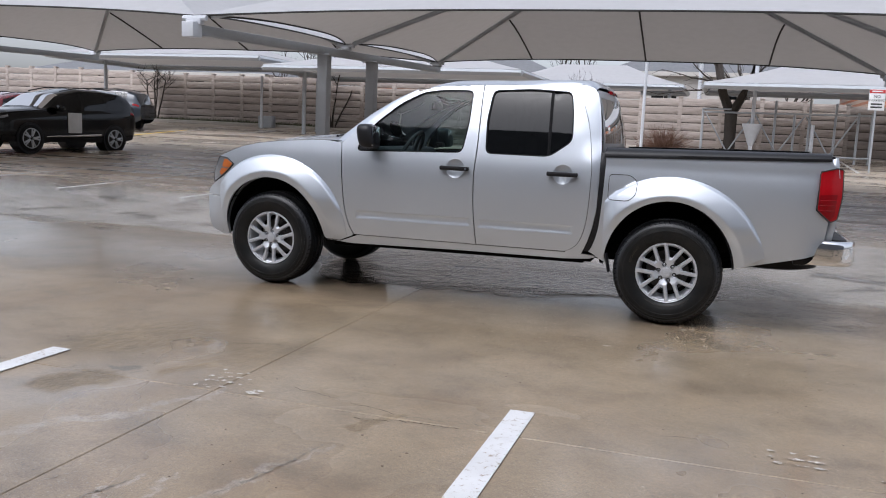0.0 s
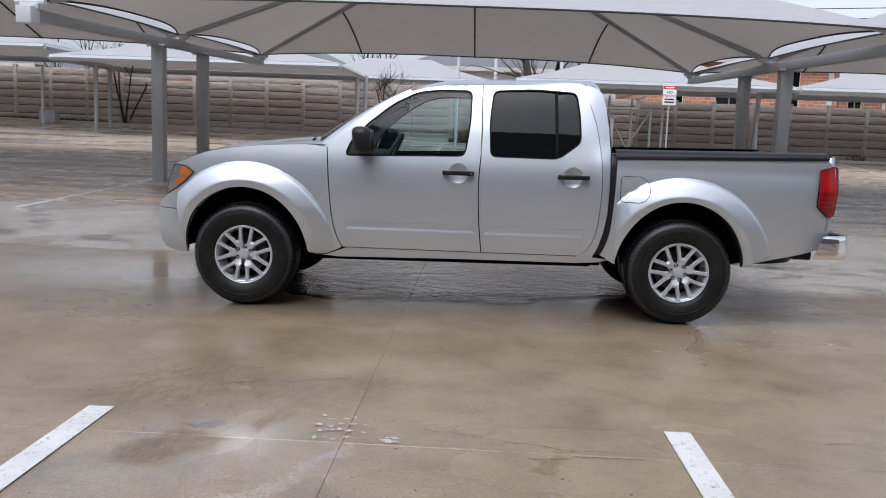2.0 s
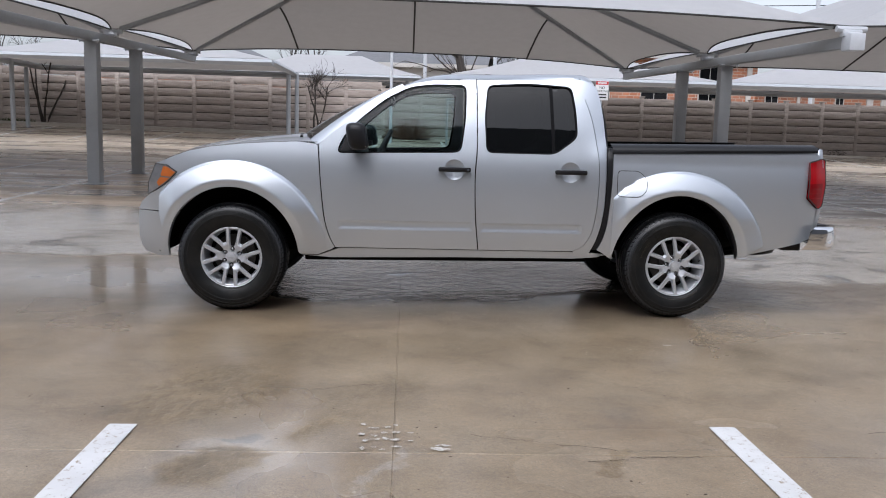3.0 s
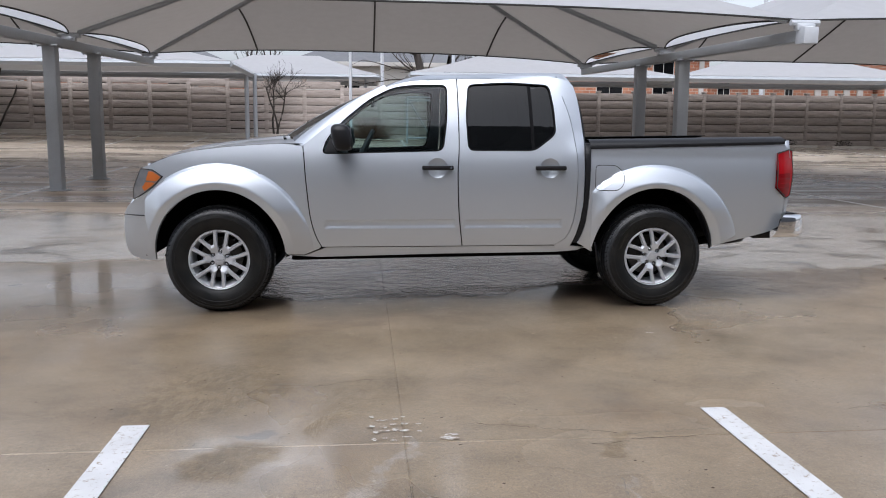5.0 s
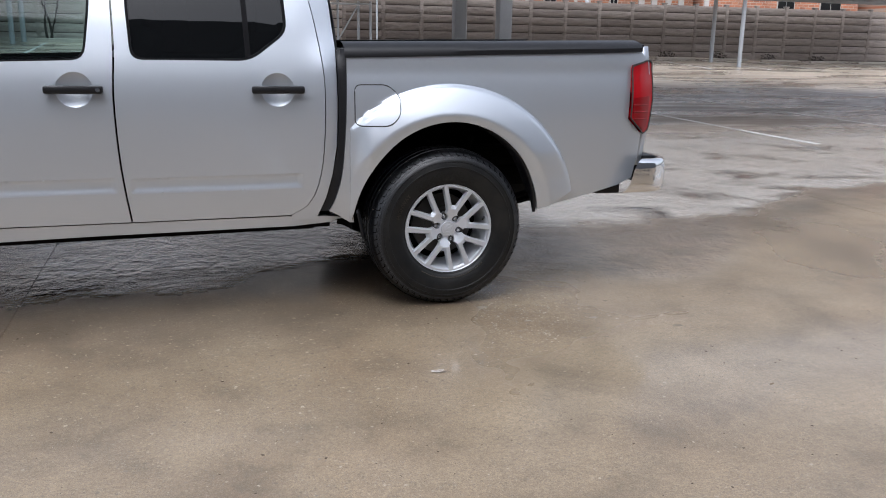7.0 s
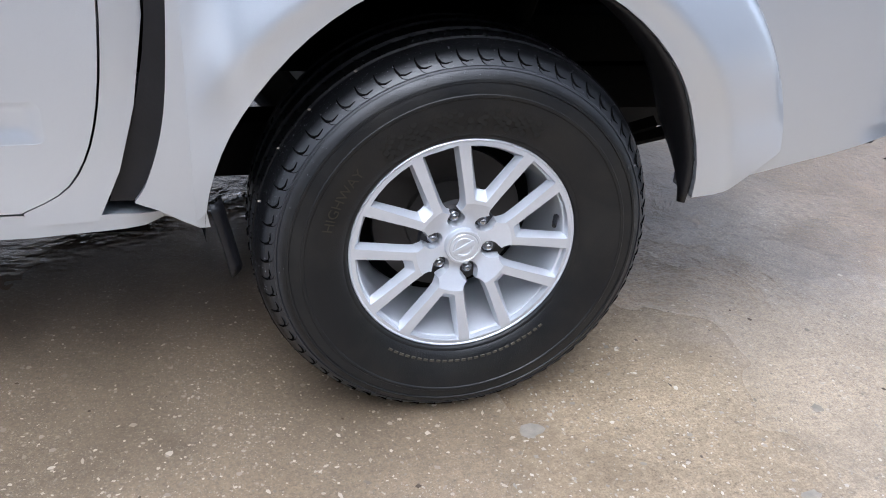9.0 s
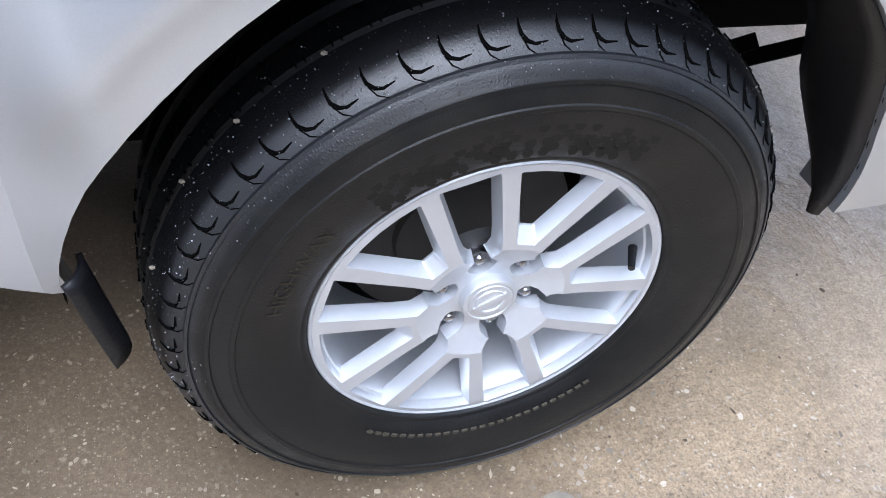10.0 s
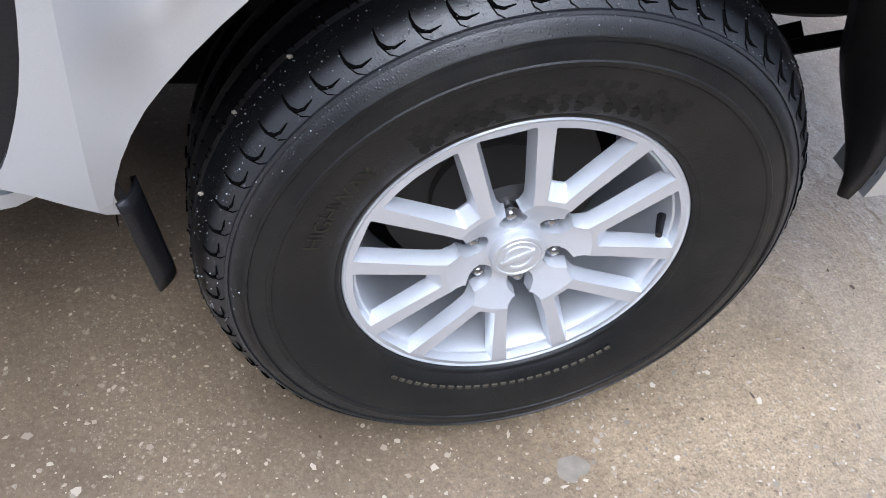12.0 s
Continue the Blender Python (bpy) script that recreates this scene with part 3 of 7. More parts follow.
for i in range(len(gx) - 1):
    for j in range(len(gy) - 1):
        gbm.faces.new((grid[i][j], grid[i + 1][j], grid[i + 1][j + 1], grid[i][j + 1]))
ground = part("ground", gbm, M_GROUND, smooth=False)
tagged(ground, "wet tan concrete parking lot with sawn joints", "ground", kind="structure")


def stripe(name, x0, x1, y0, y1, material=M_LINE, label="worn white painted parking line", up=0.004):
    """A painted line that follows the ground."""
    n = max(1, round(max(abs(x1 - x0), abs(y1 - y0)) / 0.5))
    along_y = abs(y1 - y0) > abs(x1 - x0)

    def at(u, v):
        x = x0 + (x1 - x0) * (v if along_y else u)
        y = y0 + (y1 - y0) * (u if along_y else v)
        return (x, y, ground_z(x, y) + up)
    ob = part(name, sheet(n, 1, at), material, smooth=False)
    bm = bmesh.new()
    bm.from_mesh(ob.data)
    bmesh.ops.recalc_face_normals(bm, faces=bm.faces)
    bm.to_mesh(ob.data)
    bm.free()
    thick(ob, 0.003, 1.0)
    return tagged(ob, label, "parking line", "painted parking lines")


stripe("parking_line", -3.245, -3.125, -9.0, -3.29)
stripe("parking_line", -0.565, -0.445, -9.0, -3.24)
for k in range(-5, 4):
    x = -8.4 + 2.62 * k
    if k != 1:
        stripe("parking_line", x - 0.05, x + 0.05, 5.3, 16.3)
for x in (6.92, 9.93, 13.0, 16.0):
    stripe("parking_line", x - 0.05, x + 0.05, 4.75, 16.3)
stripe("parking_line", -21.6, 19.0, 10.70, 10.80)
for k in range(-5, 15):
    x = -8.4 + 2.62 * k
    stripe("parking_line", x - 0.05, x + 0.05, 23.6, 28.4)


# ---------------------------------------------------------------- shade canopies
def fabric_panel(a, b, top, bow=0.10, sag=0.04, n=14):
    """One triangle of stretched cloth from the eave a-b up to top; the eave is drawn inwards and up."""
    a, b, top = Vector(a), Vector(b), Vector(top)

    def at(u, v):
        e = a.lerp(b, u)
        e = e + (top - e) * bow * (1 - abs(2 * u - 1) ** 3.0)
        p = e.lerp(top, v)
        p.z -= sag * math.sin(math.pi * v) * (1 - (2 * u - 1) ** 2)
        return p
    return at, n


def ring(x, y, z, dx, dy, dz):
    return (x - dx, x + dx, y - dy, y + dy, z - dz, z + dz)


def canopy(near_l, far_l, near_r, far_r, rise, label, group, seams=True):
    """A four-cornered cloth pyramid between two frames. Corners are the frames' arm ends."""
    nl, fl, nr, fr = (Vector(p) for p in (near_l, far_l, near_r, far_r))
    ml, mr = nl.lerp(fl, 0.47), nr.lerp(fr, 0.47)
    peak = (nl + fl + nr + fr) / 4 + Vector((0, 0, rise))
    e = thing("shade_canopy", label, "canopy", group, at=(peak.x, peak.y, nl.z))
    o = Vector((peak.x, peak.y, nl.z))
    for a, b, bow in ((fl, fr, 0.07), (nr, nl, 0.07), (nl, ml, 0.05), (ml, fl, 0.05), (fr, mr, 0.05), (mr, nr, 0.05)):
        at, n = fabric_panel(a - o, b - o, peak - o, bow)
        cloth = part("cloth", sheet(20, 12, at), M_FABRIC, e, "pale grey stretched shade cloth")
        part("edge_cord", tubed([at(k / 24, 0) - Vector((0, 0, 0.012)) for k in range(25)], 0.016, 5), M_SEAM, cloth)
    if seams:
        at, n = fabric_panel(fl - o, fr - o, peak - o, 0.07)
        w = (fr - fl).length
        for s in (0.225, 0.5, 0.775):
            pts = []
            for k in range(15):
                v = k / 14
                # a sewn seam runs straight up the slope until it meets the hip
                u = 0.5 + (s - 0.5) / max(1 - v, 0.02)
                if 0.0 <= u <= 1.0:
                    pts.append(at(u, v) - Vector((0, 0, 0.02)))
            if len(pts) > 2:
                part("seam", tubed(pts, 0.024, 5), M_SEAM, e)
    for c in (nl, ml, fl, nr, mr, fr):
        a, b = c - o, peak - o
        d = Vector((0, 0, -0.07))
        part("rafter", tubed([a.lerp(b, 0.03) + d, b + d], 0.055, 8), M_STEEL, e)
    part("peak_cap", lathe_up([(0.0, 0.1), (0.18, 0.06), (0.26, -0.06), (0.2, -0.14)], 16, peak - o), M_PALE, e)
    return e


def lathe_up(profile, sides, at):
    bm = bmesh.new()
    rings = [[bm.verts.new((at.x + r * math.cos(2 * math.pi * k / sides), at.y + r * math.sin(2 * math.pi * k / sides), at.z + z)) for k in range(sides)] for r, z in profile]
    for r0, r1 in zip(rings, rings[1:]):
        for k in range(sides):
            bm.faces.new((r0[k], r1[k], r1[(k + 1) % sides], r0[(k + 1) % sides]))
    bmesh.ops.remove_doubles(bm, verts=bm.verts, dist=0.0005)
    return bm


def frame_arm(near, far, posts, label, group, drop=0.30, deep=0.17, wide=0.16, column=0.118):
    """A sloped beam on two posts, with a bracket and clamps that hold the cloth's corners."""
    near, far = Vector(near), Vector(far)
    e = thing("canopy_frame", label, "steel frame", group, at=(near.x, near.lerp(far, 0.5).y, 0))
    o = Vector(e.location)
    d = (far - near).normalized()
    L = (far - near).length
    side = d.cross(Vector((0, 0, 1))).normalized()
    up = side.cross(d)
    basis = Matrix((( side.x, d.x, up.x, 0), (side.y, d.y, up.y, 0), (side.z, d.z, up.z, 0), (0, 0, 0, 1)))
    m = Matrix.Translation(near - o) @ basis
    bm = bmesh.new()
    box(bm, -wide / 2, wide / 2, -0.1, L + 0.1, -drop - deep * 0.1, -drop + deep * 0.9, 0.012, m)
    part("beam", bm, M_STEEL, e)
    bm = bmesh.new()
    box(bm, -0.11, 0.11, -0.22, 0.04, -drop - 0.06, -drop + 0.18, 0.012, m)
    part("end_plate", bm, M_PALE, e)
    for s in (0.0, 0.47, 1.0):
        bm = bmesh.new()
        box(bm, -0.09, 0.09, L * s - 0.10, L * s + 0.10, -drop + 0.18, -0.10, 0.01, m)
        box(bm, -0.14, 0.14, L * s - 0.07, L * s + 0.07, -0.16, -0.06, 0.02, m)
        tube(bm, [m @ Vector((-0.22, L * s, -0.05)), m @ Vector((0.22, L * s, -0.05))], 0.045, 8)
        part("corner_clamp", bm, M_PALE, e)
    for y in posts:
        t = (y - near.y) / (far.y - near.y)
        x = near.x + (far.x - near.x) * t
        z = near.z + (far.z - near.z) * t - drop
        g = ground_z(x, y)
        bm = boxes((x - o.x - column, x - o.x + column, y - o.y - column, y - o.y + column, g, z), bevel=0.015)
        post = part("post", bm, M_STEEL, e)
        part("base_plate", boxes((x - o.x - 0.19, x - o.x + 0.19, y - o.y - 0.19, y - o.y + 0.19, g, g + 0.02)), M_STEEL, post)
        bm = boxes((x - o.x - 0.2, x - o.x + 0.2, y - o.y - 0.2, y - o.y + 0.2, z - 0.03, z))
        for sx in (-1, 1):
            for sy in (-1, 1):
                tube(bm, [(x - o.x + sx * 0.165, y - o.y + sy * 0.165, z - 0.06), (x - o.x + sx * 0.165, y - o.y + sy * 0.165, z)], 0.016, 6)
        part("top_plate", bm, M_STEEL, post)
    return e


ARMS = [((-20.3, 5.0, 3.20), (-20.3, 17.4, 3.52)), ((-8.0, 5.1, 3.02), (-8.0, 17.6, 3.38)), ((4.34, 5.25, 2.97), (4.34, 17.8, 3.27)), ((16.7, 5.4, 2.92), (16.7, 18.0, 3.2))]
for a, b in ARMS:
    frame_arm(a, b, (a[1] + 4.8, a[1] + 7.45), "grey painted steel cantilever frame with two posts", "canopy frames over the middle row")
for (a, b), (c, d) in zip(ARMS, ARMS[1:]):
    canopy(a, b, c, d, 2.35, "pale grey pyramid shade cloth over parking stalls", "canopies over the middle row")
# an unseen wall, added behind the camera to shape what glass and paint reflect
tagged(part("wall_south", boxes((-45, 45, -18.4, -18.0, -0.1, 11.6)), M_SIDE, smooth=False), "unseen grey wall added behind the camera for reflections", "wall", kind="structure")


def hip_tent(x0, x1, y0, y1, ze, zr, label, posts=()):
    """A long hipped cloth roof on a tubular eave frame, by the boundary wall."""
    e = thing("shade_tent", label, "canopy", "canopies along the wall", at=((x0 + x1) / 2, (y0 + y1) / 2, ze))
    o = Vector(e.location)
    w = x1 - x0
    yc = (y0 + y1) / 2
    A, B, C, D = (Vector(p) - o for p in ((x0, y0, ze), (x1, y0, ze), (x1, y1, ze), (x0, y1, ze)))
    R0, R1 = Vector((x0 + 0.32 * w, yc, zr)) - o, Vector((x1 - 0.32 * w, yc, zr)) - o
    bm = bmesh.new()
    for p, q, s, t in ((A, B, R0, R1), (B, C, R1, R1), (C, D, R1, R0), (D, A, R0, R0)):
        def at(u, v, p=p, q=q, s=s, t=t):
            ev, r = p.lerp(q, u), s.lerp(t, u)
            g = ev.lerp(r, v)
            g.z -= 0.10 * math.sin(math.pi * v) * (1 - 0.3 * abs(2 * u - 1))
            return g
        sheet(12, 8, at, bm)
    bmesh.ops.remove_doubles(bm, verts=bm.verts, dist=0.002)
    part("cloth", bm, M_FABRIC, e, "pale grey stretched shade cloth")
    for p, q in ((A, B), (B, C), (C, D), (D, A)):
        part("eave_bar", tubed([p - Vector((0, 0, 0.12)), q - Vector((0, 0, 0.12))], 0.11, 4), M_STEEL, e)
    for x, y in posts:
        z = ground_z(x, y)
        part("post", tubed([(x - o.x, y - o.y, z - o.z), (x - o.x, y - o.y, -0.05)], 0.085, 10), M_STEEL, e)
    return e


T = "pale grey hipped shade cloth along the boundary wall"
hip_tent(9.8, 20.3, 24.4, 29.2, 3.42, 4.3, T, ((19.9, 24.9), (20.0, 27.0)))
hip_tent(20.5, 31.0, 24.4, 29.2, 3.47, 4.35, T, ((30.6, 24.9),))
hip_tent(-0.4, 9.6, 24.4, 29.2, 3.42, 4.35, T, ((9.3, 27.6),))
hip_tent(-16.9, -6.6, 22.8, 29.3, 3.60, 4.55, T, ((-6.7, 27.6), (-6.5, 28.6), (-16.8, 26.1), (-17.0, 27.8)))
hip_tent(-27.4, -17.1, 22.8, 29.3, 3.95, 4.9, T, ((-27.2, 26.3),))
hip_tent(-10.0, -1.4, 31.5, 37.0, 3.75, 4.75, "pale grey hipped shade cloth behind the boundary wall", ((-2.0, 32.2), (-9.5, 32.2)))


# ---------------------------------------------------------------- boundary wall
wall = tagged(thing("wall_north", "", ""), "tall precast concrete plank wall with posts", "wall", kind="structure")
PANEL_W, ROWS_HIGH, PLANK_H = 1.60, 7, 0.335
WALL_TOPS = ((-31.5, 3.74), (-27.4, 3.66), (-17.0, 3.58), (-10.6, 3.52), (-9.0, 3.43), (-4.4, 3.35), (2.0, 3.12), (4.6, 3.06), (99.0, 3.00))
M_JOINT = simple("shaded_joint", (0.085, 0.070, 0.060), 0.95, 0.0, 0.2, 3)
part("core", boxes((-43.4, 36.4, 30.02, 30.06, 0.3, 2.92)), M_JOINT, wall, smooth=False)


def plank_mesh(seed):
    """One precast plank with a rough rolling face."""
    rng = random.Random(seed)
    ph = [rng.uniform(0, 6) for _ in range(4)]
    bm = bmesh.new()
    w, h = PANEL_W - 0.14, PLANK_H - 0.030

    def front(u, v):
        wob = 0.009 * math.sin(9 * u + ph[0]) * math.sin(6.1 * v + ph[1]) + 0.008 * math.sin(21 * u + ph[2] + 9 * v) + 0.006 * math.sin(37 * u + ph[3]) * math.cos(11 * v)
        edge = min(v, 1 - v) * 5
        return (u * w, -0.05 - wob * min(1, edge) - 0.02 * min(1, edge), v * h)
    sheet(14, 5, front, bm)
    box(bm, 0, w, -0.045, 0.05, 0, h)
    return bm


plank_src = []
for s in range(4):
    ob = part("plank", plank_mesh(s), M_PLANK, wall)
    plank_src.append(ob)
post_bm = boxes((-0.085, 0.085, -0.075, 0.09, 0, 2.54), (-0.105, 0.105, -0.10, 0.11, 2.54, 2.59), bevel=0.01)
post_src = part("wall_post", post_bm, M_PLANK, wall)
# planks and posts past x = 4 take a darker tone
dark_planks = []
for ob in plank_src:
    me = ob.data.copy()
    me.materials[0] = M_PLANK_DARK
    dark_planks.append(me)
dark_post = post_src.data.copy()
dark_post.materials[0] = M_PLANK_DARK
rng = random.Random(4)
used = set()
for i in range(50):
    x = -43.0 + PANEL_W * i
    top = next(z for edge, z in WALL_TOPS if x < edge)
    base = top - ROWS_HIGH * PLANK_H
    if i == 0:
        post_src.location = (x, 30.0, base - 0.18)
    else:
        p = share("wall_post", post_src, wall, pose(x, 30.0, base - 0.18))
        if x > 4.0:
            p.data = dark_post
    for r in range(-1, ROWS_HIGH):
        k = rng.randrange(4)
        m = pose(x + 0.07, 30.0 + rng.uniform(-0.012, 0.012), base + r * PLANK_H + rng.uniform(-0.006, 0.006))
        if k not in used:
            plank_src[k].matrix_basis = m
            used.add(k)
        else:
            p = share("plank", plank_src[k], wall, m)
            if x > 4.0:
                p.data = dark_planks[k]


# ---------------------------------------------------------------- the pickup truck
HUB_F, HUB_R, HUB_Z, TYRE_R = -3.2, 0.0, 0.385, 0.387
truck = thing("pickup_truck", "silver four-door pickup truck parked on wet concrete", "pickup truck")

_Z = [0.30, 0.36, 0.42, 0.48, 0.55, 0.65, 0.80, 0.95, 1.06, 1.14, 1.19, 1.24, 1.35, 1.50, 1.62, 1.70, 1.78]
_Y = [0.78, 0.80, 0.828, 0.846, 0.858, 0.866, 0.873, 0.875, 0.868, 0.855, 0.842, 0.830, 0.803, 0.758, 0.716, 0.676, 0.60]


def side_y(x, z, bed=False):
    """Half the body's width at a place along its side; the cab's rear edge is rounded, the bed's side is not."""
    w = sum(float(np.interp(z + d, _Z, _Y)) for d in (-0.05, -0.025, 0, 0.025, 0.05)) / 5
    if x > -0.5 and z > 1.0:
        w = max(w, 0.856 - 0.10 * max(0, z - 1.18))
    if x < -2.9:
        t = (-2.9 - x) / 0.95
        w -= 0.10 * max(0, t) ** 4
    if x > 0.75:
        w -= 0.05 * ((x - 0.75) / 0.3) ** 2
    if -0.75 < x < -0.5:
        w -= 0.05 * ((x + 0.75) / 0.25) ** 2 * ease((z - 1.12) / 0.22)
    if -0.61 < x < -0.505 and not bed:
        w -= 0.026 * ((x + 0.61) / 0.085) ** 2.4 * ease((1.3 - z) / 0.2)
    return w


def flare_y(x, z):
    """How far the wheel-arch flares stand out from the side."""
    out = 0.0
    for hub in (HUB_F, HUB_R):
        r = math.hypot(x - hub, max(0.0, z - HUB_Z - 0.02))
        q = 0.668 - r
        body = 0.052 * min(1.0, max(0.0, q / 0.14)) ** 0.9
        crest = 0.022 * ease(q / 0.020) * ease((z - 0.60) / 0.16)
        roll = 0.008 * ease((q - 0.130) / 0.045)
        f = body + crest - (roll if q > 0 else 0.0)
        if hub == HUB_F:
            f *= ease((x + 3.84) / 0.25)
        if hub == HUB_R:
            f *= ease((x + 0.505) / 0.125)
        f *= ease((z - 0.36) / 0.30) if hub == HUB_F else ease((z - (0.32 if x < hub else 0.20)) / 0.26)
        out = max(out, f)
    return out


def on_flare(sgn):
    def at(x, z, depth):
        return (x, sgn * (side_y(x, z) + 0.0035 + flare_y(x, z) - depth), z)
    return at


def on_side(sgn, out=0.0):
    """Places 2D outlines on the truck's side (sgn -1: the side to the camera)."""
    def at(x, z, depth):
        return (x, sgn * (side_y(x, z) + out - depth), z)
    return at


def arch(hub, a0, a1, rx=0.468, rz=0.497, n=26):
    return [(hub + rx * math.cos(radians(a0 + (a1 - a0) * k / n)), HUB_Z + 0.008 + rz * math.sin(radians(a0 + (a1 - a0) * k / n))) for k in range(n + 1)]


DOOR_F = curve([(-2.472, 0.468), (-2.515, 0.555), (-2.552, 0.70), (-2.578, 0.95), (-2.590, 1.12), (-2.597, 1.20)], 4)
DOOR_TOP = curve([(-2.597, 1.20), (-2.47, 1.305), (-2.30, 1.44), (-2.12, 1.565), (-1.96, 1.640), (-1.76, 1.682), (-1.475, 1.694)], 4)
SPLIT = curve([(-1.475, 1.694), (-1.470, 1.45), (-1.468, 1.20), (-1.478, 1.0), (-1.468, 0.72), (-1.440, 0.470)], 4)
REAR_TOP = curve([(-1.475, 1.694), (-1.15, 1.700), (-0.88, 1.690), (-0.76, 1.655), (-0.69, 1.58)], 4)
REAR_EDGE = curve([(-0.69, 1.58), (-0.635, 1.42), (-0.600, 1.23), (-0.583, 1.05), (-0.590, 0.80), (-0.615, 0.63), (-0.665, 0.525), (-0.745, 0.474)], 4)
WIN_F = rounded([(-2.452, 1.150), (-2.405, 1.265), (-2.29, 1.385), (-2.12, 1.515), (-1.95, 1.605), (-1.80, 1.632), (-1.565, 1.640), (-1.572, 1.40), (-1.600, 1.178)], 0.05)
WIN_R = rounded([(-1.385, 1.182), (-1.395, 1.42), (-1.378, 1.643), (-1.10, 1.652), (-0.800, 1.645), (-0.775, 1.48), (-0.762, 1.300), (-0.915, 1.188)], 0.045)


def gap(line, d):
    """Moves an outline sideways by d along x, for the shut line between two panels."""
    return [(x + d, z) for x, z in line]


def grow(loop, d):
    c = np.mean(np.array(loop), axis=0)
    out = []
    for x, z in loop:
        v = Vector((x - c[0], z - c[1]))
        v2 = v.normalized() * d
        out.append((x + v2.x, z + v2.y))
    return out


def cup_loop(cx, r=0.073):
    return [(cx + r * math.cos(k * math.pi / 14), 1.045 + r * math.sin(k * math.pi / 14)) for k in range(28)]


def fold_loop(x0, x1):
    """Outline of the long pressed recess in a door."""
    return rounded([(x0, 0.598), (x1, 0.602), (x1, 0.672), (x0, 0.667)], 0.016)


def face_at(z, s, out=0.0):
    """The truck's front face at height z; s runs from -1 to 1 across."""
    zs = [0.366, 0.392, 0.44, 0.50, 0.60, 0.70, 0.82, 1.0, 1.06]
    xs = [-3.74, -3.84, -3.875, -3.886, -3.888, -3.882, -3.80, -3.735, -3.68]
    x = float(np.interp(z, zs, xs))
    y = side_y(x, z)
    return (x - 0.085 * (1 - abs(s) ** 2.0) - out, y * s, z)


def truck_side(sgn):
    at = on_side(sgn)
    # front wing
    wing = gap(DOOR_F, -0.004) + [(-2.75, 1.215), (-2.95, 1.203), (-3.15, 1.188), (-3.35, 1.163), (-3.5, 1.130), (-3.60, 1.095), (-3.675, 1.062), (-3.735, 1.037), (-3.655, 1.028), (-3.580, 0.978), (-3.65, 0.905), (-3.71, 0.862), (-3.80, 0.806), (-3.855, 0.76), (-3.882, 0.705), (-3.70, 0.700)]
    wing += arch(HUB_F, 140, 4, n=30) + [(-2.725, 0.412), (-2.60, 0.408), (-2.495, 0.452)]
    part("front_wing", panel(wing, [], at, 0.035), M_PAINT, truck)
    bumper = [(-3.700, 0.692), (-3.882, 0.697), (-3.888, 0.60), (-3.886, 0.50), (-3.875, 0.44), (-3.84, 0.392), (-3.74, 0.366), (-3.668, 0.370)] + arch(HUB_F, 180, 141.5, n=8)
    part("bumper_corner", panel(bumper, [], at, 0.035), M_PAINT, truck)
    for hub, rx, rz, a0, a1, x0, x1 in ((HUB_F, 0.468, 0.497, 4, 178, -3.80, -2.50), (HUB_R, 0.462, 0.510, 8, 172, -0.475, 0.66)):
        inner = arch(hub, a0, a1, rx, rz, 34)
        rim = [(hub + 0.668 * math.cos(radians(a)), HUB_Z + 0.02 + 0.668 * math.sin(radians(a))) for a in range(176, 2, -4)]
        rim = [(min(max(x, x0), x1), z) for x, z in rim]
        rim = [p for p in rim if not (p[0] in (x0, x1) and p[1] < 0.5)]
        left, right = (x0 if hub == HUB_R else inner[-1][0] - 0.012, 0.44), (0.50 if hub == HUB_R else -2.56, 0.470 if hub == HUB_R else 0.44)
        if hub == HUB_F:
            rim = [p for p in rim if p[0] > -3.74]
            left = (-3.72, 0.70)
        part("arch_flare", panel(inner + [left] + rim + [right], [], on_flare(sgn), 0.0105, 0.02), M_PAINT, truck)
    # doors
    front = [(x + 0.004, z) for x, z in DOOR_F] + DOOR_TOP[1:-1] + gap(SPLIT, -0.004)
    d1 = part("front_door", panel(front, [grow(WIN_F, 0.021), cup_loop(-1.628), fold_loop(-2.455, -1.484)], at, 0.04), M_PAINT, truck)
    rear = gap(SPLIT, 0.004)[::-1] + REAR_TOP[1:] + gap(REAR_EDGE, -0.004)[1:]
    d2 = part("rear_door", panel(rear, [grow(WIN_R, 0.021), cup_loop(-0.795), fold_loop(-1.438, -0.69)], at, 0.04), M_PAINT, truck)
    for door, win, glass in ((d1, WIN_F, M_GLASS), (d2, WIN_R, M_PRIVACY)):
        part("window_seal", panel(grow(win, 0.025), [grow(win, 0.010)], on_side(sgn, -0.006), 0.05, 0.03), M_TRIM, door)
        pane = part("pane", panel(grow(win, 0.012), [], on_side(sgn, -0.018), 0.08, 0), glass, door)
        pane.visible_shadow = False
    bar = [(-0.926, 1.18), (-0.946, 1.65), (-0.924, 1.65), (-0.904, 1.18)]
    part("division_bar", panel(bar, [], on_side(sgn, -0.012), 0.05, 0.01), M_TRIM, d2)
    # long recesses pressed into the doors, with a lip below
    for door, x0, x1 in ((d1, -2.455, -1.484), (d2, -1.438, -0.69)):
        def fold(x, z, d, x0=x0, x1=x1):
            low = 0.598 + 0.004 * (x - x0) / (x1 - x0)
            top = 0.667 + 0.005 * (x - x0) / (x1 - x0)
            sink = 0.0066 * min(ease((z - low) / 0.030), ease((top - z) / 0.014), ease((x - x0) / 0.03), ease((x1 - x) / 0.03))
            return (x, sgn * (side_y(x, z) - 0.0005 - sink), z)
        part("pressed_fold", panel(fold_loop(x0, x1), [], fold, 0.008, 0.0), M_PAINT, door)
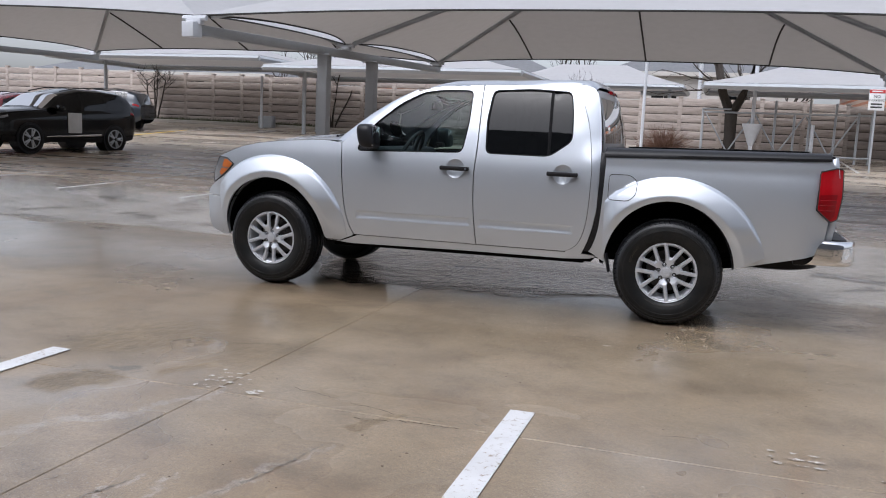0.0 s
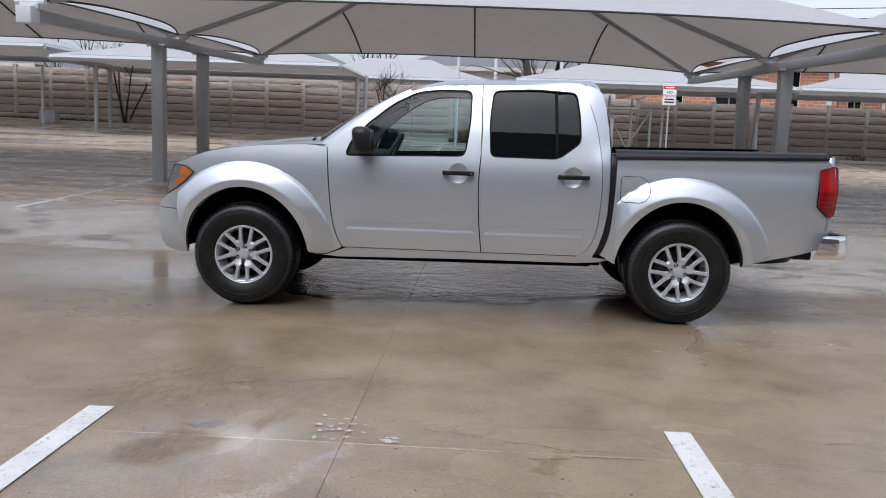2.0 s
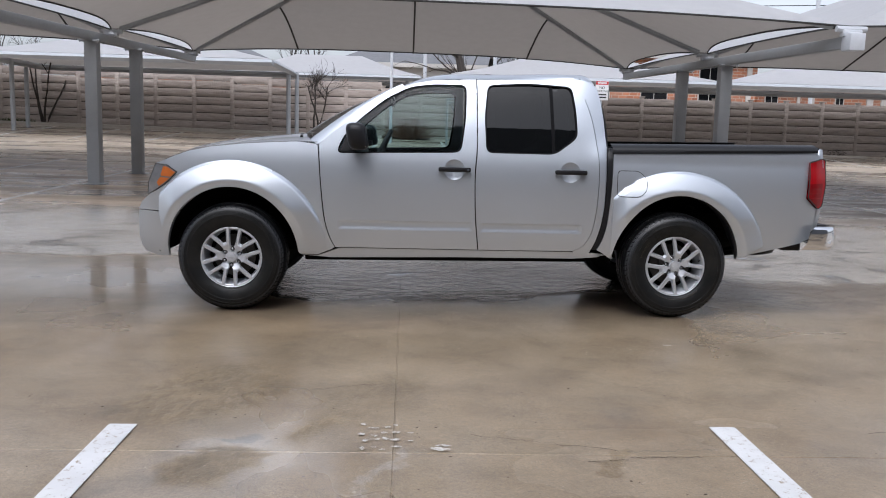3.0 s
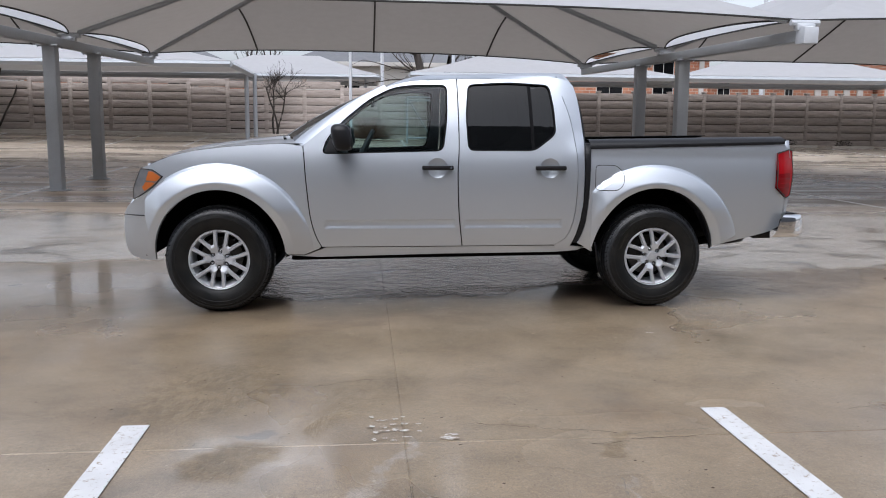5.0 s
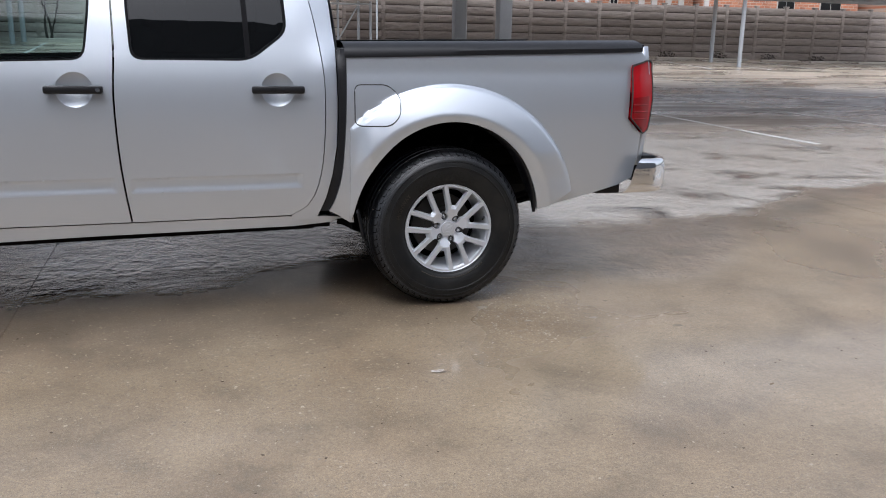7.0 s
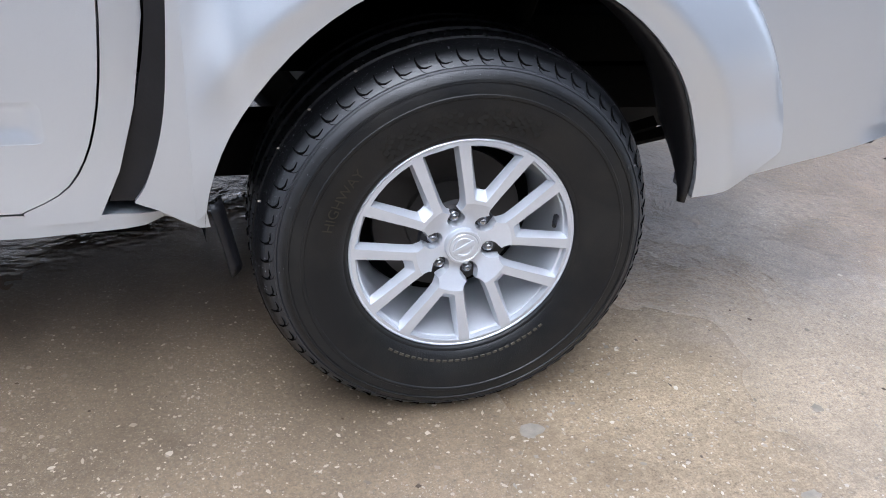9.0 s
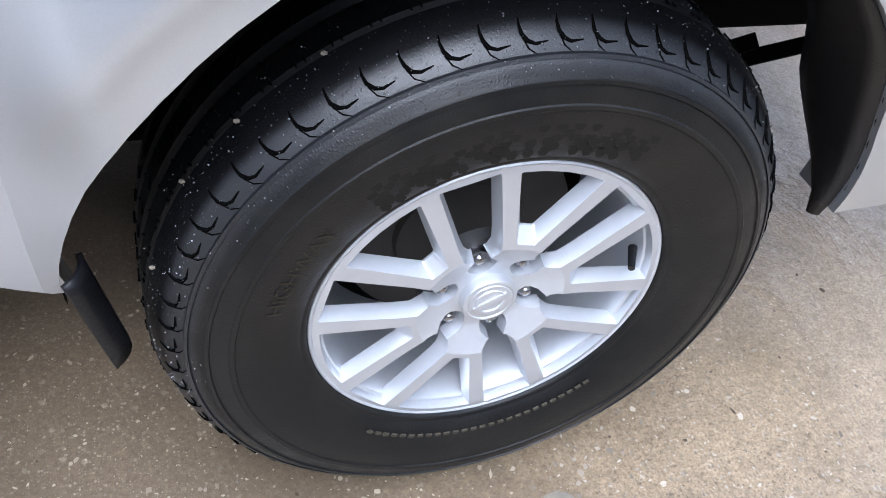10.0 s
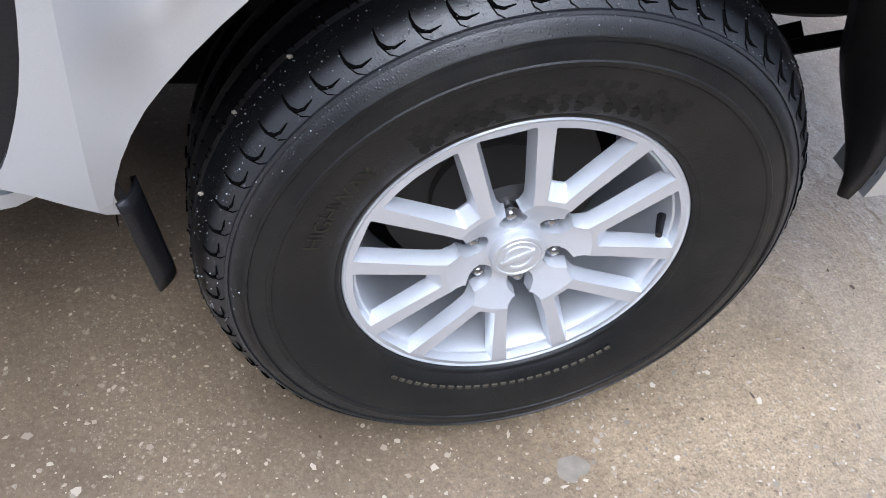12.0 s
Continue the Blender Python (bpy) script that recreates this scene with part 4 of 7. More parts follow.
    # handles in their cups
    for door, cx in ((d1, -1.628), (d2, -0.795)):
        def dish(x, z, d, cx=cx):
            r2 = ((x - cx) ** 2 + (z - 1.045) ** 2) / 0.0745 ** 2
            return (x, sgn * (side_y(x, z) - 0.003 - 0.020 * max(0.0, 1 - r2)), z)
        part("handle_cup", panel(cup_loop(cx, 0.0745), [], dish, 0.012, 0.0), M_PAINT, door)
        hb = bmesh.new()
        y = side_y(cx, 1.045)
        box(hb, cx - 0.115, cx + 0.115, sgn * (y + 0.022), sgn * (y + 0.048), 1.030, 1.064, 0.010)
        box(hb, cx - 0.110, cx - 0.080, sgn * (y - 0.01), sgn * (y + 0.03), 1.034, 1.060, 0.004)
        box(hb, cx + 0.075, cx + 0.112, sgn * (y - 0.01), sgn * (y + 0.03), 1.034, 1.060, 0.004)
        handle = part("door_handle", hb, M_BLACK, door)
        if cx < -1:
            lk = lathe([(0.0, -0.052), (0.008, -0.052), (0.009, -0.045)], 12)
            bmesh.ops.transform(lk, matrix=Matrix.Translation((cx + 0.095, 0, 1.047)) @ Matrix.Diagonal((1, 1, 1, 1)), verts=lk.verts)
            for v in lk.verts:
                v.co.y = sgn * (y + 0.05)
            part("lock", lk, M_CHROME, handle)
    # rear pillar of the cab
    pillar = REAR_EDGE[::-1] + REAR_TOP[8:-1][::-1] + [(-0.88, 1.712), (-0.78, 1.714), (-0.70, 1.708), (-0.63, 1.690), (-0.594, 1.65), (-0.568, 1.55), (-0.548, 1.42), (-0.530, 1.235), (-0.526, 1.0), (-0.532, 0.80), (-0.556, 0.66), (-0.588, 0.55), (-0.632, 0.452), (-0.74, 0.446)]
    part("rear_pillar", panel(pillar, [], at, 0.03), M_PAINT, truck)
    # sill
    sill = [(-2.72, 0.405), (-2.60, 0.400), (-2.48, 0.446), (-2.44, 0.462), (-1.45, 0.464), (-0.76, 0.467), (-0.68, 0.458), (-0.60, 0.462), (-0.50, 0.448), (-0.56, 0.430), (-0.74, 0.416), (-1.6, 0.408), (-2.5, 0.388)]
    part("sill", panel(sill, [], on_side(sgn, -0.006), 0.03, 0.06), M_PAINT, truck)
    # cargo bed
    bed = curve([(-0.485, 1.212), (-0.486, 1.05), (-0.495, 0.83), (-0.512, 0.65), (-0.545, 0.535), (-0.572, 0.486)], 4)[::-1] + [(0.2, 1.225), (1.015, 1.246), (1.050, 1.20), (1.052, 1.186), (0.962, 1.165), (0.954, 1.02), (0.950, 0.90), (1.040, 0.822), (1.030, 0.72), (1.005, 0.60), (0.92, 0.565), (0.70, 0.512), (0.52, 0.466)] + arch(HUB_R, 8, 172, 0.462, 0.510, n=34) + [(-0.452, 0.424), (-0.470, 0.424), (-0.498, 0.442), (-0.535, 0.468)]
    b = part("bed_side", panel(bed, [], lambda x, z, d: (x, sgn * (side_y(x, z, True) - d), z), 0.03), M_PAINT, truck)
    part("bed_rail", sheet(24, 6, lambda u, v: (-0.495 + 1.52 * u, sgn * (side_y(-0.495 + 1.52 * u, 1.20, True) + 0.007 - 0.115 * ease(v * 1.6 - 0.3)), 1.186 + 0.044 * u + (0.074 - 0.016 * u) * math.sin(math.pi * min(1, v * 1.3) * 0.5) - 0.02 * max(0, v - 0.75))), M_BLACK, b, "black plastic bed rail cap")
    fuel = rounded([(-0.452, 1.068), (-0.452, 0.885), (-0.30, 0.885), (-0.252, 0.93), (-0.245, 1.02), (-0.30, 1.068)], 0.03)
    part("fuel_door", panel(fuel, [], lambda x, z, d: on_flare(sgn)(x, z, d - 0.003), 0.013, 0.004), M_PAINT, b)
    pts = [on_flare(sgn)(x, z, -0.0015) for x, z in resample(fuel, 0.02)]
    part("fuel_door_gap", tubed(pts + pts[:1], 0.0028, 5), M_SEAM, b)
    # black rubber seal between the cab and the bed
    part("cab_bed_seal", panel(curve([(-0.527, 1.225), (-0.522, 1.0), (-0.528, 0.80), (-0.555, 0.66), (-0.590, 0.55), (-0.612, 0.485)], 3) + curve([(-0.568, 0.485), (-0.540, 0.54), (-0.507, 0.66), (-0.490, 0.85), (-0.482, 1.05), (-0.480, 1.225)], 3), [], lambda x, z, d: (x, sgn * (side_y(x, z, True) - 0.014 - d), z), 0.03, 0.05), M_BLACK, b)
    # tail lamp
    lamp = rounded([(0.960, 1.160), (1.065, 1.189), (1.110, 1.180), (1.116, 1.0), (1.096, 0.84), (1.052, 0.822), (0.956, 0.905)], 0.012)

    def lamp_at(x, z, d):
        bulge = 0.012 * math.sin(math.pi * min(1, max(0, (z - 0.82) / 0.36)))
        turn = 0.35 * max(0, x - 1.03) ** 1.0
        return (x, sgn * (side_y(x, z) + 0.010 + bulge - turn - d), z)
    tl = part("tail_lamp", panel(lamp, [], lamp_at, 0.03, 0.05), M_RED, truck, "red moulded plastic tail lamp")
    low = rounded([(0.965, 1.005), (1.082, 1.012), (1.074, 0.86), (1.048, 0.838), (0.966, 0.910)], 0.008)
    part("lower_lens", panel(low, [], lambda x, z, d: tuple(Vector(lamp_at(x, z, d)) + Vector((0, sgn * 0.003, 0))), 0.03, 0.004), M_REDDARK, tl)
    for z in (0.90, 0.935, 0.97):
        part("rib", tubed([(x, lamp_at(x, z, 0)[1] + sgn * 0.002, z) for x in (0.966, 1.00, 1.04, 1.072)], 0.003, 5), M_REDDARK, tl)
    pts = [lamp_at(x, z, -0.001) for x, z in resample(lamp, 0.02)]
    part("lamp_seal", tubed(pts + pts[:1], 0.004, 5), M_SEAM, tl)
    # head lamp
    hl = rounded([(-3.742, 1.033), (-3.657, 1.024), (-3.587, 0.977), (-3.655, 0.910), (-3.715, 0.866), (-3.805, 0.812), (-3.798, 0.90)], 0.010)
    head = part("head_lamp", panel(hl, [], on_side(sgn, 0.004), 0.03, 0.04), M_LENS, truck, "clear head lamp with amber corner")
    am = rounded([(-3.685, 1.014), (-3.655, 1.012), (-3.598, 0.975), (-3.630, 0.943), (-3.705, 0.948)], 0.006)
    part("turn_signal", panel(am, [], on_side(sgn, 0.0075), 0.025, 0.006), M_AMBER, head, "amber turn signal lens")
    am2 = rounded([(-3.707, 0.938), (-3.640, 0.934), (-3.665, 0.911), (-3.718, 0.874), (-3.735, 0.90)], 0.006)
    part("turn_signal", panel(am2, [], on_side(sgn, 0.0075), 0.025, 0.006), M_AMBER, head, "amber turn signal lens")
    part("front_lens", sheet(8, 8, lambda u, v: face_at(0.805 + 0.235 * u, sgn * (0.56 + 0.425 * v))), M_LENS, head)
    pts = [on_side(sgn, 0.005)(x, z, 0) for x, z in resample(hl, 0.02)]
    part("lens_seal", tubed(pts + pts[:1], 0.0026, 5), M_SEAM, head)
    gapline = [(-2.60, 1.214), (-2.75, 1.216), (-2.95, 1.204), (-3.15, 1.189), (-3.35, 1.164), (-3.5, 1.131), (-3.60, 1.097), (-3.67, 1.066)]
    part("hood_gap", tubed([(x, sgn * (side_y(x, z) - 0.001), z) for x, z in resample(gapline, 0.04, False)], 0.0016, 5), M_SEAM, truck)
    # mirror
    mb = bmesh.new()
    y = side_y(-2.32, 1.24)

    def shell(u, v):
        a, t = 2 * math.pi * u, math.pi * v
        ex, ey, ez = 0.115, 0.105, 0.095
        ca, sa = math.copysign(abs(math.cos(a)) ** 0.55, math.cos(a)), math.copysign(abs(math.sin(a)) ** 0.55, math.sin(a))
        s = abs(math.sin(t)) ** 0.5
        return (-2.315 + ex * 0.62 * math.copysign(abs(math.cos(t)) ** 0.7, math.cos(t)) - 0.18 * (ez * s * sa), sgn * (y + 0.135 + ey * s * ca), 1.262 + ez * s * sa)
    sheet(24, 12, shell, mb, wrap=True)
    bmesh.ops.remove_doubles(mb, verts=mb.verts, dist=0.0005)
    bmesh.ops.recalc_face_normals(mb, faces=mb.faces)
    mirror = part("door_mirror", mb, M_BLACK, d1, "black plastic door mirror")
    part("mirror_arm", boxes((-2.36, -2.28, sgn * (y - 0.03), sgn * (y + 0.07), 1.165, 1.215), bevel=0.015), M_BLACK, mirror)
    part("mirror_glass", boxes((-2.256, -2.25, sgn * (y + 0.055), sgn * (y + 0.215), 1.19, 1.335), bevel=0.003), M_CHROME, mirror)
    part("mirror_sail", panel(rounded([(-2.445, 1.155), (-2.40, 1.27), (-2.335, 1.345), (-2.33, 1.155)], 0.012), [], on_side(sgn, -0.004), 0.03, 0.02), M_BLACK, d1)
    # dark inner wings above the axles
    for hub in (HUB_F, HUB_R):
        part("inner_wing", boxes((hub - 0.52, hub + 0.52, sgn * 0.40, sgn * 0.43, 0.60, 1.05)), M_DARK, truck)
    # black liner inside each arch
    for hub, rx, rz in ((HUB_F, 0.468, 0.497), (HUB_R, 0.462, 0.510)):
        def liner(u, v, hub=hub, rx=rx, rz=rz):
            a = radians(12 + 171 * u) if hub == HUB_R else radians(-4 + 187 * u)
            e = [1.0, 1.012, 1.05, 1.10][min(3, int(v * 3 + 0.01))]
            deep = 0.14 + 0.32 * ease((u - 0.13) / 0.08) * ease((0.87 - u) / 0.08)
            yy = [0.004, 0.05, 0.12, deep][min(3, int(v * 3 + 0.01))]
            x, z = hub + rx * e * math.cos(a), max(0.385, HUB_Z + 0.008 + rz * e * math.sin(a))
            xx, zz = hub + rx * math.cos(a), max(0.385, HUB_Z + 0.008 + rz * math.sin(a))
            return (x, sgn * (side_y(xx, zz) + flare_y(xx, zz) - yy), z)
        part("arch_liner", sheet(40, 3, liner), M_DARK, truck)


for sgn in (-1, 1):
    truck_side(sgn)


def top_line(x):
    pts = DOOR_TOP + REAR_TOP[1:]
    return float(np.interp(x, [p[0] for p in pts], [p[1] for p in pts]))


# roof, pillars and glass of the cab
def roof_at(u, v):
    x = -2.02 + 1.405 * u
    ze = top_line(x) if x < -1.35 else 1.698 + 0.016 * ease((x + 1.35) / 0.5) - 0.045 * max(0, (x + 0.70) / 0.085) ** 2
    s = 2 * v - 1
    ye = side_y(x, ze)
    crown = 0.046 * ease((x + 2.15) / 0.5) * ease((-0.55 - x) / 0.14 + 0.25)
    e = abs(s)
    if e > 0.999:
        ze = min(ze, top_line(x)) + 0.004 if x < -0.72 else ze - 0.004
        ye += 0.008
    edge = (1 - e ** 14)
    return (x - 0.05 * (1 - s * s) * (1 - u) + 0.03 * (1 - s * s) * u, (ye - 0.004) * math.copysign(e ** 0.92, s), ze - 0.005 + crown * edge + 0.004 * (1 - s * s))


part("roof", sheet(90, 72, roof_at), M_PAINT, truck)


def screen_at(u, v, out=0.0):
    """The windscreen, from the scuttle to the roof."""
    s = 2 * v - 1
    base = Vector((-2.70 - 0.14 * (1 - s * s), 0.70 * s, 1.205 + 0.02 * (1 - s * s)))
    tip = Vector(roof_at(0, 0.5 + 0.46 * s))
    p = base.lerp(tip, u)
    p.x -= 0.02 * math.sin(math.pi * u)
    p.z += 0.03 * math.sin(math.pi * u) + out
    return p


ws = part("windscreen", sheet(10, 16, screen_at), M_GLASS, truck)
ws.visible_shadow = False
for sgn in (-1, 1):
    def pillar_at(u, v, sgn=sgn):
        x = -2.62 + 0.62 * u
        z = 1.185 + (top_line(-2.597) - 1.185) * min(1, (x + 2.62) / 0.023) if x < -2.597 else top_line(x)
        outer = Vector((x, sgn * side_y(x, z), z))
        inner = Vector(screen_at(u, 0.5 + sgn * 0.5))
        p = outer.lerp(inner, v)
        p.z += 0.022 * math.sin(math.pi * v)
        p.y += sgn * 0.010 * math.sin(math.pi * v)
        return p
    part("front_pillar", sheet(20, 6, pillar_at), M_PAINT, truck)


def hood_at(u, v):
    x = -2.62 - 1.05 * u
    s = 2 * v - 1
    pts = [(-3.67, 1.050), (-3.6, 1.095), (-3.5, 1.130), (-3.35, 1.163), (-3.15, 1.188), (-2.95, 1.203), (-2.75, 1.215), (-2.597, 1.215)]
    ze = float(np.interp(x, [p[0] for p in pts], [p[1] for p in pts]))
    ye = side_y(x, ze) - 0.002
    nose = 0.10 * (1 - s * s) * u ** 3
    scut = 0.14 * (1 - s * s) * (1 - u) ** 4
    dome = 0.045 * (1 - abs(s) ** 3) * (0.4 + 0.6 * (1 - u)) + 0.012 * ease((0.62 - abs(s)) / 0.08) * (1 - 0.5 * u)
    return (x - nose - scut, ye * s, ze + dome - 0.02 * u ** 6)


part("hood", sheet(26, 32, hood_at), M_PAINT, truck)
part("scuttle", sheet(4, 20, lambda u, v: (Vector(hood_at(0.05, v)) - Vector((0, 0, 0.012))).lerp(Vector(screen_at(0.06, v)), u)), M_BLACK, truck)
for y0, y1 in ((-0.62, -0.10), (0.0, 0.55)):
    part("wiper", tubed([(-2.74, y0, 1.245), (-2.77, (y0 + y1) / 2, 1.262), (-2.80, y1, 1.250)], 0.012, 6), M_BLACK, truck)


part("front_bumper", sheet(10, 30, lambda u, v: face_at(0.366 + 0.329 * u, 2 * v - 1)), M_PAINT, truck)
grille = part("grille", sheet(8, 26, lambda u, v: face_at(0.70 + 0.33 * u, (2 * v - 1) * 0.58, -0.012)), M_BLACK, truck)
for z in (0.74, 0.80, 0.86, 0.92, 0.98):
    part("grille_bar", tubed([face_at(z, s / 10, 0.0) for s in range(-5, 6)], 0.010, 6), M_CHROME, grille)
for s in (-0.33, 0.33):
    part("grille_upright", tubed([face_at(z, s * (0.8 + 0.6 * (z - 0.7)), 0.02) for z in (0.70, 0.8, 0.9, 1.04)], 0.022, 6), M_CHROME, grille)

# back of the cab, bed box, tailgate and rear bumper
cab_back = bmesh.new()
box(cab_back, -0.60, -0.57, -0.80, 0.80, 0.50, 1.20, 0.01)
part("cab_back", cab_back, M_PAINT, truck)


def back_at(u, v):
    s = 2 * v - 1
    z = 1.19 + 0.48 * u
    x = -0.520 - 0.085 * u ** 2.2
    return (x + 0.03 * (1 - s * s), (side_y(-0.62, z) - 0.02) * s, z)


part("cab_back_frame", sheet(8, 10, lambda u, v: back_at(u, v * 0.045)), M_PAINT, truck)
part("cab_back_frame", sheet(8, 10, lambda u, v: back_at(u, 0.955 + v * 0.045)), M_PAINT, truck)
part("cab_back_header", sheet(3, 20, lambda u, v: back_at(0.90 + 0.12 * u, v)), M_PAINT, truck)
part("cab_back_panel", sheet(3, 20, lambda u, v: back_at(0.20 * u, 0.045 + 0.91 * v)), M_PAINT, truck)
rw = part("rear_window", sheet(8, 16, lambda u, v: back_at(0.20 + u * 0.70, 0.045 + v * 0.91)), M_PRIVACY, truck)
rw.visible_shadow = False
part("high_brake_lamp", boxes((-0.60, -0.565, -0.14, 0.14, 1.672, 1.70), bevel=0.008), M_RED, truck)
bedbox = bmesh.new()
box(bedbox, -0.50, 1.0, -0.42, 0.42, 0.72, 0.75)
for s in (-1, 1):
    box(bedbox, 0.60, 1.0, s * 0.42, s * 0.79, 0.72, 0.75)
    box(bedbox, 0.60, 1.0, s * 0.76, s * 0.80, 0.72, 0.99)
    box(bedbox, -0.50, 1.0, s * 0.76, s * 0.80, 0.99, 1.215)
    box(bedbox, -0.50, 0.60, s * 0.42, s * 0.76, 0.99, 1.02)
box(bedbox, -0.50, -0.46, -0.42, 0.42, 0.72, 0.99)
box(bedbox, -0.50, -0.46, -0.80, 0.80, 0.99, 1.225)
part("bed_liner", bedbox, M_BLACK, truck, "black textured bed liner")
tg = part("tailgate", sheet(10, 24, lambda u, v: (1.02 + 0.03 * math.sin(math.pi * u), 0.79 * (2 * v - 1), 0.66 + 0.59 * u)), M_PAINT, truck)
thick(tg, 0.05, -1)
part("tailgate_cap", boxes((0.965, 1.05, -0.79, 0.79, 1.243, 1.268), bevel=0.008), M_BLACK, tg)
part("tailgate_handle", boxes((1.048, 1.07, -0.12, 0.12, 1.02, 1.11), bevel=0.01), M_BLACK, tg)


def bump_at(u, v):
    """The chrome rear bumper: one rounded section swept round its ends."""
    d = (2 * v - 1) * (0.985 + 0.15 * u)
    a = abs(d)
    if a < 0.70:
        x, y, ang = 1.225, a, 0.0
    elif a < 0.95:
        ang = (a - 0.70) / 0.25 * radians(82)
        x, y = 1.225 - 0.175 * (1 - math.cos(ang)), 0.70 + 0.175 * math.sin(ang)
    else:
        ang = radians(82)
        x, y = 1.0745 - (a - 0.95) * math.sin(ang), 0.8733 + (a - 0.95) * math.cos(ang)
    t = u * math.pi * 1.1 - 0.05 * math.pi
    bulge = 0.030 * math.copysign(abs(math.sin(t)) ** 0.6, math.sin(t))
    z = 0.600 + 0.086 * math.copysign(abs(math.cos(t)) ** 0.6, math.cos(t)) + 0.012 * (a / 1.03)
    return (x + (bulge - 0.012) * math.cos(ang), math.copysign(y + (bulge - 0.012) * math.sin(ang), d), z)


part("rear_bumper", sheet(16, 64, bump_at), M_CHROME, truck, "chrome wrap-round rear bumper")
part("bumper_step", boxes((1.0, 1.18, -0.75, 0.75, 0.60, 0.70), bevel=0.01), M_BLACK, truck)
part("tow_hitch", boxes((0.85, 0.99, -0.74, -0.64, 0.50, 0.56), bevel=0.008), M_BLACK, truck)

# dark core behind the panels, chassis and running gear
for spec in ((-2.70, -0.56, -0.78, 0.78, 0.40, 0.44), (-2.62, -0.56, 0.72, 0.78, 0.42, 1.14), (-2.62, -0.56, -0.78, -0.72, 0.42, 1.14), (-0.50, -0.46, -0.78, 0.78, 0.45, 1.2), (0.58, 0.96, -0.79, -0.75, 0.60, 1.2), (0.58, 0.96, 0.75, 0.79, 0.60, 1.2), (-3.70, -2.62, -0.39, 0.39, 0.42, 1.06), (-2.66, -2.60, -0.78, 0.78, 0.42, 1.13), (-3.74, -3.70, -0.76, 0.76, 0.40, 0.74)):
    part("inner_panel", boxes(spec), M_DARK, truck)
for s in (-1, 1):
    part("frame_rail", boxes((-3.6, 0.30, s * 0.46, s * 0.56, 0.40, 0.52), bevel=0.01), M_DARK, truck)
    part("frame_rail", boxes((0.22, 1.05, s * 0.46, s * 0.56, 0.53, 0.65), bevel=0.01), M_DARK, truck)
    part("frame_rail", boxes((-0.60, 0.60, s * 0.46, s * 0.56, 0.62, 0.74), bevel=0.01), M_DARK, truck)
    beam = boxes((-2.70, -0.62, s * 0.56, s * 0.72, 0.352, 0.41), bevel=0.012)
    for v in beam.verts:
        v.co.z += max(0.0, 0.012 * (v.co.x + 2.70)) * (v.co.z < 0.38)
    part("rocker_beam", beam, M_DARK, truck)
part("floor_pan", boxes((-2.6, -0.6, -0.5, 0.5, 0.36, 0.42), bevel=0.01), M_DARK, truck)
for x in (0, -3.2):
    part("axle", tubed([(x, -0.70, HUB_Z), (x, 0.70, HUB_Z)], 0.05, 12), M_DARK, truck)
for s in (-1, 1):
    for k in range(3):
        part("leaf_spring", tubed([(-0.62 + 0.1 * k, s * 0.52, 0.45 + 0.012 * k), (0, s * 0.52, 0.34 - 0.014 * k), (0.66 - 0.1 * k, s * 0.52, 0.47 + 0.012 * k)], 0.018, 4), M_DARK, truck)


# wheels
def turn2(p, a):
    c, s = math.cos(a), math.sin(a)
    return (c * p[0] - s * p[1], s * p[0] + c * p[1])


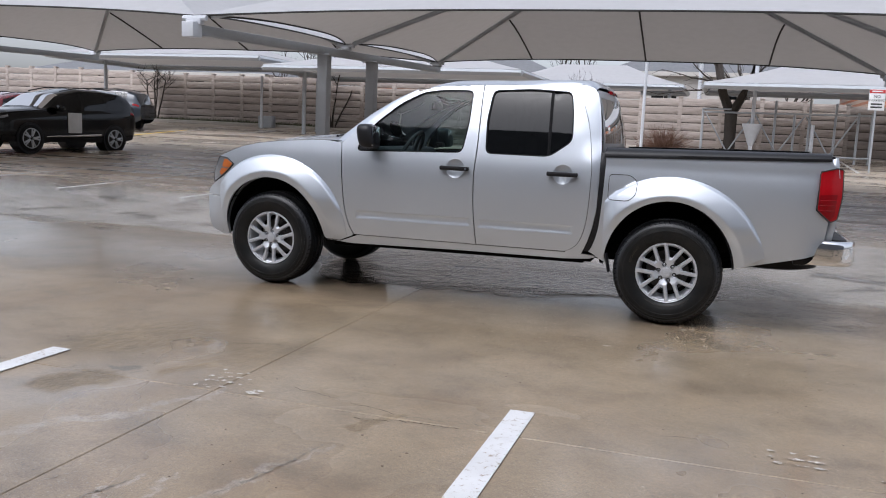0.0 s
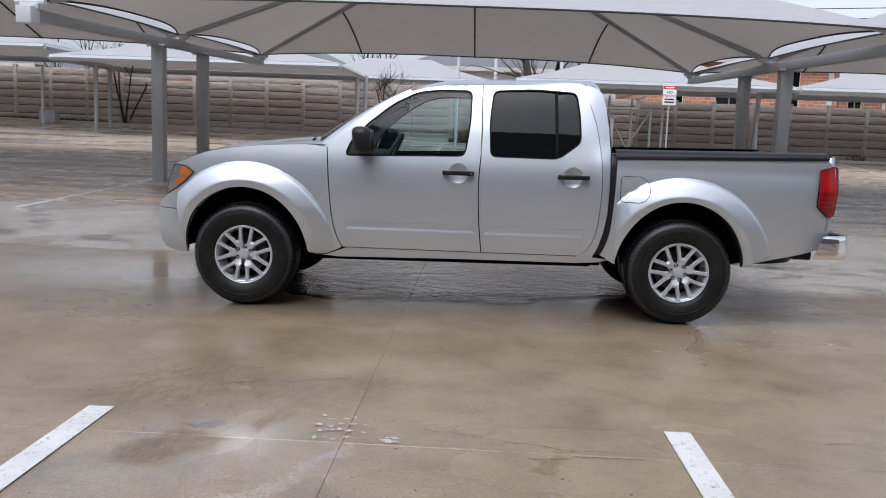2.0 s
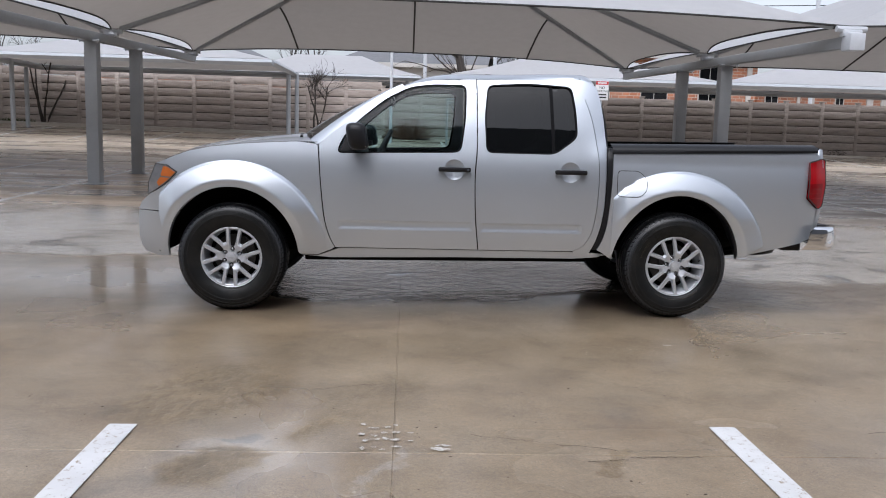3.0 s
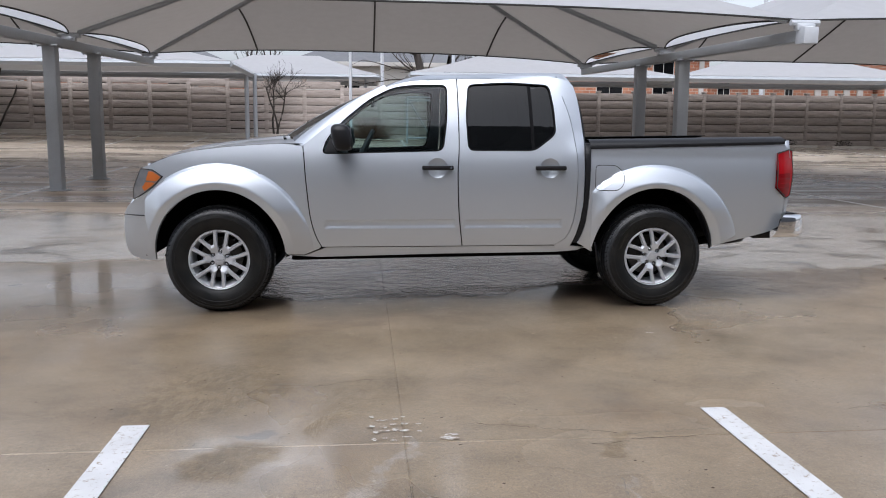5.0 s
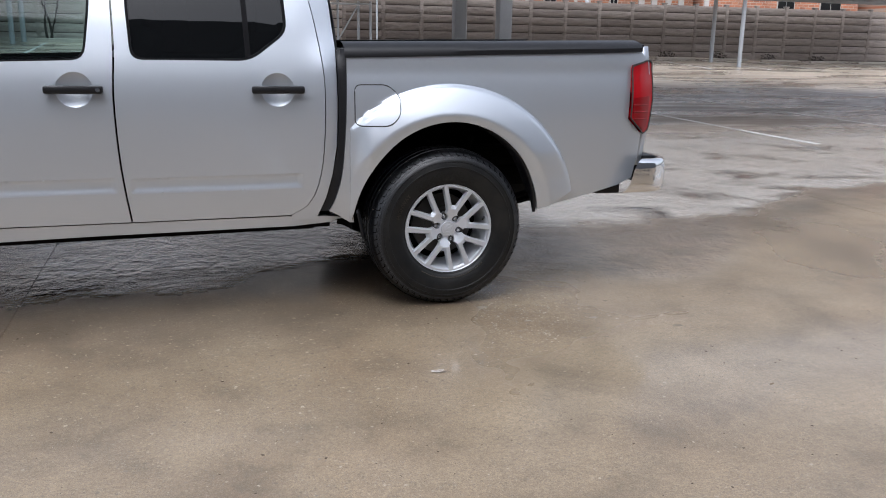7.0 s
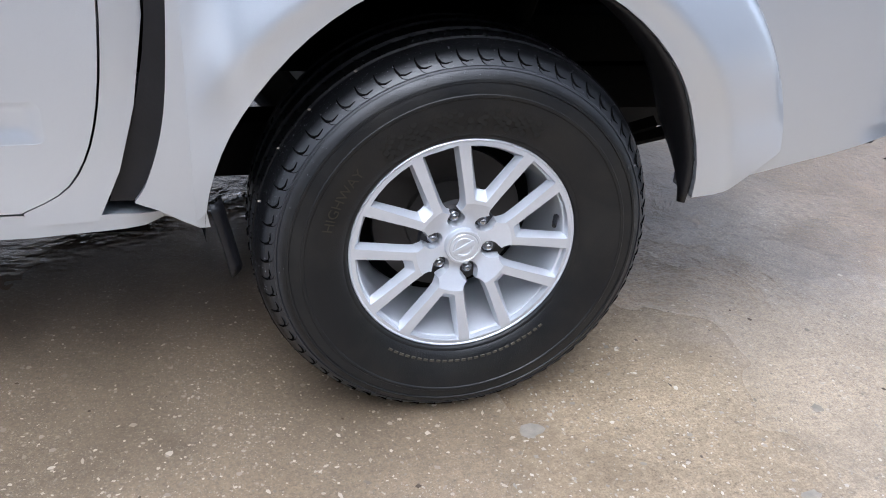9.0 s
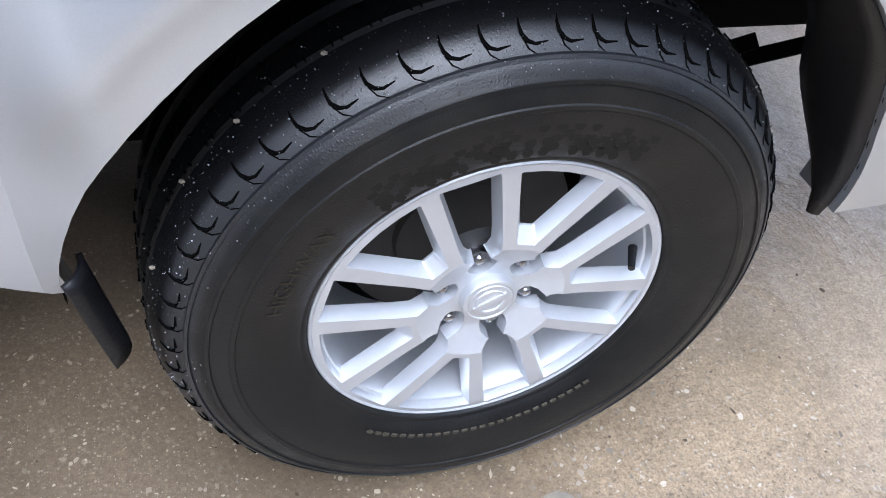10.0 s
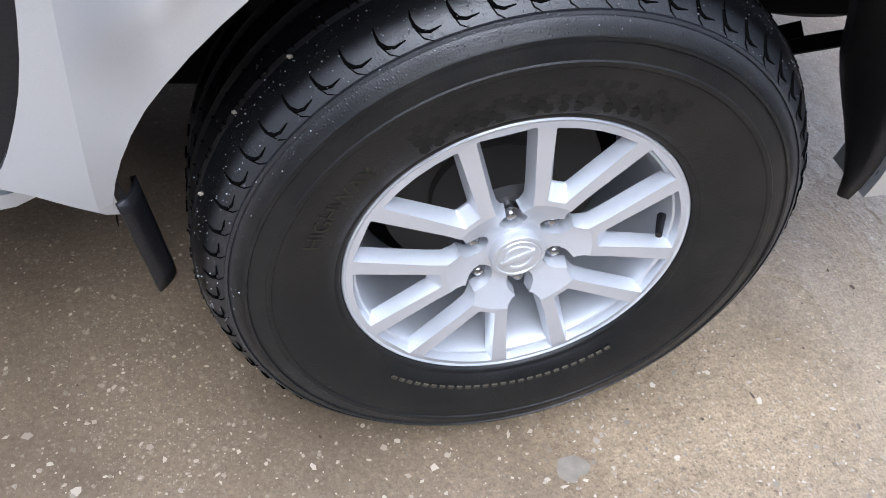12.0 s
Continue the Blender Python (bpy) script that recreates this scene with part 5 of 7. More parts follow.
def wheel(name, hub_x, phase, sgn=-1):
    """A wheel whose outer face looks along -y; a mirrored copy serves the far side."""
    w = thing(name, "", "")
    w.parent = truck
    # tyre: profile from the outer bead over the tread to the inner bead
    prof = [(0.2140, -0.876), (0.2170, -0.888), (0.2200, -0.8945), (0.2240, -0.8975), (0.2270, -0.8975), (0.2310, -0.9010), (0.240, -0.9055), (0.254, -0.9110), (0.270, -0.9160), (0.286, -0.9185), (0.299, -0.9188), (0.3005, -0.9205), (0.3055, -0.9208), (0.3070, -0.9192), (0.318, -0.9175), (0.3250, -0.9150), (0.3262, -0.9168), (0.3300, -0.9158), (0.3312, -0.9132), (0.340, -0.9075), (0.3455, -0.9030), (0.3462, -0.9048), (0.3495, -0.9030), (0.3500, -0.8995), (0.358, -0.8930), (0.365, -0.8845), (0.3715, -0.8740), (0.3768, -0.8620), (0.3800, -0.8530), (0.3815, -0.8470)]
    ribs = [-0.846, -0.8445, -0.8425, -0.841, -0.806, -0.802, -0.792, -0.788, -0.750, -0.746, -0.736, -0.732, -0.698, -0.694, -0.684, -0.680]
    for i, y in enumerate(ribs):
        deep = i % 4 in (1, 2)
        prof.append((0.3835 - ((0.003 if i < 4 else 0.009) if deep else 0.0) + 0.003 * (1 - ((y + 0.765) / 0.085) ** 2), y))
    prof += [(0.381, -0.672), (0.372, -0.650), (0.346, -0.620), (0.300, -0.606), (0.240, -0.612), (0.219, -0.640)]
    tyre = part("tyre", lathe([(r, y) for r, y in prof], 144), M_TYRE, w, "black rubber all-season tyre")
    on_y = [(-0.8470, 0.3815), (-0.8530, 0.3800), (-0.8620, 0.3768), (-0.8740, 0.3715), (-0.8845, 0.3650), (-0.8930, 0.3580), (-0.8995, 0.3500), (-0.9075, 0.3400), (-0.9132, 0.3312)]

    def shoulder_r(y):
        return float(np.interp(-y, [-p[0] for p in on_y], [p[1] for p in on_y]))
    # hooked cuts at the shoulder, each fanning into finer branches, and fine cuts across the ribs; black tubes paint
    # the shade inside them
    sh = bmesh.new()
    rng = random.Random(6)
    for k in range(64):
        a0 = 2 * math.pi * k / 64
        for bend, radii, stop in ((0.0, (0.0005, 0.0014, 0.0021, 0.0022, 0.0017, 0.0006), 6), (0.007, (0.0005, 0.0006, 0.0008, 0.0008, 0.0005, 0.0003), 6)):
            line = ((-0.874, 0.009), (-0.880, 0.012), (-0.887, 0.010), (-0.8925, -0.002), (-0.8945, -0.022), (-0.8935 - bend * 0.4, -0.056))
            pts = []
            for q, (y, da) in enumerate(line[:stop]):
                grow_ = q / 5
                a, yy = a0 + da + rng.uniform(-0.001, 0.001), y - bend * grow_
                r = shoulder_r(yy) + 0.0006
                pts.append((r * math.cos(a), yy, r * math.sin(a)))
            tube(sh, pts if bend == 0.0 else pts[2:], list(radii[:stop] if bend == 0.0 else radii[2:stop]), 5)
        for d in (0.045, 0.02):
            tube(sh, [(0.3848 * math.cos(a0 + d), -0.838, 0.3848 * math.sin(a0 + d)), (0.3842 * math.cos(a0 + d - 0.003), -0.845, 0.3842 * math.sin(a0 + d - 0.003))], 0.0012, 4)
    for k in range(72):
        a0 = 2 * math.pi * k / 72
        for y0, y1, lean in ((-0.818, -0.808, 0.02), (-0.786, -0.774, -0.02), (-0.762, -0.752, 0.02), (-0.728, -0.716, -0.02)):
            tube(sh, [(0.3868 * math.cos(a0 + lean * q), y0 + (y1 - y0) * q, 0.3868 * math.sin(a0 + lean * q)) for q in (0.0, 0.5, 1.0)], 0.0014, 4)
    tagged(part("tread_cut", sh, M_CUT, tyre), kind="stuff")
    # rim: flat split spokes over sloping flanks, a dished centre and pockets for the nuts
    holes, inner_holes, drop = [], [], []
    arc_e = 0.205
    for k in range(6):
        a = radians(phase) + k * math.pi / 3
        pocket = [(0.0575 + 0.0178 * math.cos(t), 0.0178 * math.sin(t)) for t in [radians(50 + 26 * i) for i in range(11)]]
        pocket_in = [(0.0575 + 0.0150 * math.cos(t), 0.0150 * math.sin(t)) for t in [radians(50 + 26 * i) for i in range(11)]]
        out_ = pocket + rounded([(0.0760, -0.0125), (0.0860, -0.0215), (0.112, -0.0255), (arc_e, -0.0335), (arc_e, 0.0335), (0.112, 0.0255), (0.0860, 0.0215), (0.0760, 0.0125)], 0.003, 2)
        in_ = pocket_in + rounded([(0.0785, -0.0105), (0.0920, -0.0160), (0.114, -0.0195), (0.201, -0.0280), (0.201, 0.0280), (0.114, 0.0195), (0.0920, 0.0160), (0.0785, 0.0105)], 0.003, 2)
        holes.append([turn2(p, a) for p in out_])
        inner_holes.append([turn2(p, a) for p in in_])
        b = a + math.pi / 6
        half, half_in = radians(14.8), radians(13.2)
        ts = (1.0, 0.5, 0.0, -0.5, -1.0)
        out_ = [(0.099, -0.0115), (0.099, 0.0115)] + [(arc_e * math.cos(half * t), arc_e * math.sin(half * t)) for t in ts]
        in_ = [(0.115, -0.0090), (0.115, 0.0090)] + [(0.201 * math.cos(half_in * t), 0.201 * math.sin(half_in * t)) for t in ts]
        holes.append([turn2(p, b) for p in rounded(out_, 0.0025, 2)])
        inner_holes.append([turn2(p, b) for p in rounded(in_, 0.0025, 2)])
        drop += [0.017, 0.016]

    def face(x, z, d):
        r = math.hypot(x, z)
        dish = 0.44 * max(0.0, 0.092 - r) - 0.40 * max(0.0, 0.050 - r)
        return (x, -0.893 + dish + 0.0025 * ease((r - 0.205) / 0.012), z)
    outer = [(0.2165 * math.cos(2 * math.pi * k / 96), 0.2165 * math.sin(2 * math.pi * k / 96)) for k in range(96)]
    crest = [(0.092 * math.cos(2 * math.pi * k / 72), 0.092 * math.sin(2 * math.pi * k / 72)) for k in range(72)]
    rim = part("rim", panel(outer, holes, face, 0.0075, 0.0, [crest], lambda c: c.length > 0.092), M_ALLOY_FACE, w, "silver alloy rim with six split spokes")
    part("hub_dish", panel(outer, holes, face, 0.0075, 0.0, [crest], lambda c: c.length <= 0.092), M_ALLOY, rim)
    flank = bmesh.new()
    for hole, low_, fall in zip(holes, inner_holes, drop):
        top_, foot = [], []
        m_ = len(hole)
        for i in range(m_):
            (x0, z0), (x1, z1), (u0, v0), (u1, v1) = hole[i], hole[(i + 1) % m_], low_[i], low_[(i + 1) % m_]
            n_ = max(1, round(math.hypot(x1 - x0, z1 - z0) / 0.005))
            for q in range(n_):
                t = q / n_
                x, z, u, v = x0 + (x1 - x0) * t, z0 + (z1 - z0) * t, u0 + (u1 - u0) * t, v0 + (v1 - v0) * t
                y = face(x, z, 0)[1]
                top_.append(flank.verts.new((x, y, z)))
                foot.append((u, y + fall, v))
        mid_ = [flank.verts.new(p) for p in foot]
        end_ = [flank.verts.new((u, y + 0.003, v)) for u, y, v in foot]
        for a_, b_ in ((top_, mid_), (mid_, end_)):
            for i in range(len(top_)):
                flank.faces.new((a_[i], a_[(i + 1) % len(top_)], b_[(i + 1) % len(top_)], b_[i]))
    part("spoke_flank", flank, M_ALLOY, rim, "silver flanks of the spokes, coloured brighter for sky light")
    # dark plate added as the shaded floor of the pockets
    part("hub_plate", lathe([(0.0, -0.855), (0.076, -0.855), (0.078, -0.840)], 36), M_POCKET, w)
    part("rim_lip", lathe([(0.2110, -0.8885), (0.2125, -0.8915), (0.2155, -0.8930), (0.2175, -0.8915), (0.2180, -0.880), (0.2060, -0.884), (0.1995, -0.880), (0.193, -0.862), (0.187, -0.835), (0.184, -0.79), (0.184, -0.72), (0.205, -0.66), (0.218, -0.63)], 96), M_ALLOY, rim)
    part("brake_disc", lathe([(0.0, -0.775), (0.085, -0.775), (0.088, -0.765), (0.150, -0.765), (0.152, -0.745), (0.06, -0.74)], 48), M_DISC, w)
    part("brake_backing", lathe([(0.0, -0.725), (0.198, -0.725)], 40), M_DARK, w)
    cap = part("hub_cap", lathe([(0.0, -0.8880), (0.0265, -0.8880), (0.0275, -0.8868), (0.0290, -0.8868), (0.0300, -0.8880), (0.0335, -0.8875), (0.0345, -0.8860), (0.0352, -0.868)], 48), M_ALLOY_FACE, w, "round hub cap with a plain ring badge")
    part("badge_ring", lathe([(0.0150, -0.8878), (0.0158, -0.8896), (0.0195, -0.8896), (0.0203, -0.8878)], 36), M_ALLOY, cap)
    bar = bmesh.new()
    box(bar, -0.0225, 0.0225, -0.8905, -0.8872, -0.0048, 0.0048, 0.0008, Matrix.Rotation(radians(phase - 77), 4, "Y"))
    part("badge_bar", bar, M_ALLOY_FACE, cap)
    for k in range(6):
        a = radians(phase) + k * math.pi / 3
        n = lathe([(0.0, -0.8735), (0.0045, -0.8728), (0.0070, -0.8705), (0.0080, -0.8665), (0.0102, -0.8650), (0.0108, -0.855)], 12)
        bmesh.ops.translate(n, vec=(0.0575 * math.cos(a), 0, 0.0575 * math.sin(a)), verts=n.verts)
        part("lug_nut", n, M_NUT, w)
    a = radians(phase - 30 - 3)
    part("valve", tubed([(0.190 * math.cos(a), -0.872, 0.190 * math.sin(a)), (0.180 * math.cos(a), -0.890, 0.180 * math.sin(a)), (0.174 * math.cos(a), -0.902, 0.174 * math.sin(a))], [0.006, 0.005, 0.0045], 8), M_BLACK, w)
    w.location = (hub_x, 0, HUB_Z)
    return w


wheels = [wheel("front_wheel", HUB_F, 85), wheel("rear_wheel", HUB_R, 47)]
for w in wheels:
    copy_thing(w, pose(w.location.x, 0, HUB_Z, 0, 0, 180))

# cabin
cabin = bmesh.new()
box(cabin, -2.60, -2.30, -0.72, 0.72, 0.80, 1.17, 0.05)
part("dashboard", cabin, M_DASH, truck)
sw = bmesh.new()
m = Matrix.Translation((-2.18, -0.37, 1.14)) @ Euler((0, radians(-62), 0)).to_matrix().to_4x4()
tube(sw, [m @ Vector((0.185 * math.cos(2 * math.pi * k / 28), 0.185 * math.sin(2 * math.pi * k / 28), 0)) for k in range(29)], 0.017, 8)
for a in (0, 2.1, 4.2):
    tube(sw, [m @ Vector((0, 0, -0.02)), m @ Vector((0.18 * math.cos(a), 0.18 * math.sin(a), 0))], 0.02, 6)
part("steering_wheel", sw, M_DASH, truck)


def seat(x, y):
    bm = bmesh.new()
    box(bm, x - 0.28, x + 0.24, y - 0.26, y + 0.26, 0.62, 0.82, 0.06)
    box(bm, 0.0, 0.14, -0.25, 0.25, 0.0, 0.56, 0.055, Matrix.Translation((x + 0.17, y, 0.78)) @ Euler((0, radians(14), 0)).to_matrix().to_4x4())
    s = part("seat", bm, M_INTERIOR, truck)
    part("headrest", boxes((x + 0.31, x + 0.41, y - 0.13, y + 0.13, 1.34, 1.49), bevel=0.04), M_INTERIOR, s)


for y in (-0.38, 0.38):
    seat(-1.72, y)
part("rear_seat", boxes((-1.15, -0.70, -0.66, 0.66, 0.60, 0.80), (-0.80, -0.66, -0.66, 0.66, 0.75, 1.30), bevel=0.05), M_INTERIOR, truck)
part("headliner", sheet(12, 12, lambda u, v: tuple(Vector(roof_at(0.04 + 0.92 * u, 0.04 + 0.92 * v)) - Vector((0, 0, 0.035)))), M_INTERIOR, truck)
part("rear_view_mirror", boxes((-2.10, -2.07, -0.12, 0.12, 1.50, 1.57), bevel=0.01), M_DASH, truck)


# ---------------------------------------------------------------- details of the truck
def text_mesh(words, size, depth=0.0):
    """Raised lettering in the built-in font, lying in the xy plane and centred."""
    c = bpy.data.curves.new("lettering", "FONT")
    c.body, c.size, c.extrude = words, size, depth
    c.align_x, c.align_y = "CENTER", "CENTER"
    o = bpy.data.objects.new("lettering", c)
    scene.collection.objects.link(o)
    bpy.context.view_layer.update()
    me = bpy.data.meshes.new_from_object(o.evaluated_get(bpy.context.evaluated_depsgraph_get()))
    bpy.data.objects.remove(o)
    bm = bmesh.new()
    bm.from_mesh(me)
    bpy.data.meshes.remove(me)
    return bm


M_SPOT = simple("pale_cement", (0.26, 0.225, 0.18), 0.7, 0.0, 0.35, 40)
M_LETTER = simple("moulded_rubber_letter", (0.062, 0.055, 0.041), 0.6, 0.0, 0.12, 6.0, 0.0, Specular_IOR_Level=0.2)
M_MOULD = simple("dusty_moulded_rubber", (0.0145, 0.0137, 0.0120), 0.6, 0.0, 0.3, 60, 0.0, Specular_IOR_Level=0.16)
for w in wheels[1:]:
    tyre = next(o for o in w.children if o.name.startswith("tyre"))
    bm = text_mesh("HIGHWAY", 0.027, 0.0008)
    for v in bm.verts:
        a = radians(153) - v.co.x / 0.265
        r = 0.265 + v.co.y
        y = float(np.interp(r, [0.240, 0.262, 0.285, 0.300], [-0.909, -0.914, -0.918, -0.9185]))
        v.co = (r * math.cos(a), y - 0.0006 - abs(v.co.z), r * math.sin(a))
    part("lettering", bm, M_LETTER, tyre, smooth=False)
    # a band of moulded hexagons above the rim
    hx = bmesh.new()
    rng = random.Random(3)
    for i in range(34):
        a = radians(128 - 1.9 * i)
        for j in range(3):
            if rng.random() < 0.8:
                r = 0.246 + 0.014 * j + (0.007 if i % 2 else 0)
                y = float(np.interp(r, [0.240, 0.262, 0.285, 0.300], [-0.909, -0.914, -0.918, -0.9185])) - 0.0008
                ring_ = [hx.verts.new((r * math.cos(a) + 0.0062 * math.cos(q * math.pi / 3), y, r * math.sin(a) + 0.0062 * math.sin(q * math.pi / 3))) for q in range(6)]
                hx.faces.new(ring_)
    tagged(part("moulded_pattern", hx, M_MOULD, tyre, smooth=False), kind="stuff")
    # small marks above the bead, too fine to read
    mk = bmesh.new()
    for i in range(26):
        a = radians(236 + 3.1 * i)
        r = 0.242
        box(mk, -0.004, 0.004, -0.9112, -0.9085, -0.0022, 0.0022, 0.0, Matrix.Translation((r * math.cos(a), 0, r * math.sin(a))) @ Euler((0, -a + math.pi / 2, 0)).to_matrix().to_4x4())
    tagged(part("bead_mark", mk, M_LETTER, tyre, smooth=False), kind="stuff")

# rain drops standing on the tyre
drops = bmesh.new()
rng = random.Random(17)
for _ in range(800):
    a, q = radians(rng.uniform(20, 200)), rng.random()
    y = -0.915 + 0.095 * q
    r = float(np.interp(y, [-0.9195, -0.912, -0.903, -0.893, -0.876, -0.862, -0.850, -0.82], [0.318, 0.332, 0.348, 0.362, 0.372, 0.378, 0.381, 0.3865]))
    size = 0.0004 + 0.0008 * rng.random() ** 3
    bmesh.ops.create_icosphere(drops, subdivisions=1, radius=size, matrix=Matrix.Translation((r * math.cos(a), y - 0.0004, r * math.sin(a))))
M_DROP = Mat("rain_drop", (0.16, 0.165, 0.175), 0.12, 0.0, Specular_IOR_Level=0.8).m
tagged(part("rain_drop", drops, M_DROP, next(o for o in wheels[1].children if o.name.startswith("tyre"))), kind="stuff")

# mud flaps ahead of and liners behind the rear wheels, spare wheel under the bed
for s in (-1, 1):
    flap = part("mud_flap", sheet(4, 8, lambda u, v, s=s: (-0.452 + 0.030 * v + 0.008 * math.sin(3 * u) + 0.012 * u, s * (0.880 - 0.040 * u * (1 - 0.5 * v) - 0.010 * v), 0.490 - 0.145 * v + 0.02 * u * v)), M_BLACK, truck, "black rubber mud flap")
    thick(flap, 0.006)

    def edge_at(u, v, s=s):
        """The end of the arch liner behind the wheel: broad above, drawn to a tip below."""
        a = radians(6 + 62 * u)
        x, z = 0.457 * math.cos(a), HUB_Z + 0.008 + 0.505 * math.sin(a)
        deep = 0.012 + 0.125 * ease((z - 0.415) / 0.20)
        return (x - 0.012 * math.sin(math.pi * v), s * (side_y(x, z) + flare_y(x, z) - 0.006 - deep * v), z)
    edge = part("liner_edge", sheet(20, 5, edge_at), M_BLACK, truck)
    thick(edge, 0.006)
spare = bmesh.new()
lathe([(0.20, -0.10), (0.30, -0.125), (0.36, -0.11), (0.378, -0.06), (0.38, 0.06), (0.36, 0.11), (0.30, 0.125), (0.20, 0.10)], 64, spare)
bmesh.ops.transform(spare, matrix=pose(0.72, 0, 0.52, 90, 0, 0), verts=spare.verts)
part("spare_tyre", spare, M_TYRE, truck)
part("cross_member", boxes((0.28, 0.34, -0.62, 0.62, 0.36, 0.42), bevel=0.01), M_DARK, truck)
part("shock_absorber", tubed([(0.20, -0.55, 0.80), (0.10, -0.50, 0.36)], 0.03, 10), M_DARK, truck)
part("front_tow_eye", tubed([(-3.62, -0.70, 0.40), (-3.60, -0.70, 0.33), (-3.56, -0.70, 0.33), (-3.56, -0.70, 0.40)], 0.014, 6), M_CHROME, truck)
# stones caught in the tread
for a, y in ((122, -0.848), (137, -0.852), (164, -0.870), (150, -0.846)):
    st = bmesh.new()
    bmesh.ops.create_icosphere(st, subdivisions=1, radius=0.0028)
    bmesh.ops.transform(st, matrix=Matrix.Translation((0.384 * math.cos(radians(a)), y, HUB_Z + 0.384 * math.sin(radians(a)))) @ Matrix.Diagonal((1.3, 1, 0.8, 1)), verts=st.verts)
    tagged(part("caught_stone", st, M_SPOT, smooth=False), "small pale stone stuck in the tyre tread", "stone", "stones in the tread")


# ---------------------------------------------------------------- small things on the lot
def worn_mark(x, y, w, h, seed):
    """A worn scrap of old floor paint, ragged."""
    rng = random.Random(seed)
    n = 18
    loop = [(x + 0.5 * w * math.cos(2 * math.pi * k / n) * rng.uniform(0.55, 1.1), y + 0.5 * h * math.sin(2 * math.pi * k / n) * rng.uniform(0.4, 1.2)) for k in range(n)]
    bm = bmesh.new()
    f = bm.faces.new([bm.verts.new((a, b, ground_z(a, b) + 0.0045)) for a, b in loop])
    bmesh.ops.triangulate(bm, faces=[f])
    bmesh.ops.recalc_face_normals(bm, faces=bm.faces)
    o = part("paint_scrap", bm, M_FADED, smooth=False)
    return tagged(o, "worn scrap of old white floor paint", "paint mark", "worn floor lettering")


rng = random.Random(8)
for row, (y, n) in enumerate(((-3.28, 4), (-3.36, 5), (-3.45, 5), (-3.54, 4))):
    for k in range(n):
        worn_mark(-2.13 + 0.048 * k + rng.uniform(-0.012, 0.012), y + rng.uniform(-0.035, 0.035), rng.uniform(0.025, 0.06), rng.uniform(0.012, 0.04), 10 * row + k)
worn_mark(-1.81, -3.54, 0.10, 0.05, 77)
worn_mark(-1.79, -3.50, 0.07, 0.03, 78)
for k in range(9):
    worn_mark(0.62 + 0.09 * (k % 3) + rng.uniform(-0.02, 0.02), -3.28 - 0.07 * (k // 3), rng.uniform(0.04, 0.09), rng.uniform(0.012, 0.03), 100 + k)
    worn_mark(1.08 + 0.09 * (k % 3) + rng.uniform(-0.02, 0.02), -3.30 - 0.08 * (k // 3), rng.uniform(0.04, 0.09), rng.uniform(0.012, 0.03), 200 + k)
worn_mark(-0.29, -1.72, 0.07, 0.03, 300)


def crack(points, seed, width=0.005):
    """A thin jagged crack, filled with dark dirt."""
    rng = random.Random(seed)
    line = []
    for (x0, y0), (x1, y1) in zip(points, points[1:]):
        for k in range(10):
            t = k / 10
            line.append((x0 + (x1 - x0) * t + rng.uniform(-0.012, 0.012), y0 + (y1 - y0) * t + rng.uniform(-0.012, 0.012)))
    bm = bmesh.new()
    prev = None
    for x, y in line:
        w = width * rng.uniform(0.3, 1.2)
        a, b = bm.verts.new((x - w * 0.5, y - w, ground_z(x, y) + 0.0025)), bm.verts.new((x + w * 0.5, y + w, ground_z(x, y) + 0.0025))
        if prev:
            bm.faces.new((prev[0], a, b, prev[1]))
        prev = (a, b)
    bmesh.ops.recalc_face_normals(bm, faces=bm.faces)
    return tagged(part("crack", bm, M_SOIL, smooth=False), "thin dirt-filled crack in the concrete", "crack", "cracks in the slab")


crack([(-1.2, -3.66), (-0.95, -3.60), (-0.7, -3.59)], 1, 0.0025)
crack([(-2.6, -2.9), (-2.45, -2.75), (-2.05, -2.62)], 3, 0.002)
crack([(0.15, -3.3), (0.45, -3.22)], 5, 0.003)
crack([(8.0, 9.2), (9.0, 9.5), (9.6, 9.0), (10.6, 9.6)], 6, 0.02)

def water_mark(points, seed, width):
    """A pale wavering strip that paints the highlight along a water edge."""
    o = crack(points, seed, width)
    o.name = "water_mark"
    o.data.materials[0] = M_SPOT
    return tagged(o, "pale wavering line painted as a highlight on a water edge", "water mark", "water marks on the slab")


water_mark([(-1.33, -4.62), (-1.27, -4.40), (-1.22, -4.22), (-1.18, -3.98)], 41, 0.009)
water_mark([(-1.75, -4.85), (-1.71, -4.72), (-1.67, -4.60)], 42, 0.009)
water_mark([(-1.95, -4.75), (-1.90, -4.62)], 43, 0.007)
water_mark([(-1.02, -3.54), (-0.85, -3.53), (-0.60, -3.50)], 44, 0.004)
crack([(-1.66, -3.36), (-1.40, -3.44), (-1.02, -3.54)], 45, 0.002)

# loose chips of stone and bits of leaf, uncountable
rng = random.Random(21)
chips, bits = bmesh.new(), bmesh.new()


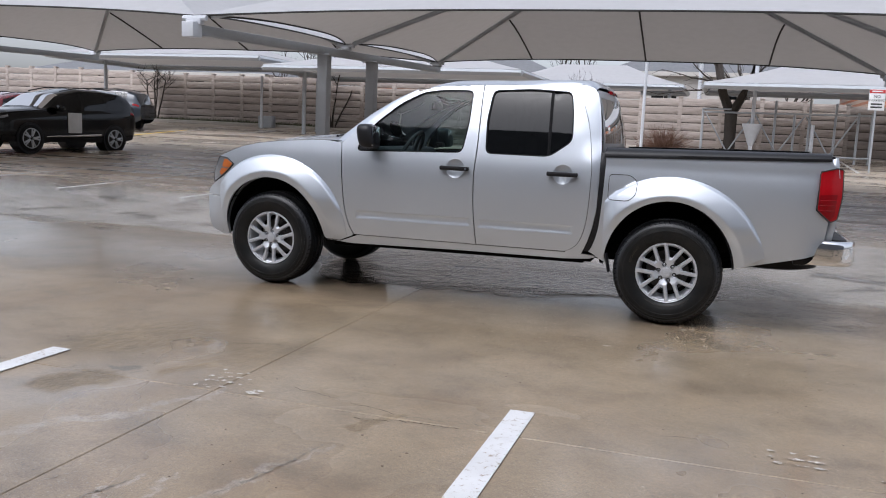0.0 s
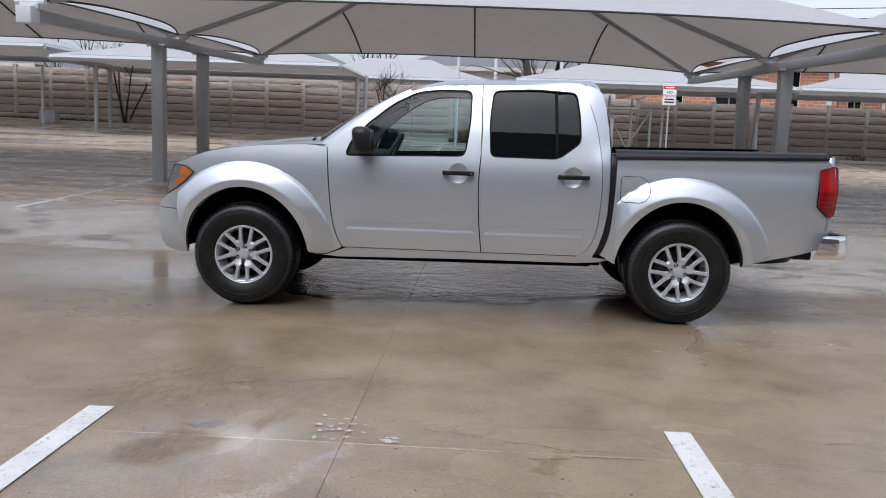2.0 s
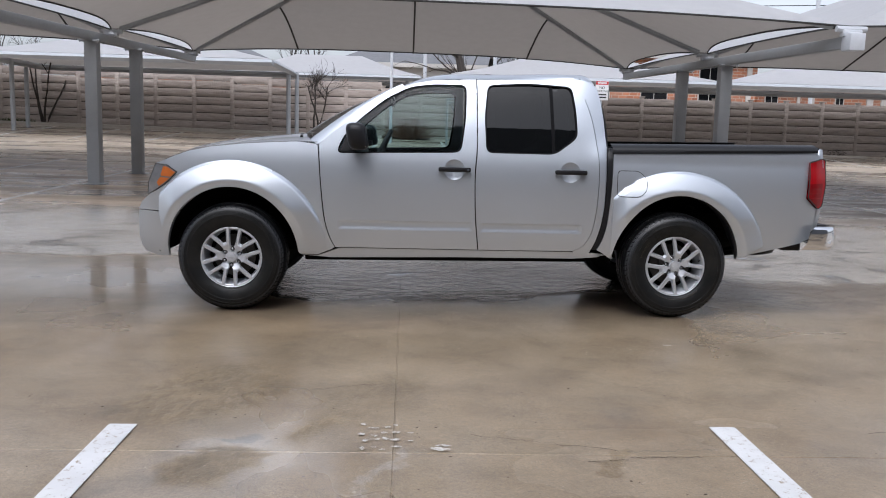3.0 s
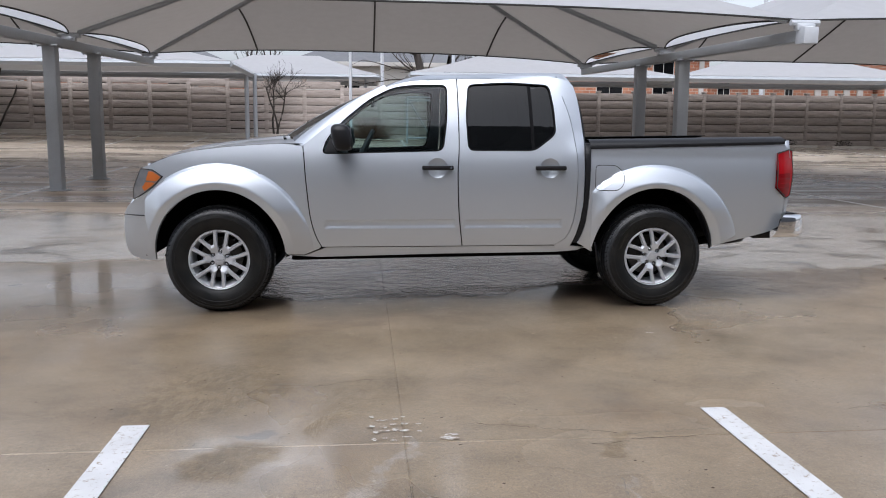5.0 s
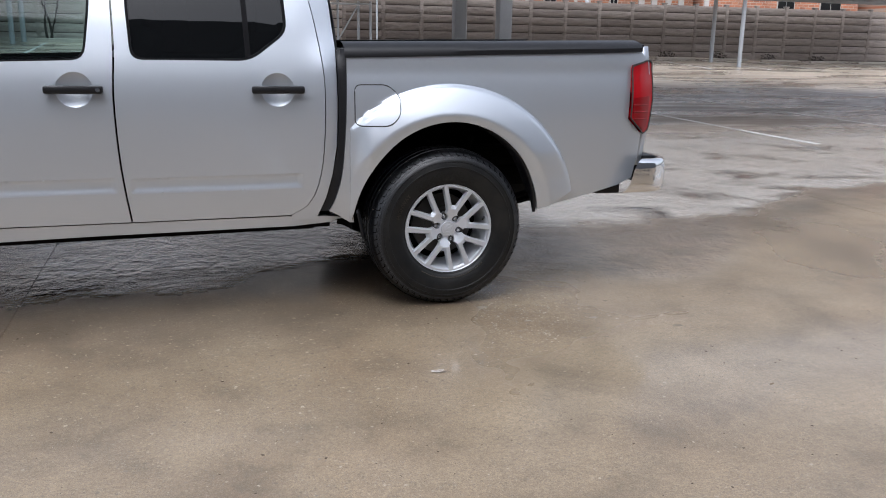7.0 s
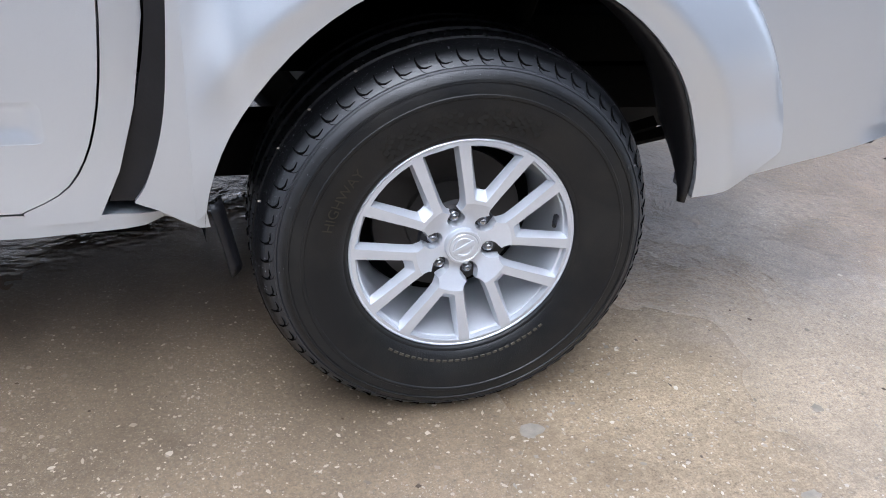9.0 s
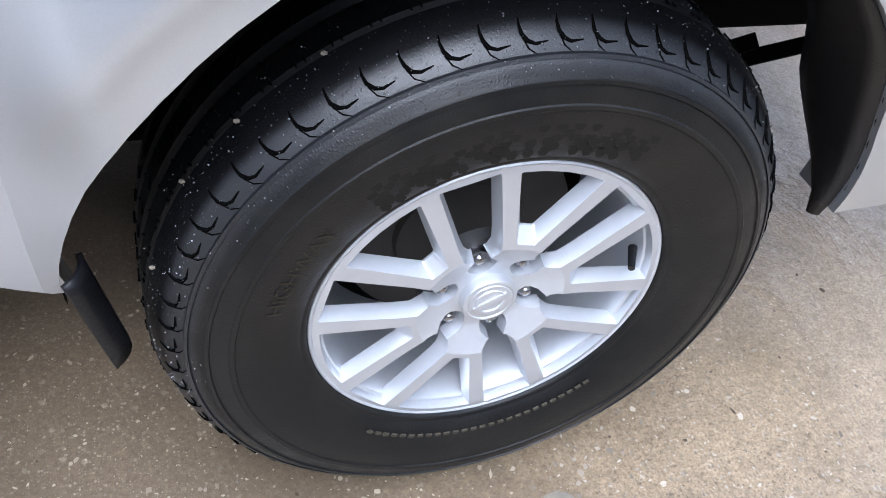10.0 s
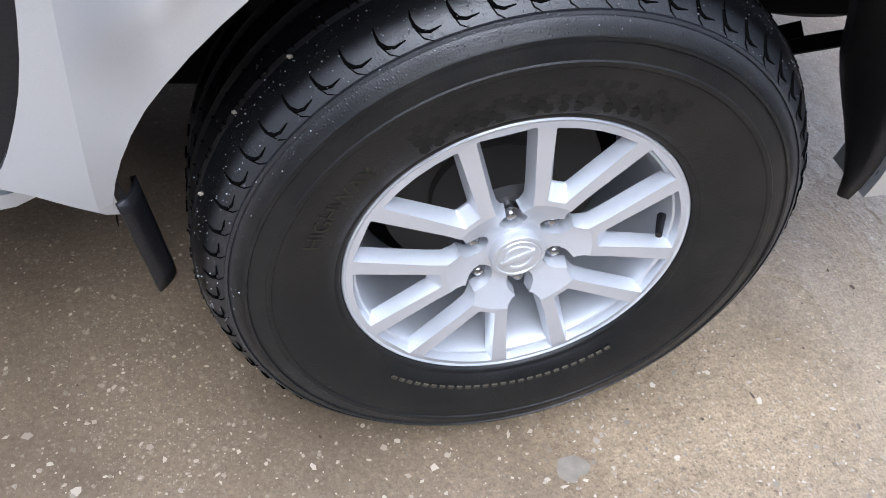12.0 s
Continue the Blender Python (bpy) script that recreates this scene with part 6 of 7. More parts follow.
def flake(bm, x, y, r, flat):
    n = rng.choice((4, 5, 6))
    a0, turn_, long_ = rng.uniform(0, 6), rng.uniform(0, 3.14), rng.uniform(0.35, 1.0)
    g = ground_z(x, y)
    low = []
    for k in range(n):
        p, q = r * math.cos(a0 + 6.283 * k / n) * rng.uniform(0.6, 1.2), r * long_ * math.sin(a0 + 6.283 * k / n) * rng.uniform(0.6, 1.2)
        low.append(bm.verts.new((x + p * math.cos(turn_) - q * math.sin(turn_), y + p * math.sin(turn_) + q * math.cos(turn_), g + 0.0006)))
    top = bm.verts.new((x + rng.uniform(-0.3, 0.3) * r, y + rng.uniform(-0.3, 0.3) * r, g + r * flat))
    for k in range(n):
        bm.faces.new((low[k], low[(k + 1) % n], top))


for _ in range(9000):
    x, y = rng.gauss(-0.15, 0.85), rng.gauss(-1.15, 0.55)
    if -2.6 < x < 2.2 and -2.9 < y < -0.3:
        flake(chips, x, y, 0.0016 + 0.0038 * rng.random() ** 3, 0.25)
for _ in range(900):
    x, y = rng.gauss(0.0, 0.9), rng.gauss(-1.25, 0.5)
    if -2.6 < x < 2.4 and -2.9 < y < -0.4:
        flake(chips, x, y, 0.003 + 0.006 * rng.random() ** 2, 0.12)
for _ in range(1500):
    x, y = rng.gauss(-0.9, 0.75), rng.gauss(-1.35, 0.42)
    if -3.2 < x < 2.4 and -3.0 < y < -0.5:
        flake(chips, x, y, 0.003 + 0.006 * rng.random() ** 2, 0.10)
for _ in range(500):
    x, y = rng.uniform(-3.4, 2.8), rng.uniform(-4.2, -0.9)
    flake(chips, x, y, 0.003 + 0.007 * rng.random() ** 2, 0.10)
for _ in range(900):
    x, y = rng.uniform(-3.8, 2.6), rng.uniform(-4.6, -0.6)
    flake(bits, x, y, 0.002 + 0.007 * rng.random() ** 3, 0.3)
_chip = Mat("stone_chips", (0.36, 0.31, 0.25), 0.6)
_chip.color(_chip.mix(_chip.geo.outputs["Random Per Island"], (0.13, 0.105, 0.078), (0.43, 0.37, 0.29)))
M_CHIP = _chip.m
tagged(part("stone_chips", chips, M_CHIP, smooth=False), "pale stone chips scattered over concrete", "gravel", kind="stuff")
tagged(part("leaf_litter", bits, M_SOIL, smooth=False), "dark bits of leaf and dirt on concrete", "litter", kind="stuff")
for x, y, r in ((0.62, -1.25, 0.022), (0.80, -1.02, 0.018), (0.45, -1.50, 0.02), (0.15, -0.98, 0.03), (-0.45, -1.55, 0.014), (0.95, -1.45, 0.025), (-0.28, -1.30, 0.012), (0.3, -1.22, 0.015)):
    b = bmesh.new()
    n = 14
    f = b.faces.new([b.verts.new((x + r * math.cos(6.283 * k / n) * rng.uniform(0.6, 1.1), y + r * 0.8 * math.sin(6.283 * k / n) * rng.uniform(0.6, 1.1), 0.0018)) for k in range(n)])
    tagged(part("pale_spot", b, M_SPOT, smooth=False), "pale worn spot of cement on the slab", "spot", "pale spots on the slab")


# ---------------------------------------------------------------- along the wall
def kerb(x0, x1, y):
    n = int((x1 - x0) / 2)
    o = part("kerb", sheet(n, 4, lambda u, v: (x0 + (x1 - x0) * u, y + (-0.07, -0.06, 0.0, 0.06, 0.08)[round(v * 4)], ground_z(x0 + (x1 - x0) * u, y) + (-0.01, 0.12, 0.14, 0.13, -0.01)[round(v * 4)])), M_KERB)
    return tagged(o, "low pale concrete kerb before the wall", "kerb", kind="structure")


kerb(-44, -3, 28.9)
tagged(part("soil_strip", sheet(40, 3, lambda u, v: (-44 + 43 * u, 28.98 + 0.95 * v, ground_z(-44 + 43 * u, 28.98 + 0.9 * v) + 0.05 + 0.03 * math.sin(40 * u))), M_SOIL), "strip of bare soil at the foot of the wall", "soil", kind="structure")
grass = bmesh.new()
for _ in range(5200):
    x, y = rng.uniform(-43, -17.5), 29.1 + 0.7 * rng.random()
    g = ground_z(x, y) + 0.04
    h, d = rng.uniform(0.08, 0.24), rng.uniform(-0.08, 0.08)
    vs = [grass.verts.new(p) for p in ((x - 0.012, y, g), (x + 0.012, y, g), (x + d, y - 0.03, g + h))]
    grass.faces.new(vs)
tagged(part("grass", grass, M_GRASS, smooth=False), "rough green grass at the foot of the wall", "grass", kind="stuff")
stop_bm = boxes((-0.95, 0.95, -0.08, 0.08, 0, 0.11), bevel=0.025)
stop = tagged(part("wheel_stop", stop_bm, M_KERB), "pale concrete wheel stop on the lot", "wheel stop", "wheel stops by the wall")
for k in range(-1, 8):
    x = 11.2 + 2.62 * k
    m = pose(x, 28.2, ground_z(x, 28.2) - 0.005)
    if k == -1:
        stop.matrix_basis = m
    else:
        copy_thing(stop, m)
for k in range(6):
    x = 14.0 + 2.62 * k
    b = bmesh.new()
    for _ in range(160):
        a, r = rng.uniform(0, 6.28), 0.42 * math.sqrt(rng.random())
        px, py = x + r * math.cos(a), 29.2 + 0.5 * r * math.sin(a)
        pz = ground_z(px, py) + 0.3 * rng.random() * (1 - r)
        q = [b.verts.new((px + rng.uniform(-0.06, 0.06), py + rng.uniform(-0.06, 0.06), pz + rng.uniform(0, 0.08))) for _ in range(3)]
        b.faces.new(q)
    tagged(part("low_shrub", b, M_BARK, smooth=False), "low dry brown shrub against the wall", "shrub", "shrubs along the wall")


def branchy(stems, height, spread, seed, base_r, depth=4, gap_r=0.62):
    """Bare tapered limbs; stems start together at the ground."""
    rng = random.Random(seed)
    trunk, twigs = bmesh.new(), bmesh.new()

    def grow_limb(p, d, length, r, level):
        pts, rad = [p], [r]
        n = 5
        for k in range(n):
            d = (d + Vector((rng.uniform(-1, 1), rng.uniform(-1, 1), rng.uniform(-0.4, 0.7))) * 0.16).normalized()
            p = p + d * (length / n)
            pts.append(p)
            rad.append(r * (1 - 0.42 * (k + 1) / n))
        tube(trunk if level == 0 else twigs, pts, rad, 8 if level == 0 else 5 if level < 2 else 3, False)
        if level < depth:
            for k in range(3 if level else 4):
                i = rng.randint(2, n)
                nd = (d + Vector((rng.uniform(-1, 1), rng.uniform(-1, 1), rng.uniform(-0.1, 0.9))) * spread).normalized()
                grow_limb(pts[i], nd, length * rng.uniform(0.5, 0.72), rad[i] * gap_r, level + 1)
    for k in range(stems):
        a = 2 * math.pi * k / stems + rng.uniform(-0.4, 0.4)
        lean = 0.32 if stems > 1 else 0.06
        grow_limb(Vector((0.06 * math.cos(a), 0.06 * math.sin(a), -0.1)), Vector((lean * math.cos(a), lean * math.sin(a), 1)).normalized(), height, base_r, 0)
    return trunk, twigs


def bare_tree(x, y, stems, height, spread, seed, base_r, label, depth=4):
    e = thing("tree", label, "tree", at=(x, y, ground_z(x, y)))
    t, w = branchy(stems, height, spread, seed, base_r, depth)
    part("trunk", t, M_BARK, e)
    part("crown", w, M_BARK, e, "bare leafless branches")
    return e


def slim_tree(x, y, stems, stem_h, crown_r, crown_h, seed, label, lean=0.22, twigs=5):
    """Slim wavering stems that fan out into a flat crown of fine twigs."""
    rng = random.Random(seed)
    e = thing("tree", label, "tree", at=(x, y, ground_z(x, y)))
    stem, crown = bmesh.new(), bmesh.new()

    def waver(p, d, length, n, wild):
        pts = [p]
        for _ in range(n):
            d = (d + Vector((rng.uniform(-1, 1), rng.uniform(-1, 1), rng.uniform(-0.5, 0.6))) * wild).normalized()
            p = p + d * (length / n)
            pts.append(p)
        return pts, d
    for k in range(stems):
        a = 2 * math.pi * (k + 0.3) / stems + rng.uniform(-0.3, 0.3)
        pts, d = waver(Vector((0.07 * math.cos(a), 0.05 * math.sin(a), -0.05)), Vector((lean * math.cos(a), 0.6 * lean * math.sin(a), 1)).normalized(), stem_h, 8, 0.13)
        tube(stem, pts, [0.048 - 0.0030 * q for q in range(9)], 7, False)
        for _ in range(5):
            q = rng.choice((6, 7, 8, 8))
            b = rng.uniform(0, 6.28)
            limb, d2 = waver(pts[q], Vector((math.cos(b) * 0.9, math.sin(b) * 0.7, rng.uniform(0.35, 1.1))).normalized(), crown_r * rng.uniform(0.6, 1.0), 5, 0.22)
            tube(crown, limb, [0.020, 0.017, 0.014, 0.011, 0.009, 0.006], 4, False)
            for _k in range(twigs):
                p0 = limb[rng.randint(2, 5)]
                twig, d3 = waver(p0, (d2 + Vector((rng.uniform(-1, 1), rng.uniform(-1, 1), rng.uniform(-0.2, 0.9)))).normalized(), crown_h * rng.uniform(0.4, 0.9), 4, 0.3)
                tube(crown, twig, [0.009, 0.008, 0.006, 0.005, 0.003], 3, False)
                for _j in range(3):
                    fine, _d = waver(twig[rng.randint(1, 4)], (d3 + Vector((rng.uniform(-1, 1), rng.uniform(-1, 1), rng.uniform(-0.4, 0.6)))).normalized(), crown_h * rng.uniform(0.2, 0.45), 3, 0.3)
                    tube(crown, fine, [0.006, 0.005, 0.004, 0.003], 3, False)
    part("trunk", stem, M_BARK, e)
    part("crown", crown, M_BARK, e, "bare leafless twigs")
    return e


slim_tree(-17.0, 29.4, 4, 2.9, 0.9, 0.6, 5, "leafless multi-stemmed tree against the wall", 0.26, 3)
slim_tree(-5.75, 29.3, 3, 2.1, 0.85, 0.75, 9, "small leafless twisted tree against the wall", 0.12, 6)
slim_tree(-26.7, 29.3, 4, 2.1, 0.85, 0.7, 12, "leafless multi-stemmed tree against the wall", 0.22, 4)
big = thing("tree", "large bare forked tree beside the wall", "tree", at=(0.60, 26.9, ground_z(0.60, 26.9)))
tb, cb = bmesh.new(), bmesh.new()
tube(tb, [(0, 0, -0.1), (0.02, 0, 0.8), (0.0, 0, 1.7)], [0.26, 0.22, 0.24], 10, False)
tube(tb, [(0, 0, 1.6), (-0.35, 0.1, 2.4), (-0.62, 0.1, 3.6), (-0.9, 0.2, 5.2)], [0.19, 0.16, 0.14, 0.09], 8, False)
tube(tb, [(0, 0, 1.6), (0.35, 0, 2.3), (0.75, 0.1, 3.4), (1.2, 0.2, 5.0)], [0.17, 0.15, 0.12, 0.08], 8, False)
rr = random.Random(31)
for sx, px, pz in ((-1, -0.6, 3.4), (-1, -0.75, 4.2), (1, 0.8, 3.5), (1, 1.0, 4.3), (-1, -0.4, 2.6), (1, 0.5, 2.7), (-1, -0.9, 5.1), (1, 1.2, 4.9)):
    for _ in range(3):
        p = Vector((px, 0.1, pz))
        d = Vector((sx * rr.uniform(0.4, 1.2), rr.uniform(-0.6, 0.6), rr.uniform(0.1, 1.0))).normalized()
        pts = [p]
        for k in range(6):
            d = (d + Vector((rr.uniform(-1, 1), rr.uniform(-1, 1), rr.uniform(-0.7, 0.8))) * 0.28).normalized()
            p = p + d * 0.42
            pts.append(p)
            q, e2 = p.copy(), d.copy()
            sub = [q]
            for _k in range(3):
                e2 = (e2 + Vector((rr.uniform(-1, 1), rr.uniform(-1, 1), rr.uniform(-1, 1))) * 0.55).normalized()
                q = q + e2 * 0.22
                sub.append(q)
            tube(cb, sub, [0.012, 0.010, 0.007, 0.004], 3, False)
        tube(cb, pts, [0.05, 0.042, 0.034, 0.027, 0.02, 0.014, 0.008], 5, False)
part("trunk", tb, M_BARK, big)
part("crown", cb, M_BARK, big, "bare leafless branches")
M_BUSH = simple("dry_red_brown_twigs", (0.16, 0.085, 0.055), 0.9, 0.0, 0.3, 20)
bush = bmesh.new()
for _ in range(330):
    a, el = rr.uniform(0, 6.28), rr.uniform(0.1, 1.5)
    d = Vector((math.cos(a) * math.cos(el) * 1.4, math.sin(a) * math.cos(el), math.sin(el)))
    p0 = Vector((rr.uniform(-0.3, 0.3), rr.uniform(-0.2, 0.2), 0))
    tube(bush, [p0, p0 + d * 0.45, p0 + d * rr.uniform(0.7, 1.0) + Vector((rr.uniform(-0.15, 0.15), 0, rr.uniform(-0.1, 0.15)))], [0.012, 0.008, 0.004], 3, False)
b = tagged(part("bush", bush, M_BUSH, smooth=False), "dry red-brown twiggy bush by the wall", "bush")
b.location = (-1.9, 29.2, ground_z(-1.9, 29.2))


# gate, poles and sign
gate = thing("sliding_gate", "grey metal sliding gate with diagonal braces", "gate", at=(4.0, 26.6, ground_z(4, 26.6)))
go = Vector(gate.location)


def gate_bar(a, b, r=0.035, name="rail"):
    part(name, tubed([Vector(a) - go, Vector(b) - go], r, 8), M_STEEL, gate)


gate_bar((-0.4, 26.6, 2.46), (5.4, 26.6, 2.50))
gate_bar((-0.4, 26.6, 2.58), (0.6, 26.6, 2.58))
gate_bar((-0.4, 26.6, 1.0), (5.4, 26.6, 0.98))
for k in range(3):
    x = -0.3 + 1.75 * k
    gate_bar((x, 26.6, 2.42), (x + 0.85, 26.6, 1.0), 0.028, "brace")
    gate_bar((x + 1.7, 26.6, 2.42), (x + 0.85, 26.6, 1.0), 0.028, "brace")
for x, top in ((-0.4, 2.6), (2.15, 2.95), (2.82, 2.5), (3.33, 3.0), (4.2, 2.9), (4.95, 2.6), (5.4, 2.6)):
    gate_bar((x, 26.7, 0.75), (x, 26.7, top), 0.045, "upright")


def pole(x, y, z1, r, label, funnel=False, z0=None):
    g = ground_z(x, y)
    bm = tubed([(0, 0, 0), (0, 0, z1 - g)], r, 10)
    if funnel:
        h = (z0 or 1.6) - g
        bm2 = lathe_up([(0.34, 0.32), (0.36, 0.30), (0.10, -0.45), (0.06, -0.5)], 16, Vector((0, 0, h)))
        me = bpy.data.meshes.new("funnel")
        bm2.to_mesh(me)
        bm.from_mesh(me)
        bm2.free()
    o = tagged(part("pole", bm, M_PALE), label, "pole")
    o.location = (x, y, g)


pole(-2.6, 26.6, 4.6, 0.06, "pale metal pole standing before the wall")
pole(1.36, 26.2, 4.6, 0.07, "white metal pole with a funnel-shaped foot", True, 1.75)
pole(3.42, 26.3, 2.1, 0.07, "short white marker post beside the gate")
pole(-19.9, 27.9, 3.45, 0.06, "pale metal pole standing before the wall")
sign = thing("parking_sign", "white parking sign with a red band on a post", "sign", at=(5.05, 24.0, ground_z(5.05, 24.0)))
so = sign.location
part("sign_post", tubed([(0, 0, 0), (0, 0, 3.22 - so.z)], 0.03, 8), M_STEEL, sign)
part("board", boxes((-0.24, 0.24, -0.05, -0.035, 2.60 - so.z, 3.28 - so.z), bevel=0.004), M_WHITE, sign)
part("red_band", boxes((-0.232, 0.232, -0.056, -0.051, 3.15 - so.z, 3.27 - so.z)), M_SIGNRED, sign)
M_INK = simple("black_print", (0.02, 0.02, 0.02), 0.6)
for words, z, size in (("NO", 3.04, 0.13), ("PARKING", 2.92, 0.11)):
    bm = text_mesh(words, size, 0.0005)
    bmesh.ops.transform(bm, matrix=pose(0, -0.054, z - so.z, 90, 0, 0), verts=bm.verts)
    part("lettering", bm, M_INK, sign, smooth=False)
for z in (2.80, 2.70):
    part("print_bar", boxes((-0.17, 0.17, -0.054, -0.051, z - 0.025 - so.z, z + 0.025 - so.z)), M_INK, sign)
part("band_bar", boxes((-0.16, 0.16, -0.060, -0.0565, 3.19 - so.z, 3.235 - so.z)), M_WHITE, sign)
part("utility_box", boxes((-20.3, -19.6, 28.3, 28.7, ground_z(-20, 28.4), ground_z(-20, 28.4) + 0.55), bevel=0.03), M_STEEL)
tagged(bpy.data.objects["utility_box"], "low grey metal utility box by the wall", "utility box")
stripe("kerb_mark", -21.80, -21.62, 21.2, 24.8, M_YELLOW, "yellow painted line on the lot")


# ---------------------------------------------------------------- houses behind the wall
def house(x0, x1, y0, y1, z0, eave, ridge, wall_mat, label, windows=(), trims=()):
    e = thing("house", label, "house", "houses behind the wall", at=((x0 + x1) / 2, (y0 + y1) / 2, z0))
    o = Vector(e.location)
    part("wall", boxes((x0 - o.x, x1 - o.x, y0 - o.y, y1 - o.y, 0, eave - z0)), wall_mat, e, smooth=False)
    rb = bmesh.new()
    ov = 0.5
    hw = (x1 - x0) / 2
    hd = (y1 - y0) / 2
    run = min(hd * 0.8, hw * 0.7)
    pts = [(-hw - ov, -hd - ov, eave - z0), (hw + ov, -hd - ov, eave - z0), (hw + ov, hd + ov, eave - z0), (-hw - ov, hd + ov, eave - z0), (-hw + run, 0, ridge - z0), (hw - run, 0, ridge - z0)]
    v = [rb.verts.new(p) for p in pts]
    for f in ((0, 1, 5, 4), (1, 2, 5), (2, 3, 4, 5), (3, 0, 4), (3, 2, 1, 0)):
        rb.faces.new([v[i] for i in f])
    part("roof", rb, M_ROOF, e, "grey shingle hipped roof", smooth=False)
    part("fascia", boxes((-hw - ov, hw + ov, -hd - ov - 0.03, -hd - ov, eave - z0 - 0.22, eave - z0 + 0.02)), M_SIDING, e, smooth=False)
    for wx, wz, ww, wh in windows:
        f = part("window", boxes((wx - ww / 2 - o.x, wx + ww / 2 - o.x, y0 - o.y - 0.05, y0 - o.y + 0.02, wz - z0, wz + wh - z0), bevel=0.01), M_SIDING, e, smooth=False)
        part("pane", boxes((wx - ww / 2 + 0.05 - o.x, wx - 0.02 - o.x, y0 - o.y - 0.062, y0 - o.y - 0.052, wz + 0.07 - z0, wz + wh - 0.07 - z0)), M_WINDARK, f, smooth=False)
        part("pane", boxes((wx + 0.02 - o.x, wx + ww / 2 - 0.05 - o.x, y0 - o.y - 0.062, y0 - o.y - 0.052, wz + 0.07 - z0, wz + wh - 0.07 - z0)), M_WINDARK, f, smooth=False)
    for tx, tw, tz in trims:
        part("trim_board", boxes((tx - tw / 2 - o.x, tx + tw / 2 - o.x, y0 - o.y - 0.10, y0 - o.y - 0.004, 0, tz - z0)), M_SIDING, e, smooth=False)
    return e


house(7.0, 16.9, 39.0, 50.0, 0.8, 5.7, 7.3, M_BRICK, "orange brick house with a grey hipped roof", ((11.3, 2.6, 1.5, 1.9), (14.3, 2.6, 1.2, 2.9), (8.4, 2.6, 1.0, 1.9)), ((16.46, 0.26, 5.5),))
house(17.05, 26.7, 39.3, 49.0, 0.8, 4.35, 5.3, M_BRICK, "low orange brick house with white porch trim", ((17.9, 2.6, 0.75, 1.6), (21.7, 2.6, 0.5, 1.6)), ((19.4, 0.16, 4.3), (20.2, 0.16, 4.3), (23.4, 0.35, 4.3), (24.2, 0.35, 4.3), (25.1, 0.35, 4.3), (25.9, 0.35, 4.3)))
house(26.9, 37.5, 38.6, 50.0, 0.8, 7.4, 9.8, M_BRICK, "tall orange brick house with a grey hipped roof", ((32.4, 2.6, 1.2, 1.9), (35.5, 2.6, 1.5, 1.9), (29.3, 5.2, 1.4, 1.4)), ((27.1, 0.3, 7.2),))
house(38.2, 52.0, 37.0, 50.0, 0.8, 8.6, 11.4, M_BRICK, "tall orange brick house with a grey hipped roof", ((40.0, 2.8, 1.6, 3.4), (44.0, 2.8, 1.6, 1.8)))
house(-6.0, 5.0, 44.0, 54.0, 0.8, 5.2, 7.4, M_SIDING, "pale house with a grey hipped roof", ((-3.0, 2.8, 1.5, 1.6), (1.0, 2.8, 1.5, 1.6)))
house(-22.0, -9.0, 46.0, 56.0, 0.8, 4.6, 6.6, M_BRICK, "orange brick house with a grey hipped roof", ((-18.0, 2.8, 1.5, 1.4), (-13.0, 2.8, 1.5, 1.4)))
house(-46.0, -28.0, 42.0, 54.0, 0.8, 4.4, 6.4, M_SIDING, "pale house with a grey hipped roof", ((-40.0, 2.8, 1.5, 1.4), (-33.0, 2.8, 1.5, 1.4)))
for x, y, h, s in ((-7.5, 40.0, 4.2, 41), (2.5, 38.0, 4.6, 43), (-25.0, 41.0, 3.4, 47)):
    bare_tree(x, y, 2, h, 0.75, s, 0.10, "leafless tree behind the boundary wall", 4)
pole(-1.0, 42.0, 9.0, 0.11, "tall wooden utility pole behind the wall")
pole(18.5, 36.0, 9.5, 0.10, "tall wooden utility pole behind the wall")
for k in range(3):
    z = 8.6 - 0.5 * k
    tagged(part("wire", tubed([(-40, 42, z + 0.3), (-1, 42, z), (18.5, 36, z), (60, 36, z + 0.3)], 0.02, 4), M_SEAM), "thin dark overhead power wire", "wire", "overhead wires")


